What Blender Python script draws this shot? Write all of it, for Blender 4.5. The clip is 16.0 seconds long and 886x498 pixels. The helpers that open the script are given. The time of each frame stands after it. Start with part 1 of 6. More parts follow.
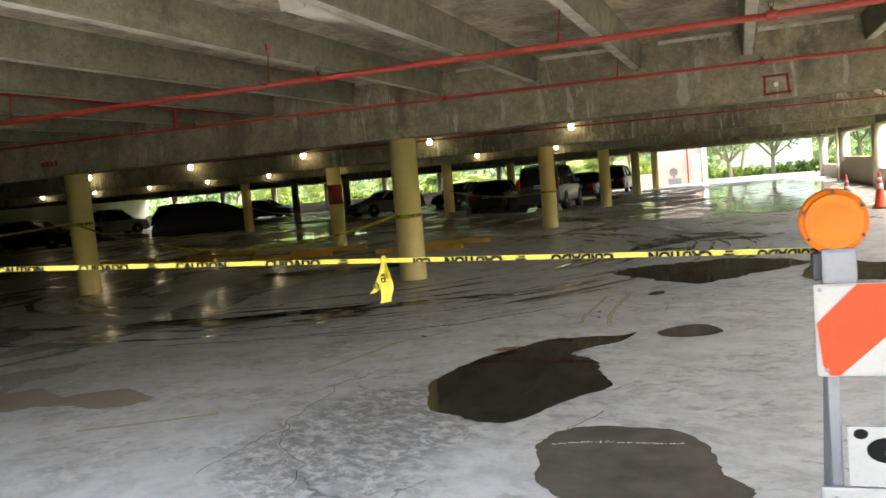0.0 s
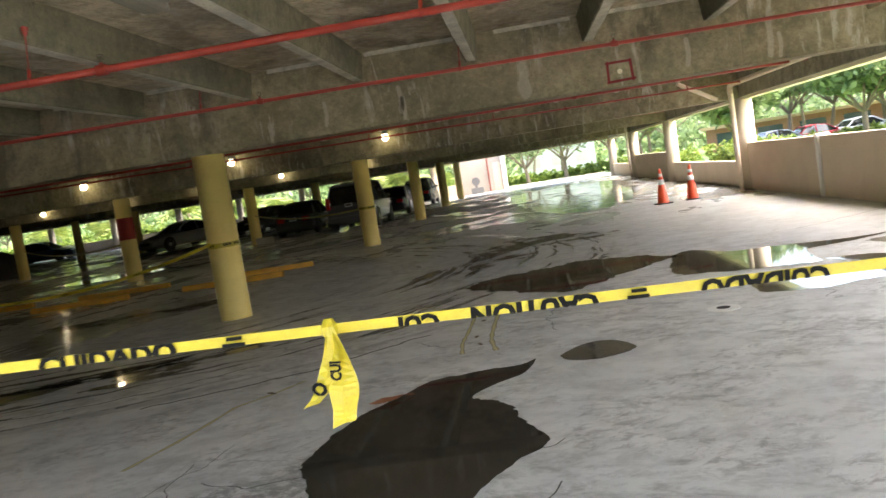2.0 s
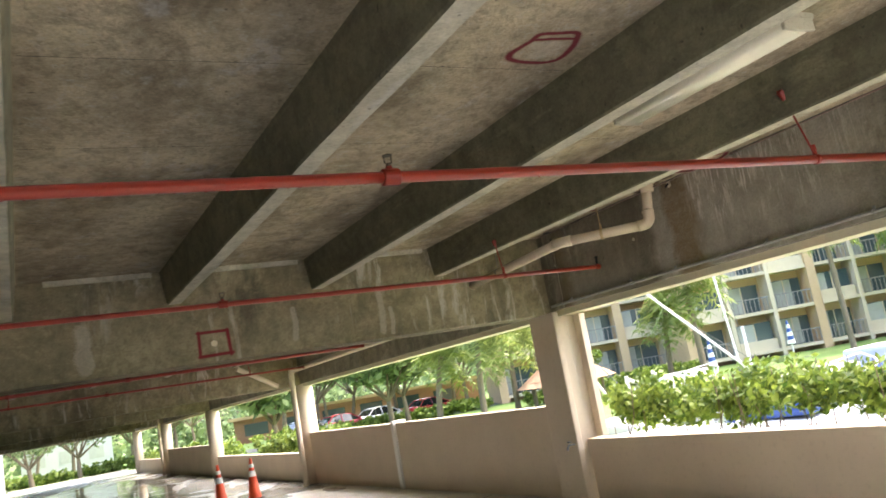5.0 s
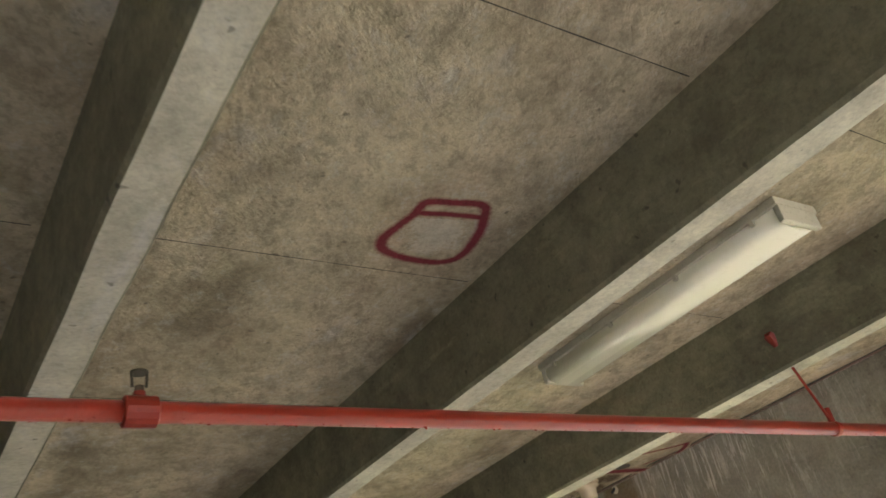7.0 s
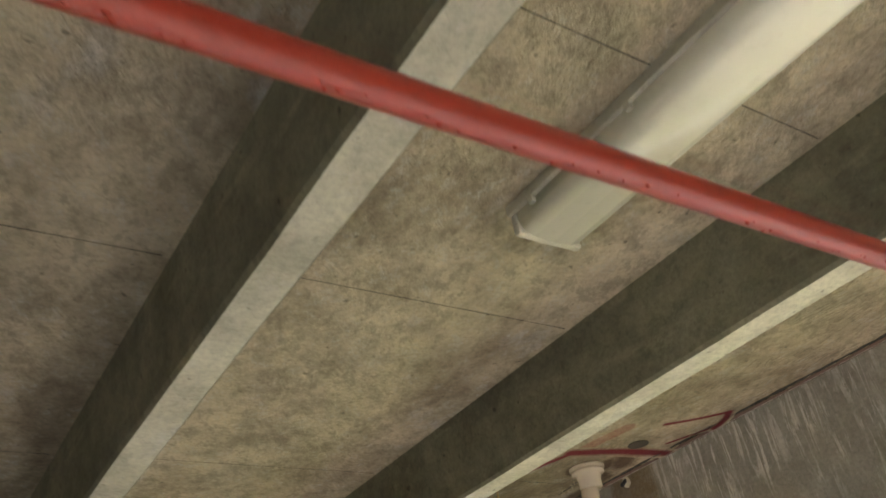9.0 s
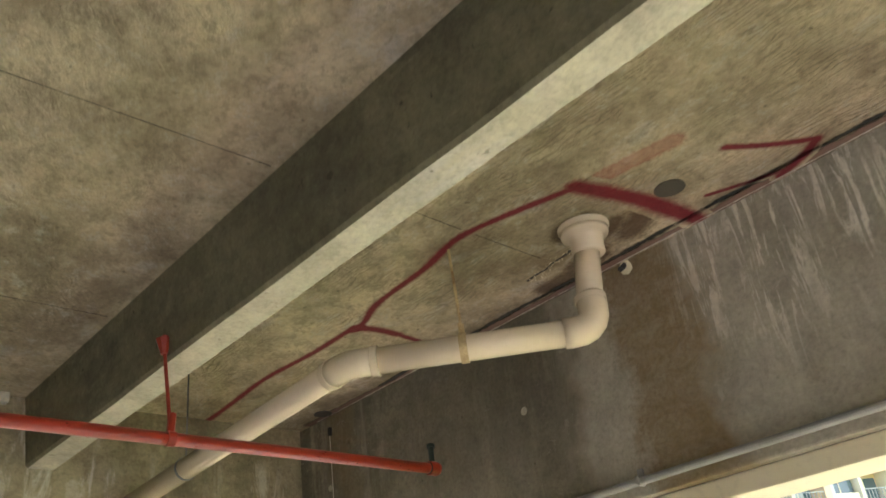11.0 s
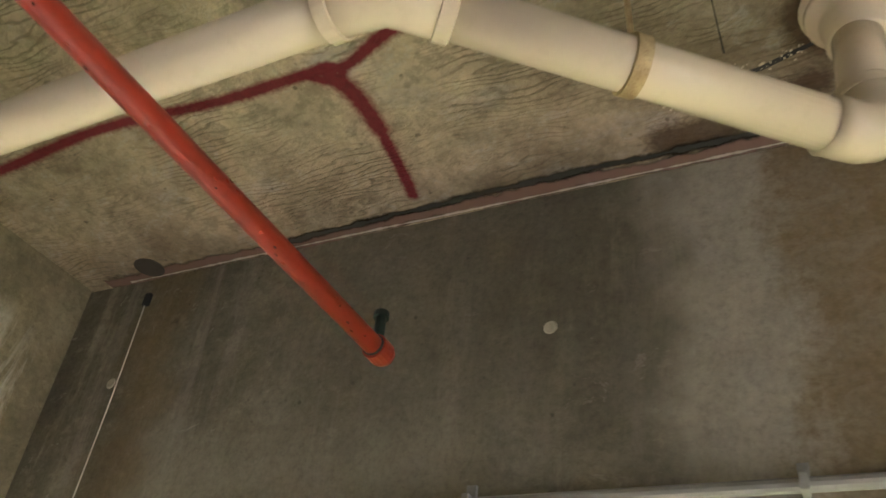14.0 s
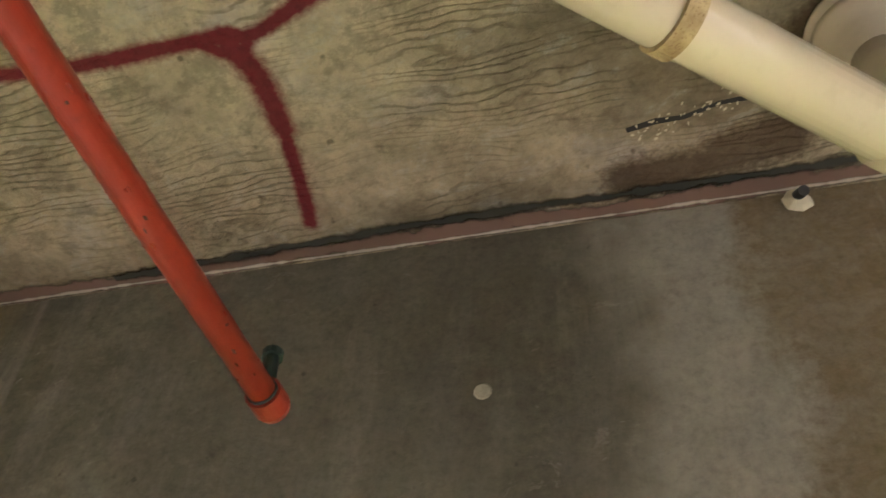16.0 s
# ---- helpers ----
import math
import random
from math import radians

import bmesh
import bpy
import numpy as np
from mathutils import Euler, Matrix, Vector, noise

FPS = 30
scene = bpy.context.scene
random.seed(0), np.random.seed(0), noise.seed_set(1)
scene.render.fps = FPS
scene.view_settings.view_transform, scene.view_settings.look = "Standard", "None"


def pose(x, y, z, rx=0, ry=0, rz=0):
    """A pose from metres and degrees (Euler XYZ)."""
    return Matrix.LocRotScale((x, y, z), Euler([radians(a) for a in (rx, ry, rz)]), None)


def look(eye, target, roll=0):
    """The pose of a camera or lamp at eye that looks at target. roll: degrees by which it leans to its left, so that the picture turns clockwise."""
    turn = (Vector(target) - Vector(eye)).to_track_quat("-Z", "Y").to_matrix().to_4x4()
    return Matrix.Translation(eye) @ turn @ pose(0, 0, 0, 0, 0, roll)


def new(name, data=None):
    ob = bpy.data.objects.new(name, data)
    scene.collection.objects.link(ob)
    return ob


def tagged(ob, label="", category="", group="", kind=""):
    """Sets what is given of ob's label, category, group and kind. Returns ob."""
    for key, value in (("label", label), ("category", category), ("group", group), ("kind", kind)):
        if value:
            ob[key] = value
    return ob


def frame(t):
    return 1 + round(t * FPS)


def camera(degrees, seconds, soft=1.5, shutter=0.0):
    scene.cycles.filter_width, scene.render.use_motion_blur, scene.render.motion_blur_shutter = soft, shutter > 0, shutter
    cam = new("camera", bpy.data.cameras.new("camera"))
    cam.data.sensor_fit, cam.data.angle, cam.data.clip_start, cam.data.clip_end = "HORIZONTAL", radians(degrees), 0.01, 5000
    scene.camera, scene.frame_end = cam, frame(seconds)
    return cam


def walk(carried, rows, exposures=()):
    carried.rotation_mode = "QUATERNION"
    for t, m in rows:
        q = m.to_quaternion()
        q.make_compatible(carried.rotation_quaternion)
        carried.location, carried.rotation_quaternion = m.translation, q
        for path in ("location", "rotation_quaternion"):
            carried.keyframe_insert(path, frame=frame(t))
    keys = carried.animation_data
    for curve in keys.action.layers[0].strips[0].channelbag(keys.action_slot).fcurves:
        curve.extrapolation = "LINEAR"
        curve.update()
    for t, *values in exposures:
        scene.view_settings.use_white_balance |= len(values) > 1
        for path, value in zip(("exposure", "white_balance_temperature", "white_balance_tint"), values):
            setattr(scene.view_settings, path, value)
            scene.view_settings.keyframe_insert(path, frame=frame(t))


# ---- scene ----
cam = camera(56.2, 16.0, shutter=0.3)
EXPOSURES = [(0.0, 3.42), (2.0, 3.3), (4.0, 3.14), (5.0, 2.93), (8.5, 2.93), (10.0, 3.24), (12.5, 3.33), (16.0, 3.5)]
PATH = [
    (0, (0.109, 0.207, 1.591), (-0.573, 2.08, 1.432), -5.0),
    (0.5, (-0.14, 0.555, 1.555), (-0.797, 2.438, 1.411), -6.2),
    (1, (-0.405, 0.927, 1.574), (-1.06, 2.815, 1.49), -7.8),
    (1.5, (-0.654, 1.281, 1.562), (-1.094, 3.227, 1.428), -8.2),
    (2, (-0.779, 1.67, 1.538), (-0.999, 3.65, 1.369), -9.0),
    (2.5, (-0.962, 2.073, 1.518), (-1.014, 4.058, 1.285), -8.8),
    (3, (-1.203, 2.458, 1.474), (-1.03, 4.398, 1.02), -7.5),
    (3.5, (-1.317, 2.932, 1.519), (-1.155, 4.886, 1.125), -6.8),
    (3.8, (-1.418, 3.191, 1.548), (-1.125, 5.161, 1.359), -7.8),
    (4, (-1.458, 3.345, 1.566), (-1.011, 5.294, 1.52), -7.0),
    (4.5, (-1.507, 3.73, 1.658), (-0.738, 5.563, 1.881), -8.8),
    (5, (-1.264, 4.125, 1.682), (-0.322, 5.86, 2.008), -10.2),
    (5.2, (-1.143, 4.273, 1.705), (-0.172, 5.984, 2.067), -9.9),
    (7.3, (0.047, 5.763, 1.865), (1.128, 7.068, 2.927), -13.4),
    (7.5, (0.169, 5.884, 1.884), (1.253, 7.173, 2.964), -13.5),
    (8, (0.511, 6.146, 1.901), (1.459, 7.478, 3.052), -13.6),
    (8.5, (0.838, 6.582, 1.898), (1.783, 7.936, 3.026), -10.0),
    (9, (1.168, 6.943, 1.902), (2.189, 8.268, 2.998), -10.0),
    (9.5, (1.49, 7.337, 1.883), (2.514, 8.693, 2.938), -8.8),
    (10, (1.76, 7.801, 1.873), (2.85, 9.171, 2.841), -7.5),
    (10.2, (1.843, 8.002, 1.838), (2.973, 9.336, 2.81), -7.3),
    (12.3, (2.5, 9.647, 1.774), (3.887, 10.743, 2.71), -6.2),
    (12.5, (2.573, 9.769, 1.785), (3.972, 10.821, 2.752), -4.8),
    (13, (2.716, 10.086, 1.795), (4.189, 10.968, 2.82), -1.2),
    (13.5, (2.949, 10.331, 1.792), (4.449, 11.092, 2.874), 2.7),
    (14, (3.212, 10.528, 1.795), (4.622, 11.326, 2.968), 7.3),
    (14.5, (3.382, 10.783, 1.808), (4.751, 11.524, 3.064), 6.8),
    (15, (3.517, 10.908, 1.851), (4.863, 11.546, 3.186), 7.8),
    (15.5, (3.577, 10.894, 1.9), (4.927, 11.437, 3.272), 6.7),
    (16, (3.581, 10.872, 1.938), (4.951, 11.27, 3.34), 3.4),
]
walk(cam, [(t, look(eye, target, roll)) for t, eye, target, roll in PATH],
     exposures=EXPOSURES)

# ---- light ----
world = bpy.data.worlds.new("overcast_sky")
scene.world = world
world.use_nodes = True
wn = world.node_tree.nodes
sky = wn.new("ShaderNodeTexSky")
sky.sky_type, sky.sun_disc = "NISHITA", False
sky.sun_elevation, sky.sun_rotation = radians(56), radians(94)
sky.air_density, sky.dust_density, sky.ozone_density = 1.0, 6.0, 0.6
world.node_tree.links.new(sky.outputs[0], wn["Background"].inputs[0])
wn["Background"].inputs[1].default_value = 0.15
sun = new("sun", bpy.data.lights.new("sun", "SUN"))
sun.data.energy, sun.data.angle, sun.data.color = 0.36, radians(60), (1.0, 0.95, 0.87)
sun.matrix_world = look((32, 2, 48), (0, 0, 0))


# ---- materials ----
def ramp(nt, fac, stops):
    r = nt.nodes.new("ShaderNodeValToRGB")
    el = r.color_ramp.elements
    while len(el) < len(stops):
        el.new(0.5)
    for e, (p, c) in zip(el, stops):
        e.position = p
        e.color = (c, c, c, 1) if isinstance(c, (int, float)) else (*c, 1)
    nt.links.new(fac, r.inputs[0])
    return r.outputs[0]


def coords(nt, scale=(1, 1, 1), turn=0.0, kind="Object"):
    tc = nt.nodes.new("ShaderNodeTexCoord")
    mp = nt.nodes.new("ShaderNodeMapping")
    mp.inputs["Scale"].default_value = scale
    src = tc.outputs[kind]
    if turn:
        spin = nt.nodes.new("ShaderNodeMapping")
        spin.inputs["Rotation"].default_value = (0, 0, radians(turn))
        nt.links.new(src, spin.inputs[0])
        src = spin.outputs[0]
    nt.links.new(src, mp.inputs[0])
    return mp.outputs[0]


def noise_tex(nt, vec, scale, detail=5, rough=0.55, distort=0.0):
    n = nt.nodes.new("ShaderNodeTexNoise")
    n.inputs["Scale"].default_value = scale
    n.inputs["Detail"].default_value = detail
    n.inputs["Roughness"].default_value = rough
    n.inputs["Distortion"].default_value = distort
    nt.links.new(vec, n.inputs["Vector"])
    return n.outputs["Fac"]


def mix(nt, fac, a, b, how="MIX"):
    m = nt.nodes.new("ShaderNodeMix")
    m.data_type, m.blend_type = "RGBA", how
    for sock, v in ((m.inputs[0], fac), (m.inputs[6], a), (m.inputs[7], b)):
        if isinstance(v, (int, float)):
            sock.default_value = v
        elif isinstance(v, tuple):
            sock.default_value = (*v, 1)
        else:
            nt.links.new(v, sock)
    return m.outputs[2]


def math_node(nt, op, a, b=0.0):
    m = nt.nodes.new("ShaderNodeMath")
    m.operation = op
    for sock, v in ((m.inputs[0], a), (m.inputs[1], b)):
        if isinstance(v, (int, float)):
            sock.default_value = v
        else:
            nt.links.new(v, sock)
    return m.outputs[0]


def bump(nt, height, strength=0.3, dist=0.01):
    b = nt.nodes.new("ShaderNodeBump")
    b.inputs["Strength"].default_value = strength
    b.inputs["Distance"].default_value = dist
    nt.links.new(height, b.inputs["Height"])
    return b.outputs[0]


def start(name):
    m = bpy.data.materials.new(name)
    m.use_nodes = True
    nt = m.node_tree
    return m, nt, nt.nodes["Principled BSDF"]


def paint(name, colour, rough=0.6, wear=0.25, grime=None, scale=3.0, metal=0.0, bumps=0.15, spec=0.5):
    """A worn coat: two scales of tone and a fine relief."""
    m, nt, b = start(name)
    v = coords(nt)
    big = noise_tex(nt, v, scale, 6)
    fine = noise_tex(nt, v, scale * 14, 4)
    dark = grime or tuple(c * 0.45 for c in colour)
    col = mix(nt, ramp(nt, big, ((0.42, 0.0), (0.75, wear))), colour, dark)
    col = mix(nt, ramp(nt, fine, ((0.55, 0.0), (0.75, wear))), col, dark)
    nt.links.new(col, b.inputs["Base Color"])
    b.inputs["Roughness"].default_value = rough
    b.inputs["Metallic"].default_value = metal
    b.inputs["Specular IOR Level"].default_value = spec
    nt.links.new(bump(nt, fine, bumps, 0.004), b.inputs["Normal"])
    return m


def concrete(name, light, dark, stain, streak=(1, 1, 1), grain=0.0, stain_amount=0.6, bumps=0.35, edge_stains=False, mottle=0.5, lime_runs=False, coat=None):
    m, nt, b = start(name)
    v = coords(nt)
    big = noise_tex(nt, v, 0.9, 7, 0.62)
    mid = noise_tex(nt, v, 4.0, 7, 0.65, 0.2)
    fine = noise_tex(nt, v, 45.0, 4, 0.7)
    col = mix(nt, ramp(nt, big, ((0.38, 0.0), (0.62, 1.0))), light, dark)
    col = mix(nt, ramp(nt, mid, ((0.42, 0.0), (0.70, 0.75))), col, tuple(0.6 * c for c in dark))
    vs = coords(nt, streak)
    st = noise_tex(nt, vs, 1.6, 6, 0.6, 0.3)
    col = mix(nt, ramp(nt, st, ((0.53, 0.0), (0.66, stain_amount))), col, stain)
    st2 = noise_tex(nt, coords(nt, tuple(1.7 * s for s in streak)), 2.3, 5, 0.6)
    col = mix(nt, ramp(nt, st2, ((0.60, 0.0), (0.72, 0.45))), col, tuple(min(0.6, 1.5 * c) for c in light))
    mott = noise_tex(nt, coords(nt, (1.0, 0.6, 1.0), 25), 15.0, 10, 0.74, 0.15)
    col = mix(nt, ramp(nt, mott, ((0.51, 0.0), (0.58, 1.15 * mottle))), col, tuple(0.42 * c for c in dark))
    col = mix(nt, ramp(nt, mott, ((0.38, 0.9 * mottle), (0.45, 0.0))), col, tuple(min(0.6, 1.3 * c) for c in light))
    pit = noise_tex(nt, v, 22.0, 2, 0.5)
    col = mix(nt, ramp(nt, pit, ((0.70, 0.0), (0.76, 0.7))), col, tuple(0.3 * c for c in dark))
    trowel = noise_tex(nt, coords(nt, (1.0, 0.55, 1.0), 40), 19.0, 8, 0.7, 1.3)
    where = ramp(nt, noise_tex(nt, v, 2.1, 4, 0.6), ((0.46, 0.0), (0.62, 1.0)))
    col = mix(nt, math_node(nt, "MULTIPLY", ramp(nt, trowel, ((0.57, 0.0), (0.62, 1.1 * mottle))), where), col, tuple(0.5 * c for c in dark))
    h = math_node(nt, "ADD", math_node(nt, "ADD", mid, math_node(nt, "SUBTRACT", mott, trowel)), math_node(nt, "MULTIPLY", fine, 0.5))
    if lime_runs:
        lr = noise_tex(nt, coords(nt, (5.0, 5.0, 0.8)), 1.4, 8, 0.7, 0.8)
        lz = ramp(nt, noise_tex(nt, v, 0.8, 4, 0.6), ((0.48, 0.0), (0.60, 1.0)))
        col = mix(nt, math_node(nt, "MULTIPLY", ramp(nt, lr, ((0.53, 0.0), (0.60, 0.75))), lz), col, (0.55, 0.52, 0.43))
    if edge_stains:
        sp = nt.nodes.new("ShaderNodeSeparateXYZ")
        nt.links.new(v, sp.inputs[0])
        yy = math_node(nt, "ADD", sp.outputs["Y"], math_node(nt, "MULTIPLY", math_node(nt, "SUBTRACT", noise_tex(nt, v, 3.0, 8, 0.65), 0.5), 0.45))
        pale = ramp(nt, math_node(nt, "MULTIPLY", yy, 0.05), ((0.40, 0.0), (0.42, 0.5), (0.539, 0.9), (0.545, 0.0)))
        col = mix(nt, math_node(nt, "MULTIPLY", pale, ramp(nt, mid, ((0.35, 1.0), (0.65, 0.55)))), col, (0.47, 0.435, 0.36))
        run = noise_tex(nt, coords(nt, (1, 11.0, 1.3)), 2.2, 7, 0.7, 0.9)
        zone = ramp(nt, math_node(nt, "MULTIPLY", yy, 0.05), ((0.40, 0.0), (0.46, 1.0), (0.512, 1.0), (0.52, 0.0)))
        hang = ramp(nt, math_node(nt, "SUBTRACT", sp.outputs["Z"], 2.5), ((0.12, 0.0), (0.5, 1.0)))
        lime = math_node(nt, "MULTIPLY", ramp(nt, run, ((0.51, 0.0), (0.57, 0.85))), math_node(nt, "MULTIPLY", zone, math_node(nt, "MULTIPLY", hang, ramp(nt, noise_tex(nt, coords(nt, (1, 1.6, 0.9)), 2.2, 5, 0.6, 0.4), ((0.42, 0.0), (0.58, 1.0))))))
        col = mix(nt, lime, col, (0.74, 0.70, 0.61))
        chip = noise_tex(nt, coords(nt, (1, 1.0, 1.6)), 9.0, 9, 0.72, 0.6)
        col = mix(nt, ramp(nt, chip, ((0.62, 0.0), (0.66, 0.55))), col, (0.46, 0.43, 0.36))
        run2 = noise_tex(nt, coords(nt, (1, 5.0, 0.6)), 1.2, 7, 0.68, 0.5)
        col = mix(nt, math_node(nt, "MULTIPLY", ramp(nt, run2, ((0.50, 0.0), (0.68, 0.6))), ramp(nt, big, ((0.40, 0.0), (0.60, 1.0)))), col, (0.37, 0.34, 0.285))
        deep = ramp(nt, math_node(nt, "MULTIPLY", yy, 0.05), ((0.543, 0.0), (0.549, 0.8), (0.580, 0.65), (0.610, 0.0)))
        low = ramp(nt, math_node(nt, "SUBTRACT", math_node(nt, "ADD", 2.95, math_node(nt, "MULTIPLY", noise_tex(nt, coords(nt, (1, 1.5, 0.6)), 2.0, 8, 0.68, 0.4), 0.5)), sp.outputs["Z"]), ((0.30, 0.0), (0.62, 1.0)))
        scuffed = ramp(nt, math_node(nt, "MULTIPLY", yy, 0.05), ((0.555, 0.0), (0.575, 1.0), (0.622, 1.0), (0.632, 0.0)))
        deep = math_node(nt, "MULTIPLY", deep, math_node(nt, "SUBTRACT", 1.0, math_node(nt, "MULTIPLY", low, 0.5)))
        col = mix(nt, math_node(nt, "MULTIPLY", math_node(nt, "MULTIPLY", low, scuffed), 0.6), col, (0.40, 0.37, 0.285))
        col = mix(nt, math_node(nt, "MULTIPLY", deep, ramp(nt, mid, ((0.36, 1.0), (0.66, 0.55)))), col, (0.115, 0.105, 0.078))
        brown = ramp(nt, math_node(nt, "MULTIPLY", yy, 0.05), ((0.506, 0.0), (0.512, 0.9), (0.527, 0.9), (0.531, 0.0), (0.622, 0.0), (0.626, 0.6), (0.632, 0.6), (0.636, 0.0)))
        col = mix(nt, math_node(nt, "MULTIPLY", brown, ramp(nt, chip, ((0.35, 1.0), (0.62, 0.65)))), col, (0.21, 0.15, 0.068))
    if grain:
        w = nt.nodes.new("ShaderNodeTexWave")
        w.inputs["Scale"].default_value = 10.0
        w.inputs["Distortion"].default_value = 24.0
        w.inputs["Detail"].default_value = 3.5
        w.inputs["Detail Scale"].default_value = 0.7
        w.bands_direction = "X"
        nt.links.new(coords(nt, (1.5, 0.42, 1)), w.inputs["Vector"])
        sx = nt.nodes.new("ShaderNodeSeparateXYZ")
        nt.links.new(v, sx.inputs[0])
        patch = math_node(nt, "MULTIPLY", ramp(nt, noise_tex(nt, v, 3.2, 6, 0.65), ((0.42, 0.0), (0.60, 1.0))), ramp(nt, math_node(nt, "MULTIPLY", sx.outputs["X"], 0.2), ((0.70, 0.06), (0.74, 1.0))))
        g = math_node(nt, "MULTIPLY", ramp(nt, w.outputs["Fac"], ((0.0, 0.9), (0.26, 0.0))), math_node(nt, "MULTIPLY", patch, grain))
        col = mix(nt, g, col, tuple(0.45 * c for c in dark))
        h = math_node(nt, "SUBTRACT", h, math_node(nt, "MULTIPLY", g, 0.5))
    if coat:
        at = nt.nodes.new("ShaderNodeAttribute")
        at.attribute_name = "paint_coat"
        grit = math_node(nt, "MULTIPLY", math_node(nt, "SUBTRACT", noise_tex(nt, v, 70.0, 6, 0.75), 0.5), coat[1])
        soft = math_node(nt, "MULTIPLY", grit, ramp(nt, at.outputs["Fac"], ((0.0, 0.0), (0.12, 1.0))))
        cover = ramp(nt, math_node(nt, "ADD", at.outputs["Fac"], soft), ((0.06, 0.0), (0.35, 0.5), (0.72, coat[2])))
        col = mix(nt, cover, col, coat[0])
    speck = noise_tex(nt, v, 48.0, 9, 0.72)
    col = mix(nt, 1.0, col, ramp(nt, speck, ((0.34, 0.82), (0.5, 1.0), (0.66, 1.12))), "MULTIPLY")
    nt.links.new(col, b.inputs["Base Color"])
    b.inputs["Roughness"].default_value = 0.82
    b.inputs["Specular IOR Level"].default_value = 0.3
    nt.links.new(bump(nt, h, bumps, 0.012), b.inputs["Normal"])
    return m


def floor_material():
    m, nt, b = start("damp_floor_concrete")
    v = coords(nt)
    big = noise_tex(nt, v, 0.45, 7, 0.6)
    mid = noise_tex(nt, v, 2.6, 10, 0.7, 0.3)
    fine = noise_tex(nt, v, 40.0, 4, 0.7)
    col = mix(nt, ramp(nt, big, ((0.35, 0.0), (0.65, 1.0))), (0.75, 0.755, 0.74), (0.63, 0.633, 0.62))
    flake = noise_tex(nt, coords(nt, (1.0, 1.7, 1), 20), 3.6, 12, 0.76, 0.35)
    patch = ramp(nt, noise_tex(nt, v, 0.7, 4, 0.6), ((0.40, 0.0), (0.60, 1.0)))
    col = mix(nt, ramp(nt, mid, ((0.45, 0.0), (0.66, 0.5))), col, (0.34, 0.335, 0.33))
    col = mix(nt, math_node(nt, "MULTIPLY", ramp(nt, flake, ((0.48, 0.0), (0.62, 0.75))), patch), col, (0.27, 0.266, 0.257))
    col = mix(nt, ramp(nt, flake, ((0.33, 0.6), (0.40, 0.0))), col, (0.72, 0.725, 0.72))
    scuff = noise_tex(nt, coords(nt, (1.0, 1.5, 1), -30), 8.0, 11, 0.74, 0.5)
    zone = ramp(nt, noise_tex(nt, v, 1.1, 5, 0.6), ((0.46, 0.0), (0.58, 1.0)))
    col = mix(nt, math_node(nt, "MULTIPLY", ramp(nt, scuff, ((0.49, 0.0), (0.60, 0.6))), zone), col, (0.25, 0.247, 0.24))
    # tyre tracks that turn from the aisle into the lane, and the damp left along them
    sep = nt.nodes.new("ShaderNodeSeparateXYZ")
    nt.links.new(v, sep.inputs[0])
    dx = math_node(nt, "ADD", sep.outputs["X"], 8.0)
    dy = math_node(nt, "SUBTRACT", sep.outputs["Y"], 16.2)
    rad = math_node(nt, "SQRT", math_node(nt, "ADD", math_node(nt, "MULTIPLY", dx, dx), math_node(nt, "MULTIPLY", dy, dy)))
    ang = math_node(nt, "ARCTAN2", dy, dx)
    pol = nt.nodes.new("ShaderNodeCombineXYZ")
    nt.links.new(math_node(nt, "ADD", rad, math_node(nt, "MULTIPLY", noise_tex(nt, v, 0.9, 4), 0.35)), pol.inputs[0])
    nt.links.new(math_node(nt, "MULTIPLY", ang, 0.6), pol.inputs[1])
    tyre = noise_tex(nt, pol.outputs[0], 3.6, 5, 0.62, 0.1)
    tyre2 = noise_tex(nt, pol.outputs[0], 0.9, 5, 0.6, 0.2)
    lane = ramp(nt, math_node(nt, "MULTIPLY", rad, 0.1), ((0.40, 0.12), (0.56, 1.0), (0.82, 1.0), (0.93, 0.0)))
    wet = math_node(nt, "MULTIPLY", ramp(nt, tyre, ((0.53, 0.0), (0.59, 1.0))), lane)
    wide = math_node(nt, "MULTIPLY", ramp(nt, tyre2, ((0.40, 0.0), (0.58, 1.0))), lane)
    col = mix(nt, math_node(nt, "MULTIPLY", wide, 0.22), col, (0.26, 0.256, 0.25))
    col = mix(nt, math_node(nt, "MULTIPLY", wet, 0.68), col, (0.075, 0.073, 0.07))
    # a worn, blackened patch of old coating
    px = math_node(nt, "ADD", sep.outputs["X"], 2.3)
    py = math_node(nt, "MULTIPLY", math_node(nt, "SUBTRACT", sep.outputs["Y"], 5.1), 0.62)
    pd = math_node(nt, "SQRT", math_node(nt, "ADD", math_node(nt, "MULTIPLY", px, px), math_node(nt, "MULTIPLY", py, py)))
    worn = ramp(nt, math_node(nt, "ADD", pd, math_node(nt, "MULTIPLY", math_node(nt, "SUBTRACT", mid, 0.5), 1.1)), ((0.62, 1.0), (0.92, 0.0)))
    grit = noise_tex(nt, coords(nt, (1.0, 1.4, 1), 35), 7.0, 12, 0.78, 0.3)
    col = mix(nt, math_node(nt, "MULTIPLY", worn, ramp(nt, grit, ((0.44, 0.0), (0.54, 0.7)))), col, (0.17, 0.167, 0.16))
    # the aisle deep in the garage stays wet
    deep = math_node(nt, "MAXIMUM", ramp(nt, math_node(nt, "MULTIPLY", sep.outputs["Y"], 0.02), ((0.24, 0.0), (0.46, 1.0))), ramp(nt, math_node(nt, "MULTIPLY", sep.outputs["X"], -0.1), ((0.30, 0.0), (0.75, 1.0))))
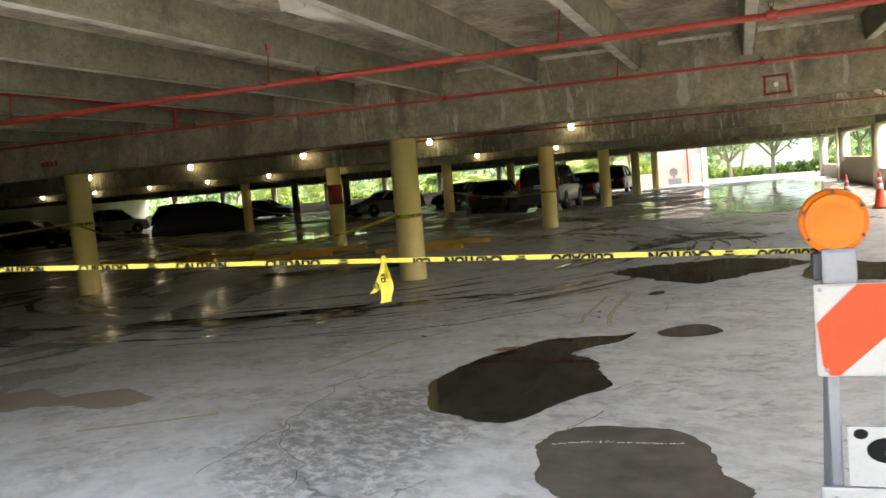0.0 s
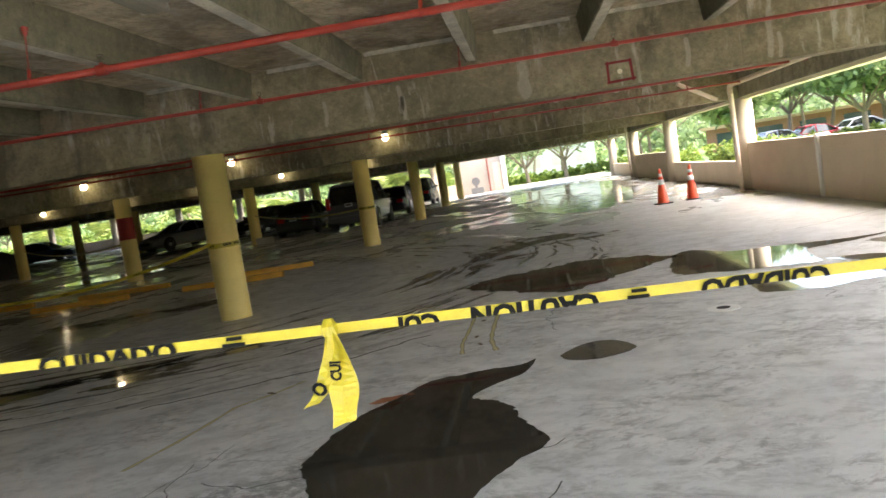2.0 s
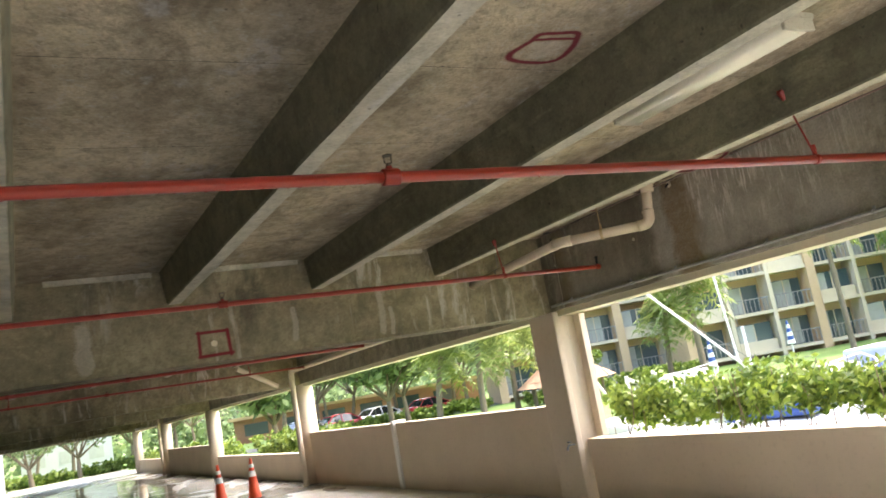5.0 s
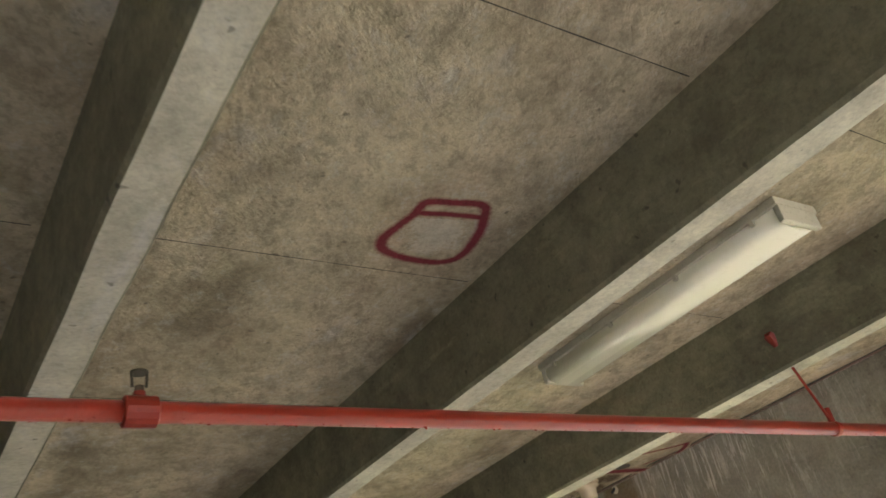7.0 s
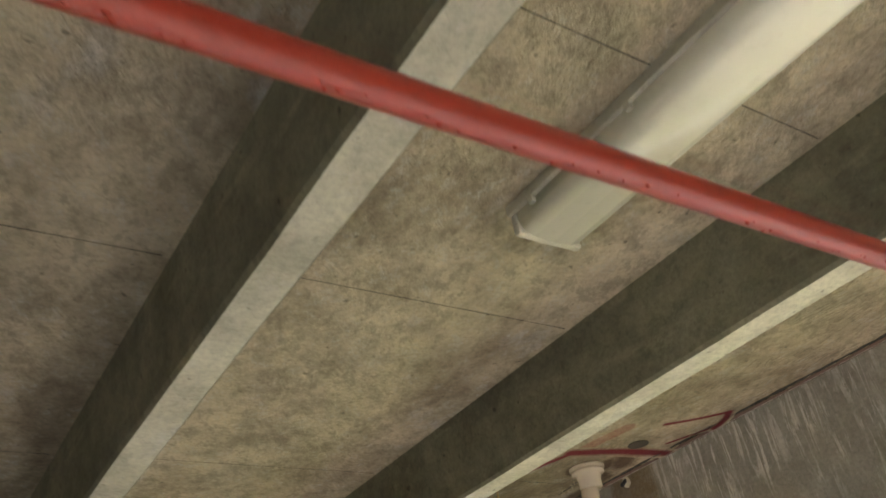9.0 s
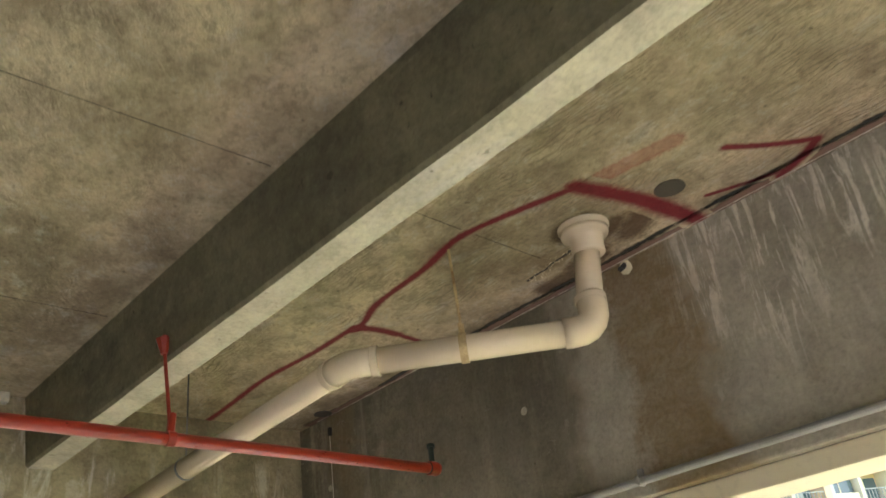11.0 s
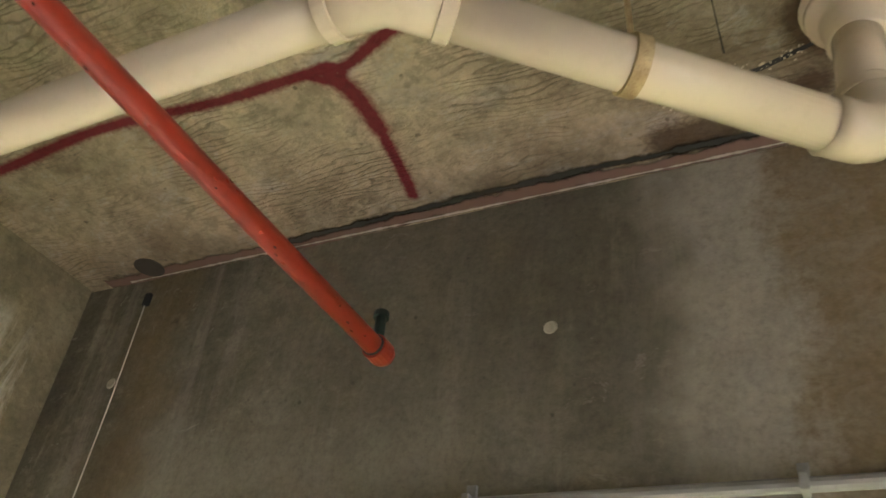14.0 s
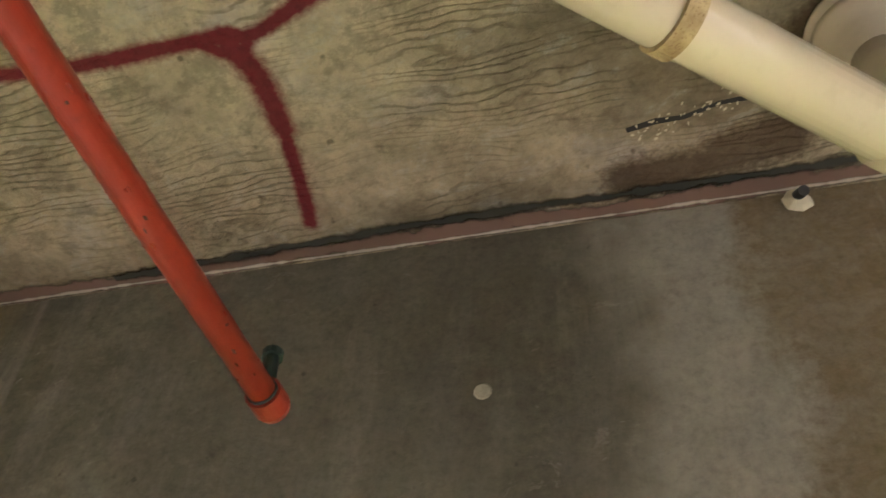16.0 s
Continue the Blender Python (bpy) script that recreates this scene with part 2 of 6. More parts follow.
    damp = math_node(nt, "MULTIPLY", ramp(nt, noise_tex(nt, coords(nt, (0.8, 0.4, 1), 6), 0.6, 8, 0.65, 0.5), ((0.40, 0.0), (0.54, 1.0))), deep)
    col = mix(nt, math_node(nt, "MULTIPLY", damp, 0.25), col, (0.15, 0.147, 0.14))
    # base colour darkened towards the open side to hold down the skylight there
    edge = math_node(nt, "ADD", sep.outputs["X"], math_node(nt, "MULTIPLY", math_node(nt, "SUBTRACT", noise_tex(nt, v, 0.8, 7, 0.65), 0.5), 3.0))
    col = mix(nt, ramp(nt, math_node(nt, "MULTIPLY", edge, 0.1), ((0.12, 0.0), (0.36, 0.62))), col, (0.33, 0.315, 0.285))
    vor = nt.nodes.new("ShaderNodeTexVoronoi")
    vor.feature = "DISTANCE_TO_EDGE"
    vor.inputs["Scale"].default_value = 0.55
    warp = nt.nodes.new("ShaderNodeVectorMath")
    warp.operation = "MULTIPLY_ADD"
    nz = nt.nodes.new("ShaderNodeTexNoise")
    nz.inputs["Scale"].default_value = 2.0
    nz.inputs["Detail"].default_value = 5
    nt.links.new(v, nz.inputs["Vector"])
    nt.links.new(nz.outputs["Color"], warp.inputs[0])
    warp.inputs[1].default_value = (0.9, 0.9, 0)
    nt.links.new(v, warp.inputs[2])
    nt.links.new(warp.outputs[0], vor.inputs["Vector"])
    crack = math_node(nt, "MULTIPLY", ramp(nt, vor.outputs["Distance"], ((0.0, 1.0), (0.006, 0.0))), ramp(nt, noise_tex(nt, v, 0.6, 3), ((0.56, 0.0), (0.62, 1.0))))
    col = mix(nt, math_node(nt, "MULTIPLY", crack, 0.8), col, (0.06, 0.055, 0.05))
    nt.links.new(col, b.inputs["Base Color"])
    shiny = math_node(nt, "MAXIMUM", wet, math_node(nt, "MAXIMUM", damp, math_node(nt, "MULTIPLY", wide, 0.5)))
    rough = math_node(nt, "SUBTRACT", math_node(nt, "ADD", 0.48, math_node(nt, "MULTIPLY", mid, 0.35)), math_node(nt, "MULTIPLY", shiny, 0.50))
    nt.links.new(rough, b.inputs["Roughness"])
    b.inputs["Specular IOR Level"].default_value = 0.38
    h = math_node(nt, "ADD", math_node(nt, "MULTIPLY", mid, 1.0), math_node(nt, "MULTIPLY", fine, 0.25))
    nt.links.new(bump(nt, h, 0.12, 0.008), b.inputs["Normal"])
    return m


def water(name, colour, rough=0.03):
    m, nt, b = start(name)
    v = coords(nt)
    n = noise_tex(nt, v, 3.0, 6, 0.6)
    nt.links.new(mix(nt, ramp(nt, n, ((0.35, 0.0), (0.7, 1.0))), colour, tuple(0.55 * c for c in colour)), b.inputs["Base Color"])
    nt.links.new(math_node(nt, "ADD", rough, math_node(nt, "MULTIPLY", ramp(nt, noise_tex(nt, v, 2.0, 3), ((0.5, 0.0), (0.75, 1.0))), 0.12)), b.inputs["Roughness"])
    b.inputs["Specular IOR Level"].default_value = 0.5
    return m


def broken_film(name, colour, cover=0.46):
    """A thin wet film that breaks up into patches and streaks."""
    m = water(name, colour, 0.04)
    nt = m.node_tree
    b = nt.nodes["Principled BSDF"]
    n = noise_tex(nt, coords(nt, (0.7, 1.25, 1), -28), 1.3, 10, 0.66, 0.25)
    tr = nt.nodes.new("ShaderNodeBsdfTransparent")
    ms = nt.nodes.new("ShaderNodeMixShader")
    nt.links.new(ramp(nt, n, ((cover, 0.0), (cover + 0.06, 0.92))), ms.inputs[0])
    nt.links.new(tr.outputs[0], ms.inputs[1])
    nt.links.new(b.outputs[0], ms.inputs[2])
    nt.links.new(ms.outputs[0], nt.nodes["Material Output"].inputs[0])
    return m


def spray(name, colour, hard=1.0, ragged=0.16, scale=60.0):
    """Sprayed paint: dense along the stroke, thinning in a speckled edge."""
    m, nt, b = start(name)
    b.inputs["Base Color"].default_value = (*colour, 1)
    b.inputs["Roughness"].default_value = 0.7
    uv = nt.nodes.new("ShaderNodeTexCoord")
    sep = nt.nodes.new("ShaderNodeSeparateXYZ")
    nt.links.new(uv.outputs["UV"], sep.inputs[0])
    d = math_node(nt, "ABSOLUTE", math_node(nt, "SUBTRACT", sep.outputs["Y"], 0.5))
    d = math_node(nt, "ADD", d, math_node(nt, "MULTIPLY", math_node(nt, "SUBTRACT", noise_tex(nt, coords(nt), scale, 8, 0.65), 0.5), ragged))
    a = ramp(nt, d, ((0.12 * hard, 0.96), (0.28, 0.6), (0.44, 0.0)))
    tr = nt.nodes.new("ShaderNodeBsdfTransparent")
    ms = nt.nodes.new("ShaderNodeMixShader")
    nt.links.new(a, ms.inputs[0])
    nt.links.new(tr.outputs[0], ms.inputs[1])
    nt.links.new(b.outputs[0], ms.inputs[2])
    nt.links.new(ms.outputs[0], nt.nodes["Material Output"].inputs[0])
    return m


def glow(name, colour, strength):
    m, nt, b = start(name)
    b.inputs["Base Color"].default_value = (*colour, 1)
    b.inputs["Emission Color"].default_value = (*colour, 1)
    b.inputs["Emission Strength"].default_value = strength
    return m


def leafy(name, a, c, trans=0.25):
    m, nt, b = start(name)
    g = nt.nodes.new("ShaderNodeNewGeometry")
    nt.links.new(mix(nt, g.outputs["Random Per Island"], a, c), b.inputs["Base Color"])
    b.inputs["Roughness"].default_value = 0.55
    tl = nt.nodes.new("ShaderNodeBsdfTranslucent")
    nt.links.new(mix(nt, g.outputs["Random Per Island"], a, c), tl.inputs[0])
    ms = nt.nodes.new("ShaderNodeMixShader")
    ms.inputs[0].default_value = trans
    nt.links.new(b.outputs[0], ms.inputs[1])
    nt.links.new(tl.outputs[0], ms.inputs[2])
    nt.links.new(ms.outputs[0], nt.nodes["Material Output"].inputs[0])
    return m


def glassy(name, colour, rough=0.05):
    m, nt, b = start(name)
    b.inputs["Base Color"].default_value = (*colour, 1)
    b.inputs["Roughness"].default_value = rough
    b.inputs["Specular IOR Level"].default_value = 0.7
    return m


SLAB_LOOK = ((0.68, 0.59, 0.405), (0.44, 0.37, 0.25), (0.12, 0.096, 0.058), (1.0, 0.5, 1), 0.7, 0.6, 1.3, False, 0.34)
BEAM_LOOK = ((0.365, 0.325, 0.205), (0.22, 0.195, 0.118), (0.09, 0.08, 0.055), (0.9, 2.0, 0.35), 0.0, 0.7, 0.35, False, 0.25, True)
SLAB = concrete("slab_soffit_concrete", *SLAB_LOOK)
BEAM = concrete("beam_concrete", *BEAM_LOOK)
# joist sides coloured darker for shade, undersides paler for light off the floor
RIB = concrete("shaded_rib_concrete", (0.245, 0.232, 0.148), (0.18, 0.17, 0.106), (0.10, 0.095, 0.067), (2.0, 0.3, 2.0), 0.0, 0.5, 0.3, False, 0.26)
RIBFOOT = concrete("floor_lit_rib_underside", (0.67, 0.64, 0.50), (0.53, 0.50, 0.38), (0.30, 0.285, 0.225), (2.0, 0.5, 2.0), 0.0, 0.45, 0.2, False, 0.18)
SPANDREL = concrete("stained_spandrel_concrete", (0.365, 0.34, 0.255), (0.215, 0.20, 0.147), (0.11, 0.10, 0.07), (2.0, 1.6, 0.3), 0.0, 0.5, 0.3, True, 0.25)
FLOOR = floor_material()
YELLOW = paint("yellow_column_paint", (0.78, 0.63, 0.22), 0.5, 0.22, (0.45, 0.33, 0.12), 2.2)
PEACH = paint("beige_wall_paint", (0.62, 0.53, 0.41), 0.75, 0.25, (0.36, 0.29, 0.22), 1.2)
CREAM = paint("cream_soffit_paint", (0.74, 0.68, 0.50), 0.7, 0.2, None, 2.0)
STOP = paint("yellow_kerb_paint", (0.80, 0.45, 0.06), 0.55, 0.4, (0.25, 0.18, 0.1), 4.0)
REDPIPE = paint("red_pipe_paint", (0.265, 0.032, 0.017), 0.33, 0.35, (0.12, 0.018, 0.012), 4.0, bumps=0.5, spec=0.33)
CHIP = paint("dark_paint_chip", (0.07, 0.02, 0.014), 0.7, 0.3, None, 30.0)
PVC = paint("ivory_pvc", (0.67, 0.57, 0.43), 0.2, 0.16, (0.45, 0.36, 0.22), 3.0, bumps=0.03)
PVCWALL = paint("painted_downpipe", (0.66, 0.56, 0.43), 0.55, 0.2, None, 3.0, bumps=0.05)
RUST = paint("rusty_steel", (0.52, 0.40, 0.21), 0.7, 0.9, (0.16, 0.07, 0.025), 18.0)
GREYPIPE = paint("grey_conduit", (0.33, 0.33, 0.32), 0.5, 0.3, None, 6.0)
GALV = paint("galvanised_steel", (0.20, 0.205, 0.21), 0.55, 0.3, None, 5.0, 0.6)
DARK = paint("dark_void", (0.03, 0.03, 0.028), 0.8, 0.2, None, 8.0)
BLACK = paint("black_rubber", (0.025, 0.025, 0.025), 0.65, 0.2, None, 8.0)
BRONZE = paint("dark_bronze_head", (0.10, 0.09, 0.06), 0.5, 0.3, None, 20.0, 0.5)
GREENSTUB = paint("green_stub", (0.010, 0.026, 0.022), 0.5, 0.3, None, 20.0)
BOARD = paint("scuffed_white_sheeting", (0.32, 0.31, 0.28), 0.45, 0.25, None, 5.0)
WHITEP = paint("white_paint", (0.78, 0.78, 0.75), 0.5, 0.15, None, 3.0)
ORANGE = paint("orange_reflective", (0.52, 0.06, 0.018), 0.6, 0.2, None, 4.0, bumps=0.04, spec=0.15)
CONEO = paint("orange_cone_rubber", (0.72, 0.08, 0.02), 0.5, 0.2, (0.4, 0.08, 0.03), 5.0, bumps=0.04)
AMBER = paint("amber_lens", (0.50, 0.12, 0.004), 0.45, 0.3, (0.45, 0.07, 0.003), 9.0, bumps=0.1, spec=0.2)
TAPE = paint("yellow_caution_tape", (0.42, 0.35, 0.02), 0.35, 0.4, None, 14.0, bumps=0.05)
INK = paint("black_ink", (0.008, 0.008, 0.007), 0.85, 0.1, None, 8.0, spec=0.1)
SPRAYRED = concrete("red_spray_on_soffit", *SLAB_LOOK, coat=((0.18, 0.005, 0.019), 0.9, 0.96))
SPRAYFAINT = concrete("thin_red_spray_on_soffit", *SLAB_LOOK, coat=((0.32, 0.06, 0.045), 1.1, 0.42))
SPRAYBEAM = concrete("red_spray_on_beam", *BEAM_LOOK, coat=((0.20, 0.009, 0.018), 0.5, 0.95))
LIMEPATCH = concrete("chalky_soffit_patch", *SLAB_LOOK, coat=((0.62, 0.58, 0.47), 1.6, 0.55))
LIMEBEAM = concrete("pale_lime_on_beam", *BEAM_LOOK, coat=((0.52, 0.48, 0.39), 1.9, 0.42))
RUSTSTAIN = concrete("brown_seep_stain", *SLAB_LOOK, coat=((0.085, 0.052, 0.028), 1.4, 0.85))
SPRAYYEL = spray("faded_yellow_line", (0.62, 0.56, 0.28), 0.3)
DIRTLINE = spray("dark_joint_stain", (0.045, 0.045, 0.035), 1.2, 0.3, 40.0)
JOINTDIRT = spray("black_joint_mould", (0.04, 0.042, 0.034), 1.2, 0.9, 16.0)
WHITELINE = spray("lime_bloom", (0.62, 0.57, 0.48), 0.5, 1.3, 22.0)
MAROON = spray("maroon_joint_paint", (0.215, 0.13, 0.10), 1.5, 0.8, 14.0)
FILM = water("thin_water_film", (0.17, 0.158, 0.132), 0.06)
BROKEN = broken_film("broken_wet_film", (0.15, 0.142, 0.12))
FARPOOL = broken_film("patchy_pool_film", (0.11, 0.105, 0.09), 0.40)
DAMP = broken_film("damp_edge_film", (0.30, 0.28, 0.24), 0.22)
PUDDLE = water("shallow_puddle_water", (0.055, 0.050, 0.041), 0.03)
PUDDLE.node_tree.nodes["Principled BSDF"].inputs["Specular IOR Level"].default_value = 0.38
SILT = paint("tan_silt", (0.36, 0.315, 0.245), 0.6, 0.4, None, 3.0)
LENS = paint("fluorescent_lens_plastic", (0.80, 0.77, 0.62), 0.2, 0.15, (0.50, 0.44, 0.30), 2.0, bumps=0.03)
TRAY = paint("dusty_ivory_tray", (0.56, 0.53, 0.42), 0.5, 0.45, (0.25, 0.22, 0.15), 5.0)
LAMPGLASS = glow("lit_globe_glass", (1.0, 0.82, 0.50), 2.2)
LEAFBROWN = paint("dry_leaf", (0.33, 0.13, 0.05), 0.7, 0.4, None, 20.0)
STRING = paint("pale_string", (0.62, 0.57, 0.48), 0.8, 0.1, None, 8.0)
HEDGE = leafy("hedge_leaves", (0.06, 0.115, 0.018), (0.27, 0.35, 0.06), 0.35)
FOLIAGE = leafy("tree_leaves", (0.10, 0.16, 0.06), (0.34, 0.42, 0.19), 0.4)
PALM = leafy("palm_fronds", (0.13, 0.19, 0.04), (0.36, 0.40, 0.12), 0.3)
BARK = paint("tree_bark", (0.20, 0.155, 0.11), 0.85, 0.5, None, 5.0, bumps=0.5)
LAWN = paint("lawn", (0.11, 0.20, 0.035), 0.9, 0.4, (0.22, 0.24, 0.09), 0.6)
ASPHALT = paint("asphalt", (0.11, 0.11, 0.105), 0.75, 0.3, None, 1.0)
APRON = paint("light_pavement", (0.48, 0.46, 0.42), 0.75, 0.25, None, 0.8)
STUCCO = paint("tan_stucco", (0.60, 0.43, 0.27), 0.8, 0.2, None, 0.8)
STUCCOL = paint("pale_stucco", (0.66, 0.57, 0.43), 0.8, 0.2, None, 0.8)
WINDOW = glassy("window_glass", (0.07, 0.10, 0.11), 0.06)
CURTAIN = paint("window_blind", (0.42, 0.44, 0.40), 0.6, 0.2, None, 2.0)
THATCH = paint("thatch", (0.36, 0.22, 0.14), 0.9, 0.5, None, 6.0, bumps=0.5)
HULL = paint("white_hull", (0.55, 0.56, 0.56), 0.3, 0.08, None, 1.0, bumps=0.02)
BLUE = paint("blue_canvas", (0.03, 0.07, 0.25), 0.7, 0.2, None, 3.0)
COVER = paint("grey_car_cover", (0.075, 0.078, 0.075), 0.8, 0.35, None, 1.5, bumps=0.3)
TYRE = paint("tyre_rubber", (0.02, 0.02, 0.02), 0.75, 0.2, None, 6.0)
RIM = paint("alloy_rim", (0.45, 0.45, 0.46), 0.3, 0.2, None, 6.0, 0.8)
CARGLASS = glassy("car_glass", (0.015, 0.017, 0.018), 0.04)
TAIL = glassy("red_tail_lamp", (0.45, 0.015, 0.012), 0.15)
HEAD = glassy("clear_headlamp", (0.60, 0.60, 0.58), 0.1)
PLATE = paint("number_plate", (0.70, 0.70, 0.66), 0.5, 0.1, None, 8.0)


# ---- building helpers ----
def mesh_ob(name, bm, mat, parent=None, label="", smooth=False):
    me = bpy.data.meshes.new(name)
    bm.normal_update()
    bm.to_mesh(me)
    bm.free()
    for mm in mat if isinstance(mat, (list, tuple)) else (mat,):
        me.materials.append(mm)
    if smooth:
        me.polygons.foreach_set("use_smooth", [True] * len(me.polygons))
    ob = new(name, me)
    ob.parent = parent
    if label:
        tagged(ob, label)
    return ob


def part(name, bm, mat, parent, label="", smooth=False):
    return mesh_ob(name, bm, mat, parent, label, smooth)


def thing(name, label, category, m=None, group="", kind=""):
    ob = new(name)
    ob.empty_display_size = 0.1
    if m is not None:
        ob.matrix_basis = m
    return tagged(ob, label, category, group, kind)


def bbox(bm, x0, x1, y0, y1, z0, z1, bevel=0.0, m=None):
    v = [bm.verts.new((x, y, z)) for z in (z0, z1) for y in (y0, y1) for x in (x0, x1)]
    fs = [bm.faces.new([v[i] for i in q]) for q in ((0, 2, 3, 1), (4, 5, 7, 6), (0, 1, 5, 4), (2, 6, 7, 3), (1, 3, 7, 5), (0, 4, 6, 2))]
    if bevel:
        es = list({e for f in fs for e in f.edges})
        r = bmesh.ops.bevel(bm, geom=es, offset=bevel, segments=2, affect="EDGES", profile=0.6)
        v = list({w for f in r["faces"] for w in f.verts} | {w for w in v if w.is_valid})
    if m is not None:
        bmesh.ops.transform(bm, matrix=m, verts=[w for w in v if w.is_valid])
    return bm


def box(*dims, bevel=0.0, m=None):
    return bbox(bmesh.new(), *dims, bevel=bevel, m=m)


def rod(bm, a, b, r, n=12, r2=None, caps=True):
    a, b = Vector(a), Vector(b)
    m = Matrix.Translation((a + b) / 2) @ (b - a).to_track_quat("Z", "Y").to_matrix().to_4x4()
    bmesh.ops.create_cone(bm, cap_ends=caps, segments=n, radius1=r, radius2=r if r2 is None else r2, depth=(b - a).length, matrix=m)
    return bm


def tube(a, b, r, n=12, r2=None):
    return rod(bmesh.new(), a, b, r, n, r2)


def lathe(profile, n=24, m=None):
    """A turned form about z from (radius, height) pairs."""
    bm = bmesh.new()
    rings = [[bm.verts.new((max(r, 1e-4) * math.cos(2 * math.pi * i / n), max(r, 1e-4) * math.sin(2 * math.pi * i / n), z)) for i in range(n)] for r, z in profile]
    for p, q in zip(rings, rings[1:]):
        for i in range(n):
            bm.faces.new((p[i], p[(i + 1) % n], q[(i + 1) % n], q[i]))
    bm.faces.new(rings[0][::-1])
    bm.faces.new(rings[-1])
    if m is not None:
        bm.transform(m)
    return bm


def sweep(points, r, n=14):
    """A pipe along a path of points, mitred at the joints."""
    bm = bmesh.new()
    pts = [Vector(p) for p in points]
    rings = []
    up = Vector((0.13, 0.21, 0.97)).normalized()
    for i, p in enumerate(pts):
        d0 = (p - pts[i - 1]).normalized() if i else (pts[1] - p).normalized()
        d1 = (pts[i + 1] - p).normalized() if i + 1 < len(pts) else d0
        d = (d0 + d1).normalized()
        s = d.cross(up).normalized()
        u = s.cross(d).normalized()
        k = 1.0 / max(0.5, d.dot(d0))
        ring = []
        for j in range(n):
            a = 2 * math.pi * j / n
            o = s * math.cos(a) * r + u * math.sin(a) * r
            ring.append(bm.verts.new(p + o))
        rings.append(ring)
        up = u
    for a, b in zip(rings, rings[1:]):
        for j in range(n):
            bm.faces.new((a[j], a[(j + 1) % n], b[(j + 1) % n], b[j]))
    bm.faces.new(rings[0][::-1])
    bm.faces.new(rings[-1])
    return bm


def arc(c, u, v, r, n=8, a0=0.0, a1=90.0):
    c, u, v = Vector(c), Vector(u), Vector(v)
    return [c + u * r * math.cos(radians(a0 + (a1 - a0) * i / n)) + v * r * math.sin(radians(a0 + (a1 - a0) * i / n)) for i in range(n + 1)]


def smooth_path(points, steps=6):
    """A Catmull-Rom curve through the points."""
    P = [Vector(p) for p in points]
    P = [2 * P[0] - P[1]] + P + [2 * P[-1] - P[-2]]
    out = []
    for a, b, c, d in zip(P, P[1:], P[2:], P[3:]):
        for i in range(steps):
            t = i / steps
            out.append(0.5 * (2 * b + (c - a) * t + (2 * a - 5 * b + 4 * c - d) * t * t + (3 * b - a - 3 * c + d) * t ** 3))
    return out + [P[-2]]


def ribbon(name, points, width, normal, mat, parent=None, curve=True, taper=False):
    """A flat stroke on a surface, with the stroke's edge in its UV map."""
    pts = smooth_path(points) if curve and len(points) > 2 else [Vector(p) for p in points]
    nrm = Vector(normal)
    bm = bmesh.new()
    uv = bm.loops.layers.uv.new("UVMap")
    rows = []
    for i, p in enumerate(pts):
        d = (pts[min(i + 1, len(pts) - 1)] - pts[max(i - 1, 0)]).normalized()
        s = d.cross(nrm).normalized()
        w = width * (0.5 + 0.12 * math.sin(i * 1.7)) * (1.0 - 0.6 * i / len(pts) if taper else 1.0)
        rows.append((bm.verts.new(p - s * w), bm.verts.new(p + s * w)))
    for (a, b), (c, d) in zip(rows, rows[1:]):
        f = bm.faces.new((a, b, d, c))
        for l, y in zip(f.loops, (0, 1, 1, 0)):
            l[uv].uv = (0.5, y)
    return mesh_ob(name, bm, mat, parent)


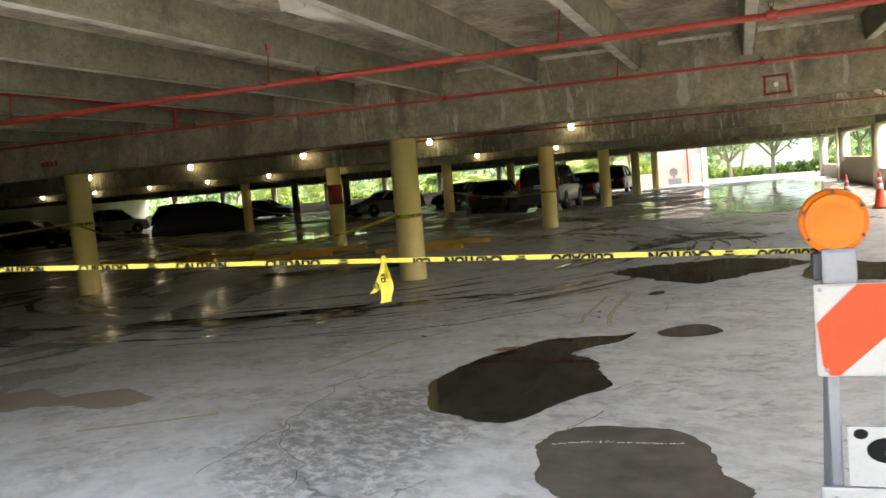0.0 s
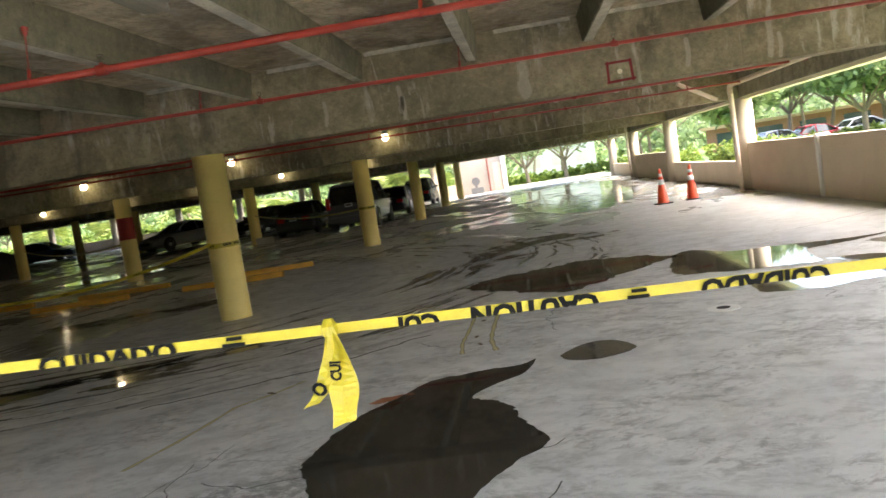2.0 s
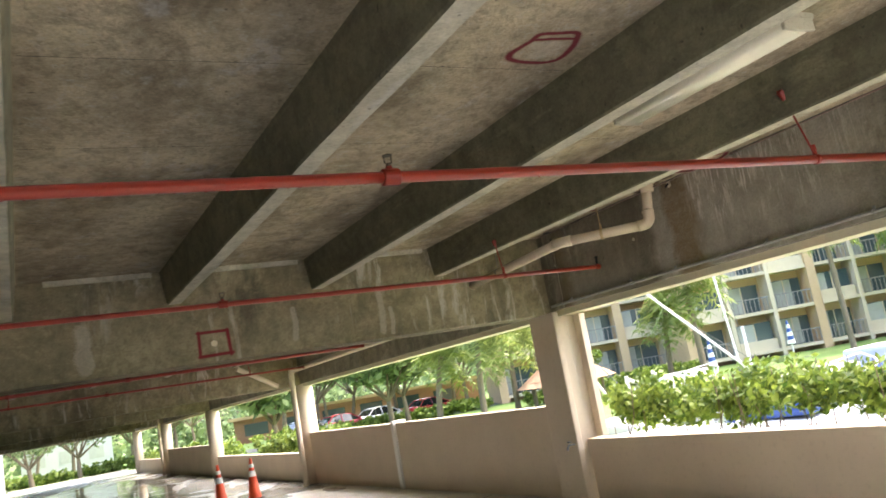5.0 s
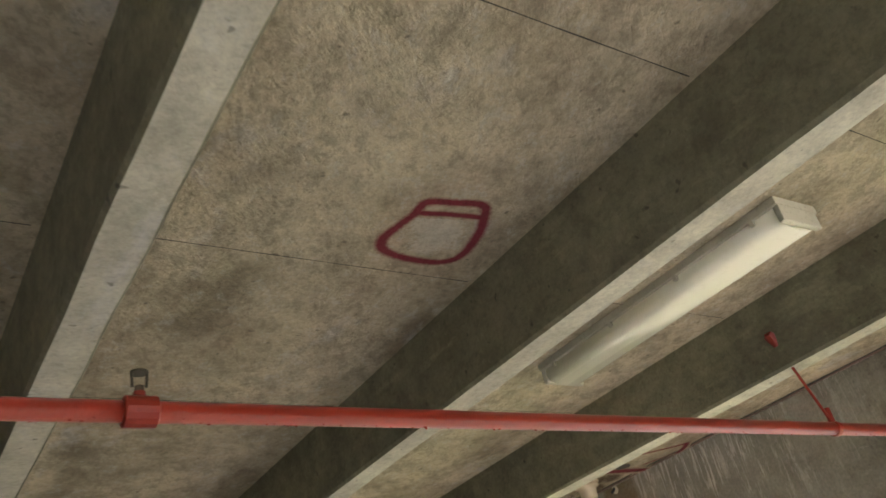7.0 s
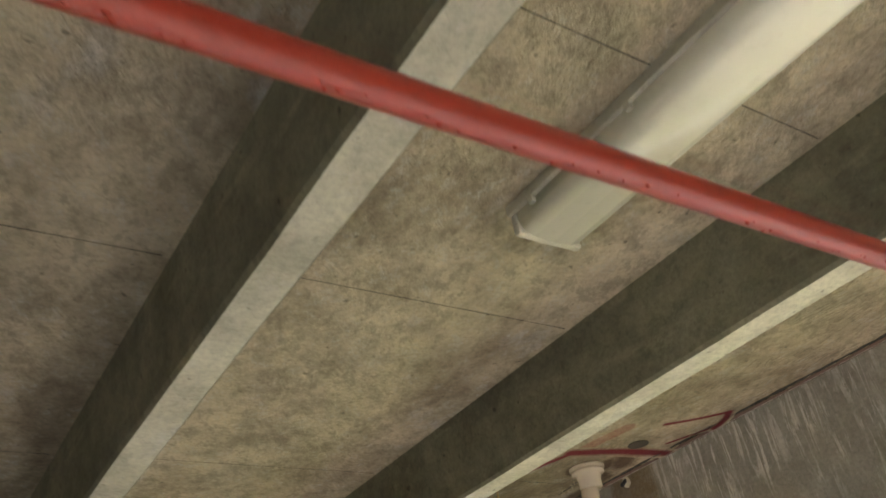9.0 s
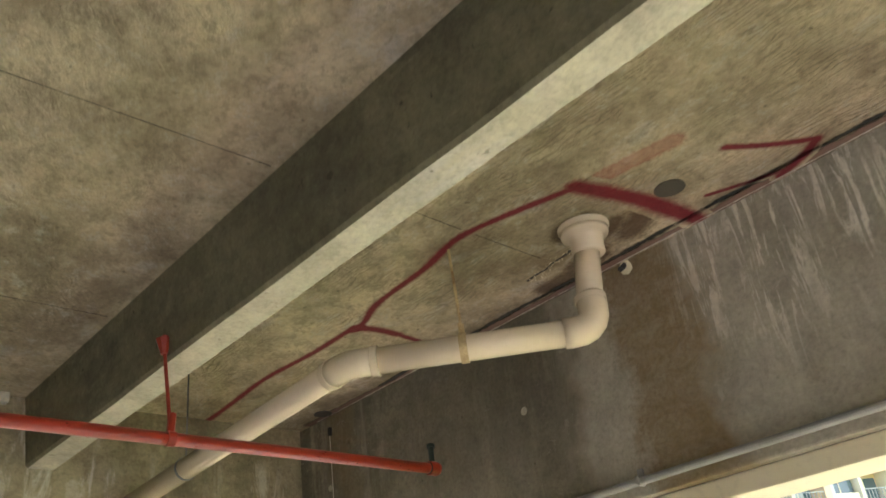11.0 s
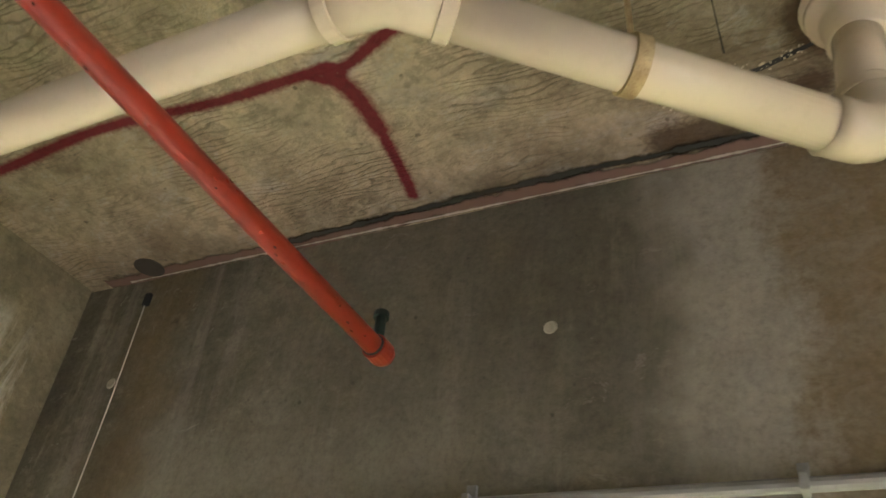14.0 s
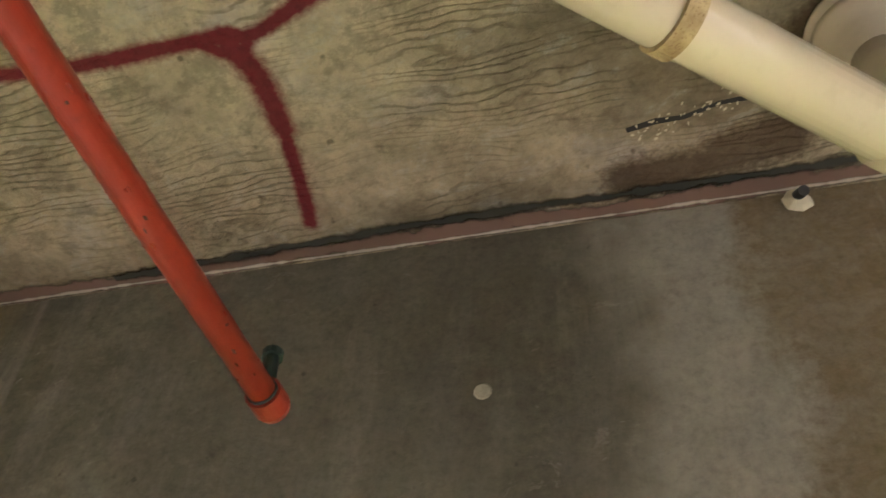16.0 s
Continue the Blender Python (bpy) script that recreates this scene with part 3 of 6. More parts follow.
def sprayed(name, strokes, mat, parent, lift, cell=0.006, upright=False):
    """A thin coat on a flat surface: a fine grid whose density falls off from the strokes' centre lines."""
    segs = []
    for pts, w in strokes:
        path = smooth_path([(x, y, 0) for x, y in pts], 5) if len(pts) > 2 else [Vector((x, y, 0)) for x, y in pts]
        segs += [(p, q, w * (1 + 0.22 * noise.noise(p * 7.0)) / 2) for p, q in zip(path, path[1:])]
    reach = 1.6 * max(w for _, _, w in segs)
    x0 = min(min(p.x, q.x) for p, q, _ in segs) - reach
    x1 = max(max(p.x, q.x) for p, q, _ in segs) + reach
    y0 = min(min(p.y, q.y) for p, q, _ in segs) - reach
    y1 = max(max(p.y, q.y) for p, q, _ in segs) + reach
    gx, gy = np.arange(x0, x1, cell), np.arange(y0, y1, cell)
    X, Y = np.meshgrid(gx, gy, indexing="ij")
    D = np.zeros_like(X)
    for p, q, w in segs:
        dx, dy = q.x - p.x, q.y - p.y
        t = np.clip(((X - p.x) * dx + (Y - p.y) * dy) / max(dx * dx + dy * dy, 1e-9), 0, 1)
        d2 = (X - p.x - t * dx) ** 2 + (Y - p.y - t * dy) ** 2
        D = np.maximum(D, np.exp(-(d2 / (w * w)) ** 1.1 * 1.1))
    D[D < 0.03] = 0.0
    keep = (D[:-1, :-1] + D[1:, :-1] + D[:-1, 1:] + D[1:, 1:]) > 0
    used = np.zeros(D.shape, bool)
    for a, b in ((0, 0), (1, 0), (0, 1), (1, 1)):
        used[a:a + keep.shape[0], b:b + keep.shape[1]] |= keep
    idx = np.cumsum(used.ravel()).reshape(used.shape) - 1
    xs, ys, flat = X[used], Y[used], np.full(used.sum(), lift)
    verts = np.stack([xs, flat, ys] if upright else [xs, ys, flat], 1)
    ii, jj = np.nonzero(keep)
    quad = [idx[ii, jj], idx[ii + 1, jj], idx[ii + 1, jj + 1], idx[ii, jj + 1]]
    faces = np.stack(quad if upright else quad[::-1], 1)
    me = bpy.data.meshes.new(name)
    me.from_pydata(verts.tolist(), [], faces.tolist())
    me.materials.append(mat)
    me.attributes.new("paint_coat", "FLOAT", "POINT").data.foreach_set("value", D[used].astype(np.float32))
    ob = new(name, me)
    ob.parent = parent
    return ob


def blob(outline, z, rough=0.05, seed=0, sub=14):
    """A flat patch with a ragged outline."""
    pts = [Vector((x, y, 0)) for x, y in outline]
    loop = smooth_path(pts + [pts[0]], sub)[:-1]
    c = sum(loop, Vector()) / len(loop)
    bm = bmesh.new()
    vs = []
    for p in loop:
        k = rough * noise.noise(Vector((p.x * 3.1, p.y * 3.1, seed))) + rough * 0.6 * noise.noise(Vector((p.x * 9, p.y * 9, seed + 4))) + rough * 0.45 * noise.noise(Vector((p.x * 31, p.y * 31, seed + 9)))
        q = p + (p - c).normalized() * k
        vs.append(bm.verts.new((q.x, q.y, z)))
    bm.faces.new(vs)
    bmesh.ops.triangulate(bm, faces=bm.faces[:])
    bmesh.ops.recalc_face_normals(bm, faces=bm.faces[:])
    if bm.faces and sum(f.normal.z for f in bm.faces) < 0:
        bmesh.ops.reverse_faces(bm, faces=bm.faces[:])
    return bm


def raw(name, verts, faces, mat, parent=None):
    me = bpy.data.meshes.new(name)
    me.from_pydata(verts, [], faces)
    me.materials.append(mat)
    ob = new(name, me)
    ob.parent = parent
    return ob


def leaf_cloud(centres, radii, count, size, rng, long=1.6):
    """Verts and faces of small leaves in a set of ellipsoid clumps."""
    centres, radii = np.array(centres, float), np.array(radii, float)
    pick = rng.integers(0, len(centres), count)
    d = rng.normal(size=(count, 3))
    d /= np.linalg.norm(d, axis=1)[:, None]
    r = rng.random(count) ** 0.45
    p = centres[pick] + d * r[:, None] * radii[pick]
    a = rng.normal(size=(count, 3))
    a /= np.linalg.norm(a, axis=1)[:, None]
    b = np.cross(a, rng.normal(size=(count, 3)))
    b /= np.linalg.norm(b, axis=1)[:, None] + 1e-6
    s = size * (0.6 + 0.8 * rng.random(count))[:, None]
    V = np.stack([p - a * s * long * 0.5, p + b * s * 0.42, p + a * s * long * 0.5, p - b * s * 0.42], 1).reshape(-1, 3)
    F = np.arange(count * 4).reshape(-1, 4)
    return V.tolist(), F.tolist()


def letters(body, size, mat, m, parent, name="lettering", stretch=(1.0, 1.0), shift=0.0, half=None):
    """Flat lettering; half cuts it off where the strip is folded."""
    cu = bpy.data.curves.new(name, "FONT")
    cu.body, cu.size, cu.align_x, cu.align_y, cu.resolution_u = body, size, "CENTER", "CENTER", 2
    cu.offset = size * 0.05
    src = bpy.data.objects.new(name, cu)
    scene.collection.objects.link(src)
    bpy.context.view_layer.update()
    me = bpy.data.meshes.new_from_object(src)
    bpy.data.objects.remove(src)
    me.materials.clear()
    me.materials.append(mat)
    me.transform(Matrix.Translation((0, shift, 0)) @ Matrix.Diagonal((stretch[0], stretch[1], 1, 1)))
    if half:
        bm = bmesh.new()
        bm.from_mesh(me)
        for k in (-1, 1):
            bmesh.ops.bisect_plane(bm, geom=bm.verts[:] + bm.edges[:] + bm.faces[:], plane_co=(0, k * half, 0), plane_no=(0, k, 0), clear_outer=True)
        bm.to_mesh(me)
        bm.free()
    me.transform(m)
    ob = new(name, me)
    ob.parent = parent
    return ob


# ---- structure ----
X0, XS, XO, Y0, YC, YN, YE, XE = -52.0, 4.96, 5.26, -1.5, 1.0, 64.0, 58.6, -6.0
SLAB_Z, RIB_Z, BEAM_Z, COL_H = 3.37, 3.02, 2.37, 2.36
RIB_X, RIB_STEP = 3.445, 1.57
BEAM_Y = (13.0, 24.0, 35.0, 46.0, 57.0)

tagged(mesh_ob("floor", box(X0, XO, Y0, YN, -0.3, 0), FLOOR), "damp stained grey concrete garage floor", "floor", kind="structure")
tagged(mesh_ob("ceiling", bbox(box(X0, XO, YC, YE, SLAB_Z, 3.62), X0, XE, YE, YN, SLAB_Z, 3.62), SLAB), "board-marked bare concrete garage soffit", "ceiling", kind="structure")


def rib(x):
    bm = bmesh.new()
    w0, w1 = 0.072, 0.118
    n = 220 if x > -2 else 40
    ring = []
    for i in range(n + 1):
        y = YC + 0.05 + ((YE if x > XE else YN) - YC - 0.1) * (i / n) ** (1.6 if n > 100 else 1)
        k = Vector((x, y * 2.3, 0))
        a, c = 0.006 * noise.noise(k), 0.007 * noise.noise(k * 1.7 + Vector((0, 0, 5)))
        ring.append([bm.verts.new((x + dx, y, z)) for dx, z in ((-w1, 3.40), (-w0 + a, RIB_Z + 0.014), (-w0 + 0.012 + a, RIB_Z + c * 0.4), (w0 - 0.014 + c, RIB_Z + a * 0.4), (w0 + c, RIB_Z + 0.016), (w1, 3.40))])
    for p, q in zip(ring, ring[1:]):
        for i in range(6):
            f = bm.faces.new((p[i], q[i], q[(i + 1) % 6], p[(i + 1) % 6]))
            # underside takes the paler colour, with the floor's bounced light in it
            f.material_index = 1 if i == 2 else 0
    bm.faces.new(ring[0])
    bm.faces.new(ring[-1][::-1])
    bmesh.ops.recalc_face_normals(bm, faces=bm.faces[:])
    return bm


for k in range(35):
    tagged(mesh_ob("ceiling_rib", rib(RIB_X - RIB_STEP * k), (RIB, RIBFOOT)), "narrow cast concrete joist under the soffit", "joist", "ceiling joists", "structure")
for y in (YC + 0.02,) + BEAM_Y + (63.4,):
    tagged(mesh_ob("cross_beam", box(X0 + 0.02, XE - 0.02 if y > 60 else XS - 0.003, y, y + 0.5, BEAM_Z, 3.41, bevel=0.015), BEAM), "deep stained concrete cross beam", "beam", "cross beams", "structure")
sp = thing("spandrel_beam", "stained dark concrete edge beam with cream soffit", "beam", kind="structure")
part("beam_face", box(XS, XO, YC, YE, BEAM_Z + 0.03, 3.41, bevel=0.01), SPANDREL, sp)
part("painted_soffit", box(XS + 0.05, XO + 0.02, YC, YE, BEAM_Z - 0.05, BEAM_Z + 0.028, bevel=0.006), CREAM, sp, "cream painted beam underside")


def yellow_column(x, y):
    ob = mesh_ob("column", lathe([(0.228, 0.0), (0.226, 0.02), (0.225, COL_H + 0.03)], 40, pose(x, y, 0)), YELLOW, smooth=False)
    ob.data.polygons.foreach_set("use_smooth", [len(p.vertices) == 4 for p in ob.data.polygons])
    return tagged(ob, "round yellow-painted concrete column", "column", "yellow columns", "structure")


for y in BEAM_Y:
    for x in (-5.2, -12.15, -22.6):
        yellow_column(x, y + 0.23)
yellow_column(-26.6, 47.0)
for x in (-5.2, -12.15, -22.6):
    yellow_column(x, 1.27)


def round_column(x, y):
    ob = mesh_ob("column", lathe([(0.25, 0.0), (0.25, BEAM_Z)], 32, pose(x, y, 0)), PEACH)
    ob.data.polygons.foreach_set("use_smooth", [len(p.vertices) == 4 for p in ob.data.polygons])
    return tagged(ob, "round beige-painted edge column", "column", "beige edge columns", "structure")


for y in BEAM_Y[1:]:
    round_column(5.06, y + 0.25)
round_column(5.06, 1.27)
for x in (-7.5, -12.6, -17.7, -22.7, -27.6, -33.0, -38.2, -43.4, -48.6):
    round_column(x, 63.65)

corner = thing("column", "square beige-painted edge column with pilaster strips", "column", kind="structure")
part("shaft", box(4.85, 4.945, 12.84, 13.40, 0, BEAM_Z + 0.01, bevel=0.025), PEACH, corner)
part("pilaster", box(4.948, 5.22, 12.88, 13.37, 0, BEAM_Z - 0.052, bevel=0.02), PEACH, corner)
part("window_jamb", box(5.19, 5.28, 12.75, 12.875, 0.76, BEAM_Z - 0.055, bevel=0.01), PEACH, corner)
tap = thing("hose_tap", "small grey hose tap on the beige column", "tap", pose(4.80, 12.90, 0.72))
part("pipe", tube((0.05, 0, 0), (-0.05, 0, 0), 0.012), GALV, tap)
part("spout", tube((-0.05, 0, 0.005), (-0.075, 0, -0.06), 0.013), GALV, tap)
part("handle", tube((-0.03, 0, 0.03), (-0.03, 0, 0.045), 0.028), GALV, tap)


def parapet(y0, y1, h, x0=5.0, x1=5.2):
    p = thing("parapet", "beige-painted low concrete parapet wall", "wall", kind="structure")
    part("wall_panel", box(x0, x1, y0, y1, 0, h, bevel=0.012), PEACH, p)
    return p


tall = parapet(13.41, 18.72, 1.2)
part("wall_panel", box(5.0, 5.2, 18.86, 24.0, 0, 1.2, bevel=0.012), PEACH, tall)
part("joint_post", box(4.95, 5.22, 18.725, 18.855, 0, 1.25, bevel=0.01), WHITEP, tall, "pale post in the wall joint")
parapet(1.5, 12.83, 0.755)
parapet(24.5, 35.0, 0.72)
parapet(35.5, 46.0, 1.15)
parapet(46.5, 57.0, 0.72)
tagged(mesh_ob("parapet", box(X0, -5.4, 63.6, 63.8, 0, 0.85, bevel=0.012), PEACH), "beige-painted low concrete parapet wall", "wall", kind="structure")
# out of view; added full height to shut out daylight from the west
tagged(mesh_ob("unseen_side_wall", box(X0 - 0.2, X0, Y0, YN, 0, 3.4), PEACH), "unseen beige-painted wall added to block light from the side", "wall", kind="structure")
# out of view; added to keep front daylight off the left bays
tagged(mesh_ob("unseen_front_wall", box(X0, -5.2, YC + 0.03, YC + 0.25, 0, 2.38), PEACH), "unseen beige-painted wall added to cut light from the front", "wall", kind="structure")
ENDPAINT = paint("dull_end_wall_paint", (0.44, 0.385, 0.32), 0.75, 0.25, None, 1.0)
endw = thing("end_wall", "dull beige end wall with door and standpipe", "wall", kind="structure")
part("wall_panel", box(-5.5, -2.1, 62.0, 62.2, 0, 3.38), ENDPAINT, endw)
part("end_post", box(-2.35, -2.05, 61.7, 61.995, 0, 3.0, bevel=0.01), WHITEP, endw)
part("door", box(-3.0, -2.45, 61.96, 61.998, 0, 2.05, bevel=0.01), PEACH, endw, "dull beige door")
part("standpipe", tube((-3.35, 61.85, 0.0), (-3.35, 61.85, 2.5), 0.05), REDPIPE, endw)
bx = thing("valve_box", "grey valve assembly standing by the end wall", "valve")
part("body", box(-4.7, -3.8, 61.2, 61.6, 0, 0.45, bevel=0.03), GALV, bx)
part("wheel", tube((-4.3, 61.2, 0.9), (-4.3, 61.3, 0.9), 0.3), GALV, bx)
part("stem", tube((-4.3, 61.35, 0.4), (-4.3, 61.35, 1.0), 0.08), GALV, bx)
tagged(mesh_ob("kerb", box(-2.0, 4.9, 62.4, 62.7, -0.01, 0.16, bevel=0.02), APRON), "pale concrete kerb at the far exit", "kerb", kind="structure")

# ---- pipework under the soffit ----
def sprinkler_run(y, z, r, x0, x1, heads, hangers, capped, fall=0.0):
    p = thing("sprinkler_pipe", "red-painted steel sprinkler pipe hung under the joists", "pipe", pose(0, y, z, 0, fall, 0), "sprinkler pipes")
    run = part("pipe", tube((x0, 0, 0), (x1, 0, 0), r, 28), REDPIPE, p)
    run.data.polygons.foreach_set("use_smooth", [len(f.vertices) == 4 for f in run.data.polygons])
    for x in heads:
        t = part("fitting", lathe([(r * 1.15, -0.045), (r * 1.45, -0.04), (r * 1.45, 0.04), (r * 1.15, 0.045)], 16, pose(x, 0, 0, 0, 90, 0)), REDPIPE, p)
        rod_bm = tube((x, 0, r), (x, 0, r + 0.025), 0.016, 10)
        part("outlet", rod_bm, REDPIPE, p)
        h = bmesh.new()
        rod(h, (x, 0, r + 0.02), (x, 0, r + 0.042), 0.012, 8)
        rod(h, (x - 0.018, 0, r + 0.04), (x - 0.02, 0, r + 0.08), 0.004, 6)
        rod(h, (x + 0.018, 0, r + 0.04), (x + 0.02, 0, r + 0.08), 0.004, 6)
        rod(h, (x, 0, r + 0.078), (x, 0, r + 0.083), 0.024, 12)
        part("sprinkler_head", h, BRONZE, p, "small bronze sprinkler head")
    for x, top in hangers:
        lean = (-0.03 if capped else -0.14) if x > 3 else 0.02
        h = bmesh.new()
        rod(h, (x, 0, r), (x + lean, 0.03, top - z), 0.007, 8)
        rod(h, (x, 0, r - 0.005), (x + 0.006, 0.003, r + 0.07), 0.015, 8)
        rod(h, (x + lean * 0.88, 0.026, top - z - 0.06), (x + lean, 0.03, top - z), 0.014, 8, 0.03)
        part("hanger", h, REDPIPE, p)
        part("bracket", box(-0.012, 0.012, -0.02, 0.02, -0.02, 0.012, bevel=0.004, m=pose(x + lean, 0.03, top - z)), REDPIPE, p)
        part("clamp", lathe([(r * 1.02, -0.014), (r * 1.18, -0.014), (r * 1.18, 0.014), (r * 1.02, 0.014)], 16, pose(x, 0, 0, 0, 90, 0)), REDPIPE, p)
    if capped:
        part("cap_gap", lathe([(r * 1.05, -0.034), (r * 1.12, -0.033), (r * 1.12, -0.029), (r * 1.05, -0.028)], 18, pose(x1, 0, 0, 0, 90, 0)), DARK, p)
        part("end_cap", lathe([(r * 1.0, -0.03), (r * 1.32, -0.028), (r * 1.34, 0.012), (r * 1.1, 0.026)], 18, pose(x1, 0, 0, 0, 90, 0)), REDPIPE, p)
    return p


for i, y in enumerate((0.0, 11.0, 22.0, 33.0)):
    sprinkler_run(7.619 + y, 2.711, 0.029, -30, 4.93, (0.42, -3.73, -8.1, -12.5), ((3.49, 3.19), (-1.33, 3.10), (-4.30, 3.12), (-7.7, 3.12)), False)
    sprinkler_run(11.455 + y, 2.743, 0.0235, -30, 4.62, (0.44, -3.76, -8.0), ((3.38, 3.13), (-1.34, 3.08), (-4.5, 3.06), (-9.2, 3.06)), True, 0.5)
drips = bmesh.new()
rg = random.Random(12)
for _ in range(130):
    x = rg.uniform(-1.5, 4.9)
    a = radians(rg.gauss(-92, 11))
    k = rg.uniform(0.0018, 0.0038)
    m = pose(x, 0.0285 * math.cos(a), 0.0285 * math.sin(a)) @ Matrix.Diagonal((k * rg.uniform(0.8, 2.2), k, k * rg.uniform(0.8, 1.7), 1))
    bmesh.ops.create_icosphere(drips, subdivisions=1, radius=1, matrix=m)
tagged(part("paint_drips", drips, REDPIPE, bpy.data.objects["sprinkler_pipe"]), kind="stuff")
for mat, count, seed in ((REDPIPE, 26, 31), (CHIP, 22, 32)):
    flaws = bmesh.new()
    rg = random.Random(seed)
    for _ in range(count):
        a = radians(rg.uniform(150, 330))
        m = pose(rg.uniform(2.6, 4.55), 0, 0, math.degrees(a), 0, 0) @ pose(0, 0.0228, 0) @ Matrix.Diagonal((rg.uniform(0.003, 0.010), 0.0012 if mat is CHIP else 0.002, rg.uniform(0.002, 0.004), 1))
        bmesh.ops.create_icosphere(flaws, subdivisions=1, radius=1, matrix=m)
    tagged(part("paint_chips" if mat is CHIP else "paint_lumps", flaws, mat, bpy.data.objects["sprinkler_pipe.001"]), kind="stuff")
stub = thing("pipe_stub", "short dark green pipe plug behind the red pipe end", "pipe stub", pose(4.62, 11.465, 2.703))
part("plug", tube((0.0, 0.0, 0.02), (0.012, 0.01, 0.10), 0.013), GREENSTUB, stub)
part("collar", tube((0.012, 0.01, 0.10), (0.014, 0.012, 0.115), 0.019), GREENSTUB, stub)
main = thing("sprinkler_main", "thick red-painted sprinkler main between two joists", "pipe")
part("pipe", tube((-8.35, 1.53, 3.16), (-8.35, 13.05, 3.16), 0.045, 16), REDPIPE, main)
for y, z in ((7.619, 2.711), (11.455, 2.815)):
    part("riser", tube((-8.35, y, z), (-8.35, y, 3.16), 0.04, 14), REDPIPE, main)

drain = thing("drain_pipe", "ivory plastic drain pipe hung below the slab", "pipe")
R = 0.051
FL, EL, BD = Vector((4.56, 10.36, 0)), Vector((4.515, 10.37, 2.925)), Vector((3.902, 11.095, 2.945))
d1 = (BD - EL).normalized()
end = Vector((3.875, 13.1, 2.85))
d2 = (end - BD).normalized()
part("riser", tube((4.55, 10.36, 3.3), (4.52, 10.38, 3.03), R, 24), PVC, drain, smooth=True)
part("flange", lathe([(0.060, -0.115), (0.066, -0.11), (0.066, -0.06), (0.071, -0.056), (0.071, -0.034), (0.094, -0.030), (0.097, -0.012), (0.084, -0.009), (0.084, -0.001), (0.104, 0.002), (0.104, 0.012)], 28, pose(4.555, 10.36, SLAB_Z - 0.012)), PVC, drain, "ivory socket flange at the slab", True)
q = EL + Vector((0, 0, 0.09))
elbow = [Vector((4.521, 10.378, 3.06)), q] + [EL + Vector((0, 0, 0.09)) * (1 - t) ** 2 + d1 * 0.09 * t ** 2 for t in (0.2, 0.4, 0.6, 0.8)] + [EL + d1 * 0.09, EL + d1 * 0.125]
part("elbow", sweep(elbow, R * 1.13, 24), PVC, drain, smooth=True)
part("socket_ring", lathe([(R * 1.12, -0.012), (R * 1.22, -0.01), (R * 1.22, 0.012), (R * 1.12, 0.014)], 24, Matrix.Translation((4.521, 10.378, 3.05))), PVC, drain)
part("run", sweep([EL + d1 * 0.08, BD - d1 * 0.05], R, 24), PVC, drain, smooth=True)
part("bend", sweep([BD - d1 * 0.11, BD - d1 * 0.045, BD - d1 * 0.012 + d2 * 0.006, BD + d2 * 0.045 , BD + d2 * 0.10], R * 1.09, 24), PVC, drain, smooth=True)
for c, dd in ((BD - d1 * 0.11, d1), (BD + d2 * 0.10, d2)):
    part("socket_ring", lathe([(R * 1.08, -0.016), (R * 1.17, -0.014), (R * 1.17, 0.012), (R * 1.08, 0.014)], 24, Matrix.Translation(c) @ dd.to_track_quat("Z", "Y").to_matrix().to_4x4()), PVC, drain)
part("run", sweep([BD + d2 * 0.05, end], R, 24), PVC, drain, smooth=True)
hx = EL + d1 * 0.50
mt = Matrix.Translation(hx) @ d1.to_track_quat("Z", "Y").to_matrix().to_4x4()
part("strap", lathe([(R * 1.03, -0.015), (R * 1.13, -0.014), (R * 1.13, 0.014), (R * 1.03, 0.015)], 24, mt), RUST, drain, "rusty strap hanger")
part("strap_tab", box(-0.012, 0.012, -0.004, 0.004, R, R + 0.05, m=Matrix.Translation(hx)), RUST, drain)
part("hanger_rod", tube(hx + Vector((0, 0, R + 0.03)), (4.2, 10.77, SLAB_Z + 0.002), 0.006, 8), RUST, drain)
h2 = BD.lerp(end, 0.63)
mt = Matrix.Translation(h2) @ d2.to_track_quat("Z", "Y").to_matrix().to_4x4()
part("strap", lathe([(R * 1.03, -0.006), (R * 1.09, -0.005), (R * 1.09, 0.005), (R * 1.03, 0.006)], 24, mt), GALV, drain)
part("hanger_rod", tube(h2 + Vector((0, 0, R)), h2 + Vector((0.0, 0.0, SLAB_Z - h2.z + 0.002)), 0.004, 6), GALV, drain)

down = thing("downpipe", "beige-painted rain downpipe beside the edge column", "pipe", group="downpipes")
part("run", sweep([(4.3, 13.48, 2.70), (4.62, 15.5, 2.71), (4.68, 23.6, 2.72)], 0.06, 18), PVCWALL, down, smooth=True)
part("elbow", sweep([(4.68, 23.55, 2.72)] + [(4.68, 23.6 + 0.14 * math.sin(a), 2.58 + 0.14 * math.cos(a)) for a in (0.0, 0.4, 0.8, 1.2, 1.57)] + [(4.68, 23.74, 2.5)], 0.07, 18), PVCWALL, down, smooth=True)
part("drop", tube((4.68, 23.74, 2.55), (4.68, 23.80, 0.0), 0.065, 20), PVCWALL, down, smooth=False)
down2 = thing("downpipe", "beige-painted rain downpipe beside the edge column", "pipe", group="downpipes")
part("drop", tube((4.68, 45.74, 2.7), (4.68, 45.80, 0.0), 0.065, 20), PVCWALL, down2)
part("run", sweep([(4.3, 36.0, 2.70), (4.68, 45.7, 2.72)], 0.06, 18), PVCWALL, down2, smooth=True)
brace = thing("diagonal_pipe", "slanting beige pipe under the far cross beam", "pipe")
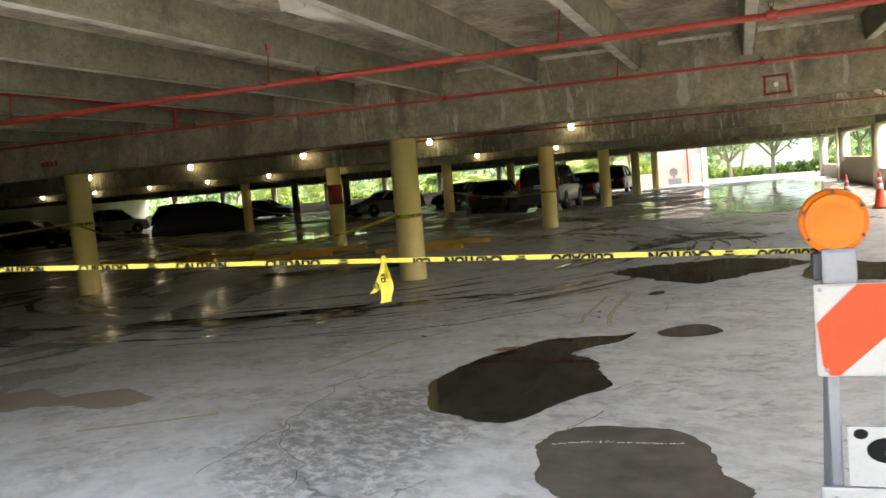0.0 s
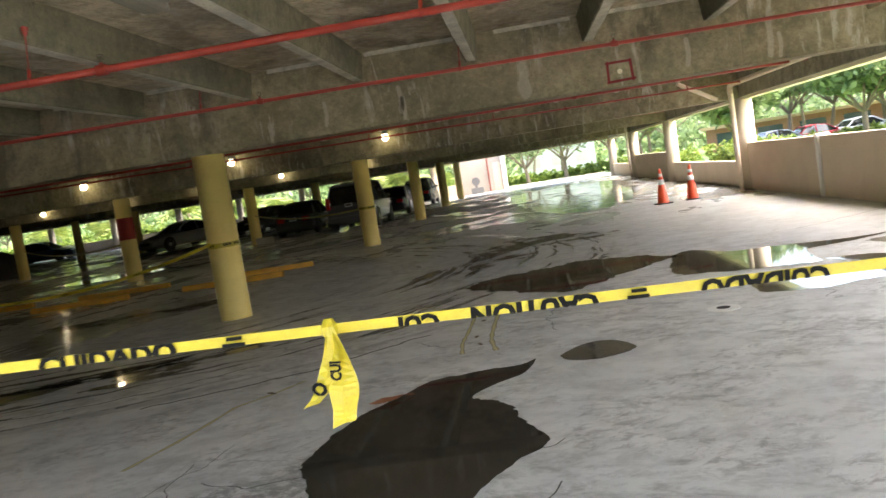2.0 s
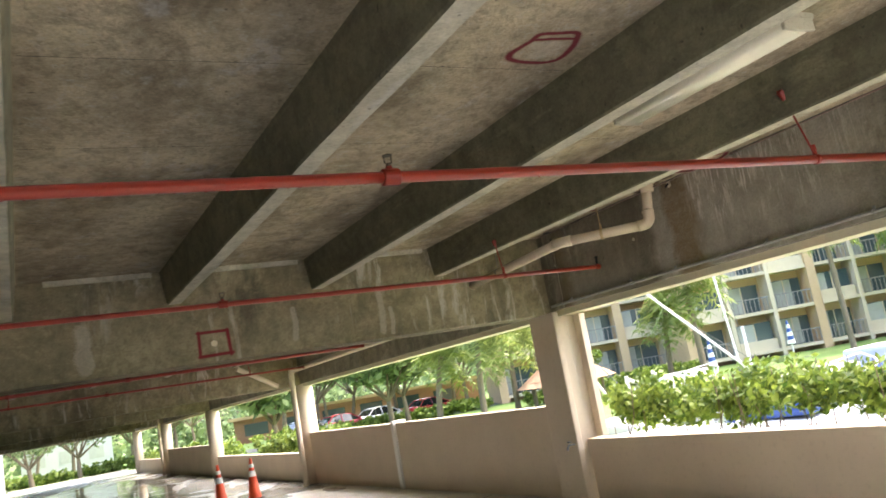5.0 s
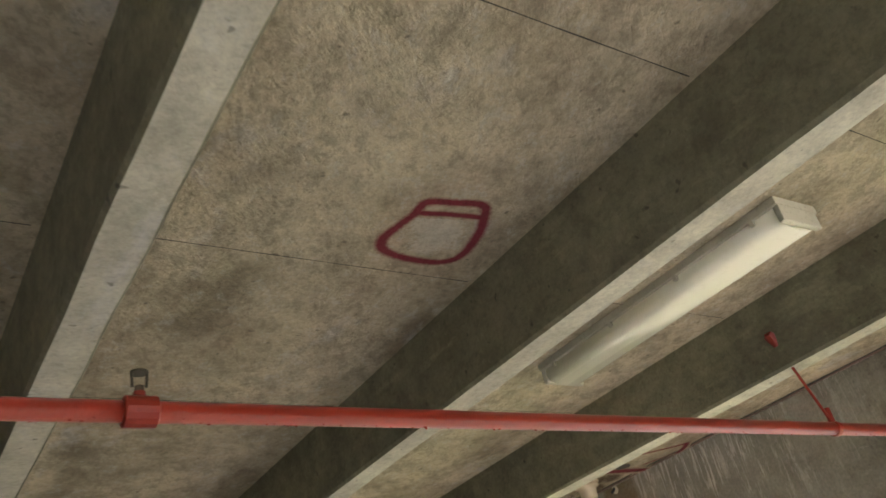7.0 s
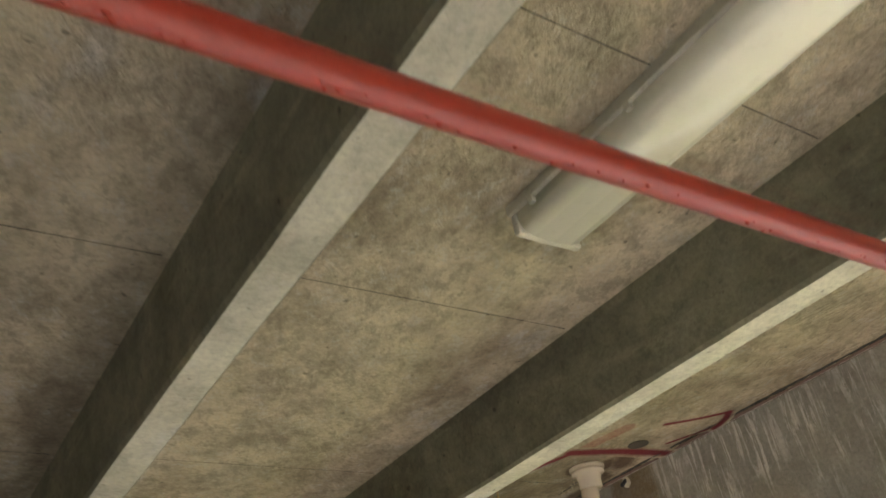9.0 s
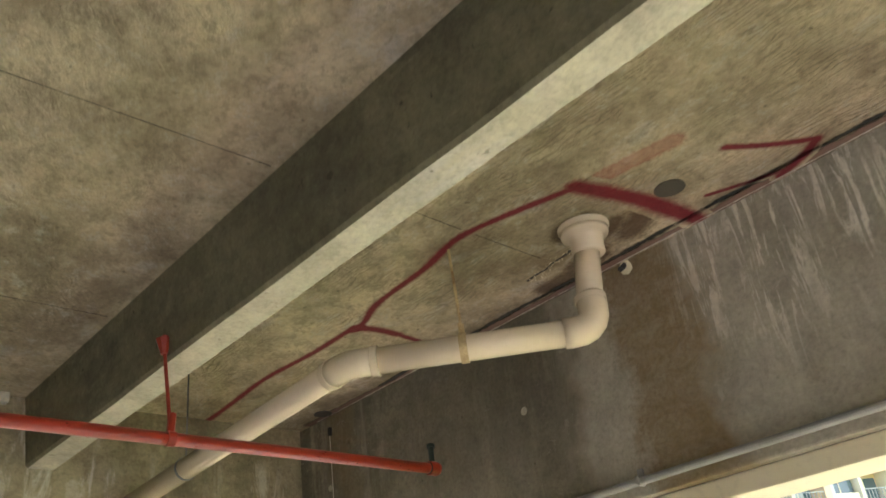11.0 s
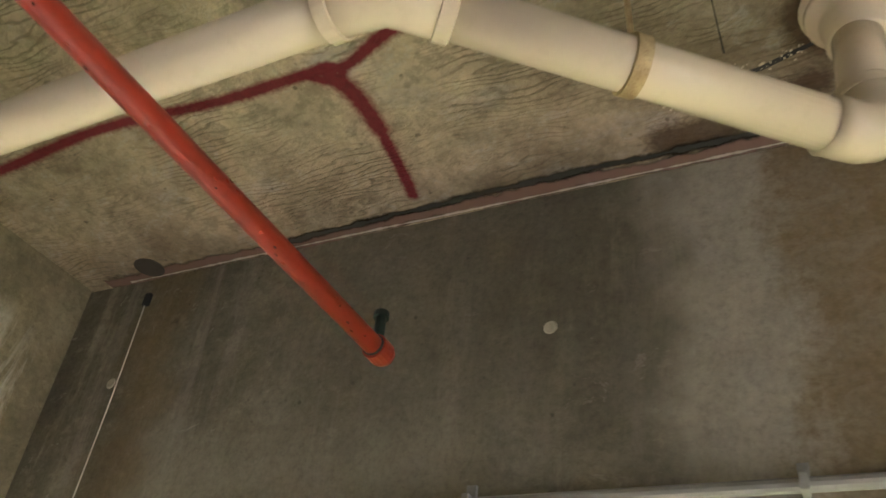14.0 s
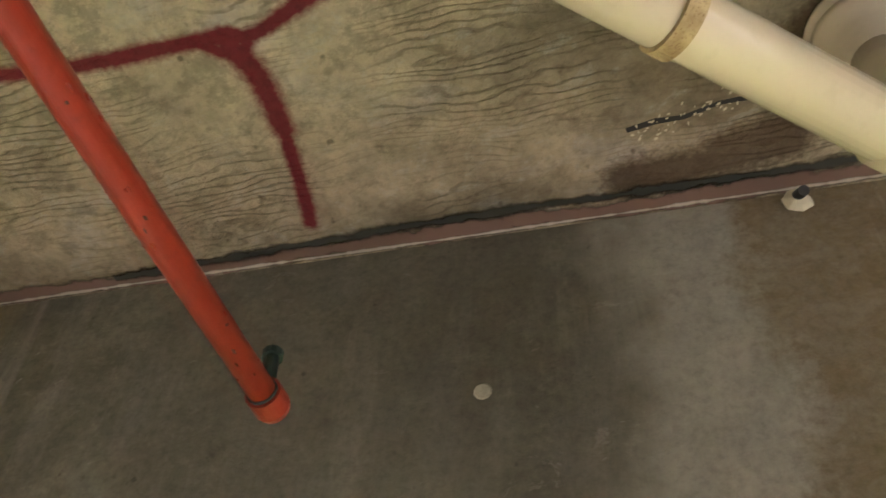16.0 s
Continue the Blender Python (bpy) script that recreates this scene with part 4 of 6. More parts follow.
part("pipe", tube((3.35, 23.5, 2.95), (4.35, 23.85, 2.42), 0.055, 14), PVCWALL, brace)

conduit = thing("conduit", "grey conduit clipped along the edge beam", "conduit")
part("pipe", tube((4.935, 7.9, 2.455), (4.935, 12.93, 2.455), 0.016, 12), GREYPIPE, conduit)
for y in (8.3, 9.4, 10.62, 11.35, 12.5):
    c = box(4.912, 4.959, y - 0.009, y + 0.009, 2.437, 2.475, bevel=0.004)
    bbox(c, 4.945, 4.958, y - 0.012, y + 0.012, 2.47, 2.505)
    part("clip", c, GREYPIPE, conduit)

weep = thing("weep_tube", "short dark weep tube in pale grout", "tube", pose(4.93, 10.46, 3.335))
part("tube", tube((0.03, 0, 0.02), (-0.025, -0.005, -0.02), 0.012), BLACK, weep)
g = lathe([(0.03, 0.0), (0.026, 0.008), (0.014, 0.013)], 14, pose(0.028, 0, 0.005, 0, -90, 0))
for v in g.verts:
    v.co += Vector((0, noise.noise(v.co * 60) * 0.012, noise.noise(v.co * 47) * 0.012))
part("grout", g, CREAM, weep, "lumpy pale grout")
string = thing("string", "thin pale string hanging from the edge beam", "string")
part("cord", sweep(smooth_path([(4.952, 12.69, 3.27), (4.948, 12.68, 2.9), (4.95, 12.69, 2.45), (4.94, 12.7, 1.25)], 5), 0.0025, 6), STRING, string)
part("anchor", box(4.945, 4.962, 12.675, 12.70, 3.25, 3.30, bevel=0.004), BLACK, string)


# ---- fluorescent fittings ----
def fluorescent(x, y0, y1):
    f = thing("fluorescent_light", "unlit ivory wraparound fluorescent fitting on the soffit", "ceiling light", pose(x, 0, 0), "fluorescent fittings")
    part("tray", box(-0.135, 0.135, y0, y1, SLAB_Z - 0.035, SLAB_Z + 0.003, bevel=0.006), TRAY, f)
    bm = bmesh.new()
    prof = [(-0.118, 0.0), (-0.120, -0.035), (-0.106, -0.062), (-0.07, -0.076), (0.0, -0.082), (0.07, -0.076), (0.106, -0.062), (0.120, -0.035), (0.118, 0.0)]
    rings = [[bm.verts.new((px, y, SLAB_Z - 0.034 + pz)) for px, pz in prof] for y in (y0 + 0.03, y1 - 0.03)]
    for i in range(8):
        bm.faces.new((rings[0][i], rings[0][i + 1], rings[1][i + 1], rings[1][i]))
    bm.faces.new(rings[0][::-1])
    bm.faces.new(rings[1])
    bmesh.ops.recalc_face_normals(bm, faces=bm.faces[:])
    lens = part("lens", bm, LENS, f, "ivory plastic lens")
    lens.data.polygons.foreach_set("use_smooth", [len(p.vertices) == 4 for p in lens.data.polygons])
    for y in (y0, y1 - 0.03):
        part("end_plate", box(-0.123, 0.123, y + 0.002, y + 0.029, SLAB_Z - 0.106, SLAB_Z - 0.03, bevel=0.008), TRAY, f)
    for k in range(4):
        y = y0 + 0.12 + k * (y1 - y0 - 0.24) / 3
        part("latch", box(-0.134, -0.118, y, y + 0.02, SLAB_Z - 0.056, SLAB_Z - 0.034, bevel=0.002), TRAY, f)
    return f


fluorescent(2.735, 6.95, 8.46)
fluorescent(-3.61, 7.0, 8.5)


# ---- lit globe lamps on the beams ----
def globe_lamp(x, y, z):
    lm = thing("bulkhead_lamp", "lit caged globe lamp hung on the concrete beam", "lamp", pose(x, y, z), "globe lamps")
    part("bracket", box(-0.03, 0.03, 0.0, 0.26, 0.12, 0.18, bevel=0.008), GALV, lm)
    part("cap", lathe([(0.05, 0.17), (0.075, 0.15), (0.075, 0.09), (0.06, 0.08)], 16), GALV, lm)
    part("globe", lathe([(0.055, 0.09), (0.082, 0.05), (0.092, 0.0), (0.082, -0.05), (0.05, -0.085), (0.01, -0.098)], 16), LAMPGLASS, lm, "glowing warm glass globe", True)
    for a in range(4):
        c, s = math.cos(a * math.pi / 2 + 0.4), math.sin(a * math.pi / 2 + 0.4)
        part("guard_wire", sweep([(0.07 * c, 0.07 * s, 0.09), (0.10 * c, 0.10 * s, 0.0), (0.06 * c, 0.06 * s, -0.09), (0.0, 0.0, -0.115)], 0.003, 6), GALV, lm)
    return lm


for x in (-4.3, -8.6, -12.9, -17.2, -21.5):
    globe_lamp(x, 23.75, 2.84)
for k in range(9):
    globe_lamp(-7.05 - 3.47 * k, 34.75, 2.64)

# ---- marks on the soffit and beams ----
Z = SLAB_Z - 0.0012
up = (0, 0, -1)
mk = thing("spray_mark", "dark red sprayed survey line on the soffit", "spray mark", group="red survey marks")
sprayed("stroke", [([(4.33, 13.0), (4.31, 12.7), (4.28, 12.3), (4.31, 11.9), (4.31, 11.61), (4.32, 11.5), (4.25, 11.3), (4.22, 10.94), (4.17, 10.70), (4.2, 10.51), (4.28, 10.24), (4.31, 10.17)], 0.038),
                    ([(4.31, 11.62), (4.34, 11.585), (4.355, 11.55), (4.33, 11.52), (4.305, 11.55), (4.31, 11.60)], 0.034),
                    ([(4.33, 11.56), (4.42, 11.53), (4.55, 11.53)], 0.062), ([(4.55, 11.53), (4.72, 11.55), (4.83, 11.57)], 0.037),
                    ([(4.29, 10.18), (4.55, 10.11), (4.80, 10.08), (4.93, 10.07)], 0.085)], SPRAYRED, mk, Z)
sprayed("overspray", [([(4.33, 10.08), (4.34, 10.0), (4.37, 9.80)], 0.07)], SPRAYFAINT, mk, Z + 0.0003)
mk2 = thing("spray_mark", "red sprayed arrow mark on the soffit", "spray mark", group="red survey marks")
sprayed("stroke", [([(4.57, 9.72), (4.70, 9.62), (4.82, 9.50)], 0.035), ([(4.82, 9.50), (4.88, 9.58), (4.93, 9.70)], 0.045), ([(4.80, 9.94), (4.86, 9.80), (4.91, 9.66)], 0.026)], SPRAYRED, mk2, Z)
mk3 = thing("spray_mark", "red sprayed jar outline round a soffit blemish", "spray mark", group="red survey marks")
jar = [(1.28, 7.44), (1.285, 7.37), (1.38, 7.345), (1.49, 7.33), (1.54, 7.40), (1.58, 7.50), (1.595, 7.63), (1.55, 7.69), (1.46, 7.705), (1.35, 7.695), (1.27, 7.66), (1.245, 7.60), (1.26, 7.52), (1.28, 7.44)]
sprayed("stroke", [(jar, 0.04), ([(1.30, 7.43), (1.40, 7.41), (1.52, 7.395)], 0.03)], SPRAYRED, mk3, Z)
sprayed("blemish", [([(1.37, 7.48), (1.44, 7.51), (1.43, 7.59)], 0.12)], LIMEPATCH, mk3, Z + 0.0005)
YB = 12.9988
mk4 = thing("spray_mark", "red sprayed square on the cross beam face", "spray mark", group="red survey marks")
sprayed("stroke", [([(0.50, 2.44), (0.505, 2.69)], 0.034), ([(0.49, 2.685), (0.81, 2.685)], 0.034), ([(0.805, 2.69), (0.82, 2.43)], 0.034), ([(0.49, 2.435), (0.84, 2.445)], 0.034)], SPRAYBEAM, mk4, YB, 0.008, True)
seep = thing("seep_stain", "brown water stain beside the soffit crack", "stain", kind="structure")
sprayed("stain", [([(4.81, 10.48), (4.83, 10.62), (4.845, 10.82)], 0.11), ([(4.76, 10.45), (4.80, 10.62)], 0.10), ([(4.66, 10.1), (4.76, 10.28)], 0.13), ([(4.50, 10.30), (4.48, 10.38), (4.53, 10.46), (4.62, 10.44), (4.68, 10.34), (4.63, 10.25)], 0.07)], RUSTSTAIN, seep, Z + 0.0008, 0.01)
part("spalled_spot", lathe([(0.035, 0.0), (0.03, 0.004), (0.01, 0.005)], 9, pose(0.655, YB - 0.003, 2.56, 90, 0, 0)), CREAM, mk4, "pale spalled spot")
scar = thing("beam_scar", "pale chipped lime runs on the cross beam face", "stain", kind="structure")
sprayed("chip", [([(-0.61, 2.84), (-0.60, 2.72), (-0.63, 2.60), (-0.61, 2.47)], 0.11), ([(-0.58, 2.66), (-0.55, 2.50)], 0.06)], LIMEBEAM, scar, YB, 0.008, True)
for x, z0, z1, w in ((-2.3, 2.84, 2.52, 0.05), (-2.26, 2.7, 2.42, 0.04), (-3.35, 2.8, 2.5, 0.04), (1.55, 2.82, 2.5, 0.05), (2.6, 2.9, 2.45, 0.06), (2.72, 2.7, 2.42, 0.04), (3.6, 2.95, 2.55, 0.05)):
    sprayed("lime_run", [([(x, z0), (x + 0.012, (z0 + z1) / 2), (x - 0.01, z1)], w)], LIMEBEAM, scar, YB + 0.0002, 0.01, True)
for k in range(1, 9):
    x1 = RIB_X - RIB_STEP * (k - 1) - 0.14
    part("pale_ledge", box(x1 - 1.28 + 0.2 * (k % 2), x1 - 0.06, 12.945, 13.002, SLAB_Z - 0.05, SLAB_Z + 0.003, bevel=0.006), RIBFOOT, scar, "pale mortar ledge along the beam top")
tally = thing("stencil_mark", "small faded red stencil on the beam", "stencil", group="red survey marks")
for k in range(4):
    part("bar", box(-12.75 + 0.11 * k, -12.67 + 0.11 * k, 12.992, 12.9975, 2.56, 2.66 + 0.01 * (k % 2)), REDPIPE, tally)

joint = thing("construction_joint", "dark stained joint between slab and edge beam", "joint", kind="structure")
ribbon("joint_paint", [(4.925, 6.5, Z + 0.0003), (4.93, 9.0, Z + 0.0003), (4.93, 10.6, Z + 0.0003), (4.925, 11.6, Z + 0.0003), (4.935, 12.9, Z + 0.0003)], 0.085, up, MAROON, joint)
ribbon("joint_dirt", [(4.885, 7.2, Z), (4.89, 8.8, Z), (4.878, 9.8, Z), (4.888, 10.6, Z), (4.884, 11.2, Z), (4.90, 11.7, Z), (4.915, 12.15, Z)], 0.042, up, JOINTDIRT, joint)
ribbon("lime_line", [(4.945, 8.0, Z - 0.0004), (4.945, 10.0, Z - 0.0004), (4.945, 10.7, Z - 0.0004), (4.947, 11.3, Z - 0.0004), (4.945, 11.9, Z - 0.0004), (4.948, 12.8, Z - 0.0004)], 0.013, up, WHITELINE, joint)
fj = thing("formwork_joint", "fine formwork panel joints in the soffit", "joint", kind="structure")
for k, y in enumerate((5.34, 6.56, 7.79, 9.01, 10.63, 11.9)):
    for x in (3.445, 1.875, 0.305, -1.265):
        s = 0.01 * ((k * 5 + int(x * 3)) % 3)
        ribbon("panel_line", [(x - 1.44, y + s, Z + 0.0006), (x - 0.8, y + s + 0.006, Z + 0.0006), (x - 0.14, y + s + 0.01, Z + 0.0006)], 0.006, up, DIRTLINE, fj)
ribbon("panel_line", [(3.62, 10.61, Z + 0.0006), (4.2, 10.625, Z + 0.0006), (4.6, 10.63, Z + 0.0006)], 0.006, up, DIRTLINE, fj)
crack = thing("soffit_crack", "open crack in the soffit with exposed aggregate", "crack", kind="structure")
ribbon("crack_line", [(4.708, 10.81, Z), (4.696, 10.75, Z), (4.697, 10.69, Z), (4.676, 10.62, Z), (4.674, 10.56, Z), (4.651, 10.49, Z), (4.634, 10.43, Z)], 0.013, up, DARK, crack, curve=False)
agg = bmesh.new()
rg = random.Random(5)
for _ in range(70):
    s = rg.uniform(0.002, 0.0048)
    ya = rg.uniform(10.45, 10.80)
    m = pose(4.634 + 0.195 * (ya - 10.43) + rg.gauss(0.008, 0.016), ya, SLAB_Z, rg.uniform(0, 90), rg.uniform(0, 90), 0) @ Matrix.Diagonal((s, s * 1.4, s * 0.5, 1))
    bmesh.ops.create_icosphere(agg, subdivisions=1, radius=1, matrix=m)
tagged(mesh_ob("aggregate", agg, CREAM, crack), kind="stuff")
hole = thing("core_hole", "dark cored hole patch in the soffit", "hole", kind="structure")
for x, y, r in ((4.62, 9.99, 0.06), (4.89, 12.66, 0.055)):
    hb = lathe([(r, 0.0), (r * 0.96, 0.006)], 18, pose(x, y, SLAB_Z - 0.004))
    part("patch", hb, paint("dark_patch_mortar", (0.07, 0.066, 0.052), 0.8, 0.3), hole)
bolts = thing("form_tie_spots", "pale form tie patches on the edge beam", "patch", kind="structure")
for y, z in ((11.17, 2.92), (12.72, 2.95)):
    part("patch", lathe([(0.02, 0.0), (0.017, 0.003), (0.006, 0.004)], 10, pose(XS - 0.001, y, z, 0, -90, 0)), RIBFOOT, bolts)

# ---- on the floor ----
def puddle(outline, rough, seed, label, mat=PUDDLE, z=0.004, name="puddle", cat="puddle"):
    return tagged(mesh_ob(name, blob(outline, z, rough, seed), mat), label, cat, "puddles on the floor")


puddle([(-2.27, 6.10), (-2.30, 6.60), (-2.10, 7.24), (-1.92, 7.58), (-1.74, 7.90), (-1.47, 8.00), (-1.25, 8.07), (-1.05, 8.04), (-0.90, 8.22), (-1.00, 7.80), (-1.20, 7.58), (-1.36, 7.30), (-1.12, 7.05), (-1.00, 6.64), (-0.87, 6.18), (-1.10, 5.82), (-1.38, 5.30), (-1.69, 5.36), (-2.05, 5.58)], 0.05, 1, "dark shallow puddle on grey concrete")
puddle([(-1.10, 4.85), (-1.04, 5.13), (-0.82, 5.23), (-0.42, 5.23), (-0.18, 4.98), (-0.04, 4.50), (0.10, 4.23), (-0.1, 3.85), (-0.55, 3.9), (-0.95, 4.3)], 0.04, 2, "grey-brown shallow puddle on concrete", FILM)
puddle([(-0.72, 8.18), (-0.53, 8.48), (-0.28, 8.52), (-0.12, 8.22), (-0.21, 8.02), (-0.45, 7.94), (-0.64, 8.00)], 0.02, 3, "small oval damp patch on concrete", FILM)
puddle([(-1.84, 12.85), (-1.30, 13.60), (-0.70, 13.75), (-0.25, 14.05), (0.32, 13.85), (0.9, 13.5), (1.08, 13.1), (0.55, 12.5), (0.15, 12.0), (-0.25, 11.6), (-0.5, 11.3), (-0.9, 11.75), (-1.37, 12.15)], 0.16, 4, "dark puddle across the drive lane", PUDDLE)
puddle([(-1.9, 16.6), (-1.75, 18.2), (-1.25, 19.3), (-0.4, 19.2), (0.7, 18.0), (0.3, 17.0), (-0.5, 17.3), (-0.9, 15.6), (-1.4, 14.6), (-1.9, 15.0)], 0.3, 24, "ragged dark puddle across the drive lane", BROKEN)
puddle([(1.00, 13.05), (1.35, 13.45), (1.74, 12.80), (2.30, 12.70), (3.2, 12.5), (3.9, 12.65), (3.1, 12.25), (2.45, 12.0), (2.32, 11.40), (2.23, 11.02), (1.72, 11.10), (1.11, 11.27), (0.82, 11.49), (0.83, 12.04)], 0.08, 5, "puddle mirroring the bright opening")
puddle([(1.29, 10.20), (1.80, 10.52), (2.43, 10.40), (2.55, 10.75), (2.35, 11.2), (2.87, 10.98), (3.1, 10.5), (3.13, 9.95), (2.99, 9.40), (2.69, 9.35), (2.40, 9.62), (1.71, 9.50), (1.29, 9.70)], 0.07, 6, "puddle mirroring the bright opening")
puddle([(1.98, 8.33), (2.31, 8.49), (2.75, 8.37), (2.9, 7.9), (2.3, 7.55), (1.96, 7.85)], 0.05, 8, "small puddle mirroring the bright opening")
puddle([(3.15, 12.05), (3.8, 12.5), (4.9, 12.75), (4.95, 10.9), (4.4, 10.1), (3.6, 9.4), (3.2, 9.5), (3.25, 10.3), (3.3, 11.1)], 0.12, 9, "damp puddle along the parapet foot", DAMP)
puddle([(-0.9, 32.0), (-1.9, 43.0), (0.1, 49.0), (2.7, 50.0), (4.0, 43.0), (2.7, 30.0), (1.1, 25.0), (-0.3, 26.8)], 0.6, 10, "long puddle mirroring trees at the far exit", FARPOOL)
puddle([(-10.2, 9.15), (-8.1, 9.15), (-6.2, 9.2), (-4.8, 9.5), (-3.8, 10.35), (-2.9, 10.9), (-3.3, 11.1), (-4.2, 10.6), (-5.2, 9.95), (-6.8, 9.6), (-9.0, 9.5)], 0.12, 11, "dark wet streak across the lane", BROKEN)
puddle([(-16.5, 27.5), (-14.0, 28.5), (-12.5, 28.0), (-13.5, 26.5), (-15.5, 26.3)], 0.3, 12, "puddle among the parking bays")
puddle([(-10.0, 15.2), (-7.5, 15.6), (-6.0, 16.4), (-6.5, 15.2), (-8.5, 14.6)], 0.25, 13, "dark wet streak across the lane", BROKEN)
puddle([(-6.6, 5.5), (-6.2, 6.05), (-5.6, 5.85), (-5.24, 6.10), (-4.61, 5.79), (-4.88, 5.47), (-5.38, 5.55), (-6.0, 5.3)], 0.12, 14, "dry tan silt patch on concrete", SILT, 0.003, "silt_patch", "silt")
puddle([(-1.05, 10.55), (-1.0, 10.75), (-0.88, 10.8), (-0.86, 10.62), (-0.94, 10.5)], 0.03, 17, "small dark damp spot on concrete")
for x, y, k in ((-1.42, 10.2, 0), (-1.45, 9.4, 1), (-1.40, 9.05, 2), (-3.1, 8.2, 3)):
    bit = bmesh.new()
    bmesh.ops.create_icosphere(bit, subdivisions=2, radius=1, matrix=Matrix.Diagonal((0.035 + 0.008 * k, 0.016, 0.007, 1)))
    for w in bit.verts:
        w.co += Vector((noise.noise(w.co * 60 + Vector((k, 0, 0))), noise.noise(w.co * 70), 0)) * 0.012
    bit.transform(pose(x, y, 0.007, 0, 0, 40 + 35 * k))
    tagged(mesh_ob("debris", bit, BARK), "small dark flake of debris on the floor", "debris", "floor debris")
lf = thing("fallen_leaf", "curled brown fallen leaf on wet concrete", "leaf", pose(-2.0, 7.44, 0.006, 0, 0, 30) @ Matrix.Scale(1.5, 4))
bm = bmesh.new()
us = [(-0.09, 0), (-0.05, 0.03), (0.0, 0.045), (0.05, 0.03), (0.1, 0), (0.05, -0.03), (0.0, -0.045), (-0.05, -0.03)]
ring = [bm.verts.new((x, y, 0.004 + 6.0 * y * y + 1.5 * x * x)) for x, y in us]
mid = [bm.verts.new((x, 0, 0.002 + 1.0 * x * x)) for x in (-0.05, 0.0, 0.05)]
for f in ((0, 1, 8), (1, 2, 9, 8), (2, 3, 10, 9), (3, 4, 10), (4, 5, 10), (5, 6, 9, 10), (6, 7, 8, 9), (7, 0, 8)):
    bm.faces.new([(ring + mid)[i] for i in f])
part("blade", bm, LEAFBROWN, lf)
part("stem", tube((0.1, 0, 0.016), (0.15, 0.01, 0.004), 0.002, 6), LEAFBROWN, lf)
ym = thing("paint_mark", "faded wavy yellow paint lines on the floor", "paint mark")
ribbon("stroke", [(-1.54, 8.73, 0.003), (-1.57, 9.2, 0.003), (-1.55, 9.7, 0.003), (-1.53, 10.6, 0.003)], 0.05, (0, 0, 1), SPRAYYEL, ym)
ribbon("stroke", [(-1.24, 8.70, 0.003), (-1.30, 9.2, 0.003), (-1.30, 9.8, 0.003), (-1.27, 10.8, 0.003)], 0.06, (0, 0, 1), SPRAYYEL, ym)
for i, (a, b) in enumerate((((-3.6, 6.6), (-3.3, 7.9)), ((-3.3, 7.9), (-2.9, 8.5)), ((-4.6, 4.9), (-3.7, 5.4)))):
    ribbon("stroke", [(*a, 0.003), ((a[0] + b[0]) / 2 + 0.03, (a[1] + b[1]) / 2, 0.003), (*b, 0.003)], 0.05, (0, 0, 1), SPRAYYEL, ym)
fc = thing("floor_crack", "dark hairline cracks in the concrete floor", "crack", kind="structure")
for pts, w in (([(-1.02, 6.2), (-0.86, 6.12), (-0.78, 6.2)], 0.03), ([(-2.3, 6.1), (-2.6, 6.02), (-2.9, 6.15)], 0.03), ([(-1.0, 5.0), (-0.98, 5.25), (-0.86, 5.4), (-0.84, 5.6)], 0.03), ([(-3.3, 5.9), (-3.0, 6.5), (-2.95, 6.9)], 0.02), ([(-0.7, 9.2), (-0.75, 9.8), (-0.66, 10.4)], 0.02), ([(-3.0, 5.2), (-2.75, 4.7), (-2.4, 4.4), (-2.3, 4.0)], 0.018),
               ([(1.6, 9.5), (2.2, 9.35), (3.2, 9.4)], 0.02), ([(3.0, 14.2), (3.7, 14.6), (4.9, 15.4)], 0.06), ([(-4.3, 8.25), (-3.87, 8.45), (-3.38, 8.65), (-2.87, 8.95), (-2.52, 9.32), (-1.94, 9.84)], 0.11), ([(-8.9, 8.1), (-6.5, 8.35), (-4.66, 8.8), (-3.6, 9.5)], 0.07), ([(2.3, 12.66), (3.4, 12.45), (3.9, 12.65), (4.7, 12.95)], 0.06), ([(-3.02, 4.2), (-3.0, 5.1), (-3.1, 6.6)], 0.02)):
    ribbon("crack_line", [(p.x + 0.07 * noise.noise(p * 5.0), p.y + 0.07 * noise.noise(p * 5.0 + Vector((9, 0, 0))), 0.003) for p in smooth_path([(x, y, 0) for x, y in pts], 8)], w * 0.42, (0, 0, 1), DIRTLINE, fc)
chips = bmesh.new()
rg = random.Random(21)
for k in range(46):
    f = k / 45
    m = pose(-1.02 + 0.75 * f + rg.gauss(0, 0.006), 4.88 + 0.10 * f + 0.03 * math.sin(5 * f) + rg.gauss(0, 0.007), 0.005, 0, 0, rg.uniform(0, 90)) @ Matrix.Diagonal((rg.uniform(0.005, 0.013), rg.uniform(0.003, 0.006), 0.002, 1))
    bmesh.ops.create_icosphere(chips, subdivisions=1, radius=1, matrix=m)
tagged(mesh_ob("lime_chips", chips, WHITEP), "row of pale lime chips along a floor crack", "chips", kind="stuff")
gr = thing("floor_drain", "round floor drain in a pale grout ring", "drain", pose(0.79, 9.19, 0.0))
part("grout_ring", lathe([(0.15, 0.0), (0.145, 0.007), (0.07, 0.009)], 24), WHITEP, gr)
part("grate", lathe([(0.062, 0.004), (0.06, 0.013), (0.02, 0.013)], 20), DARK, gr)


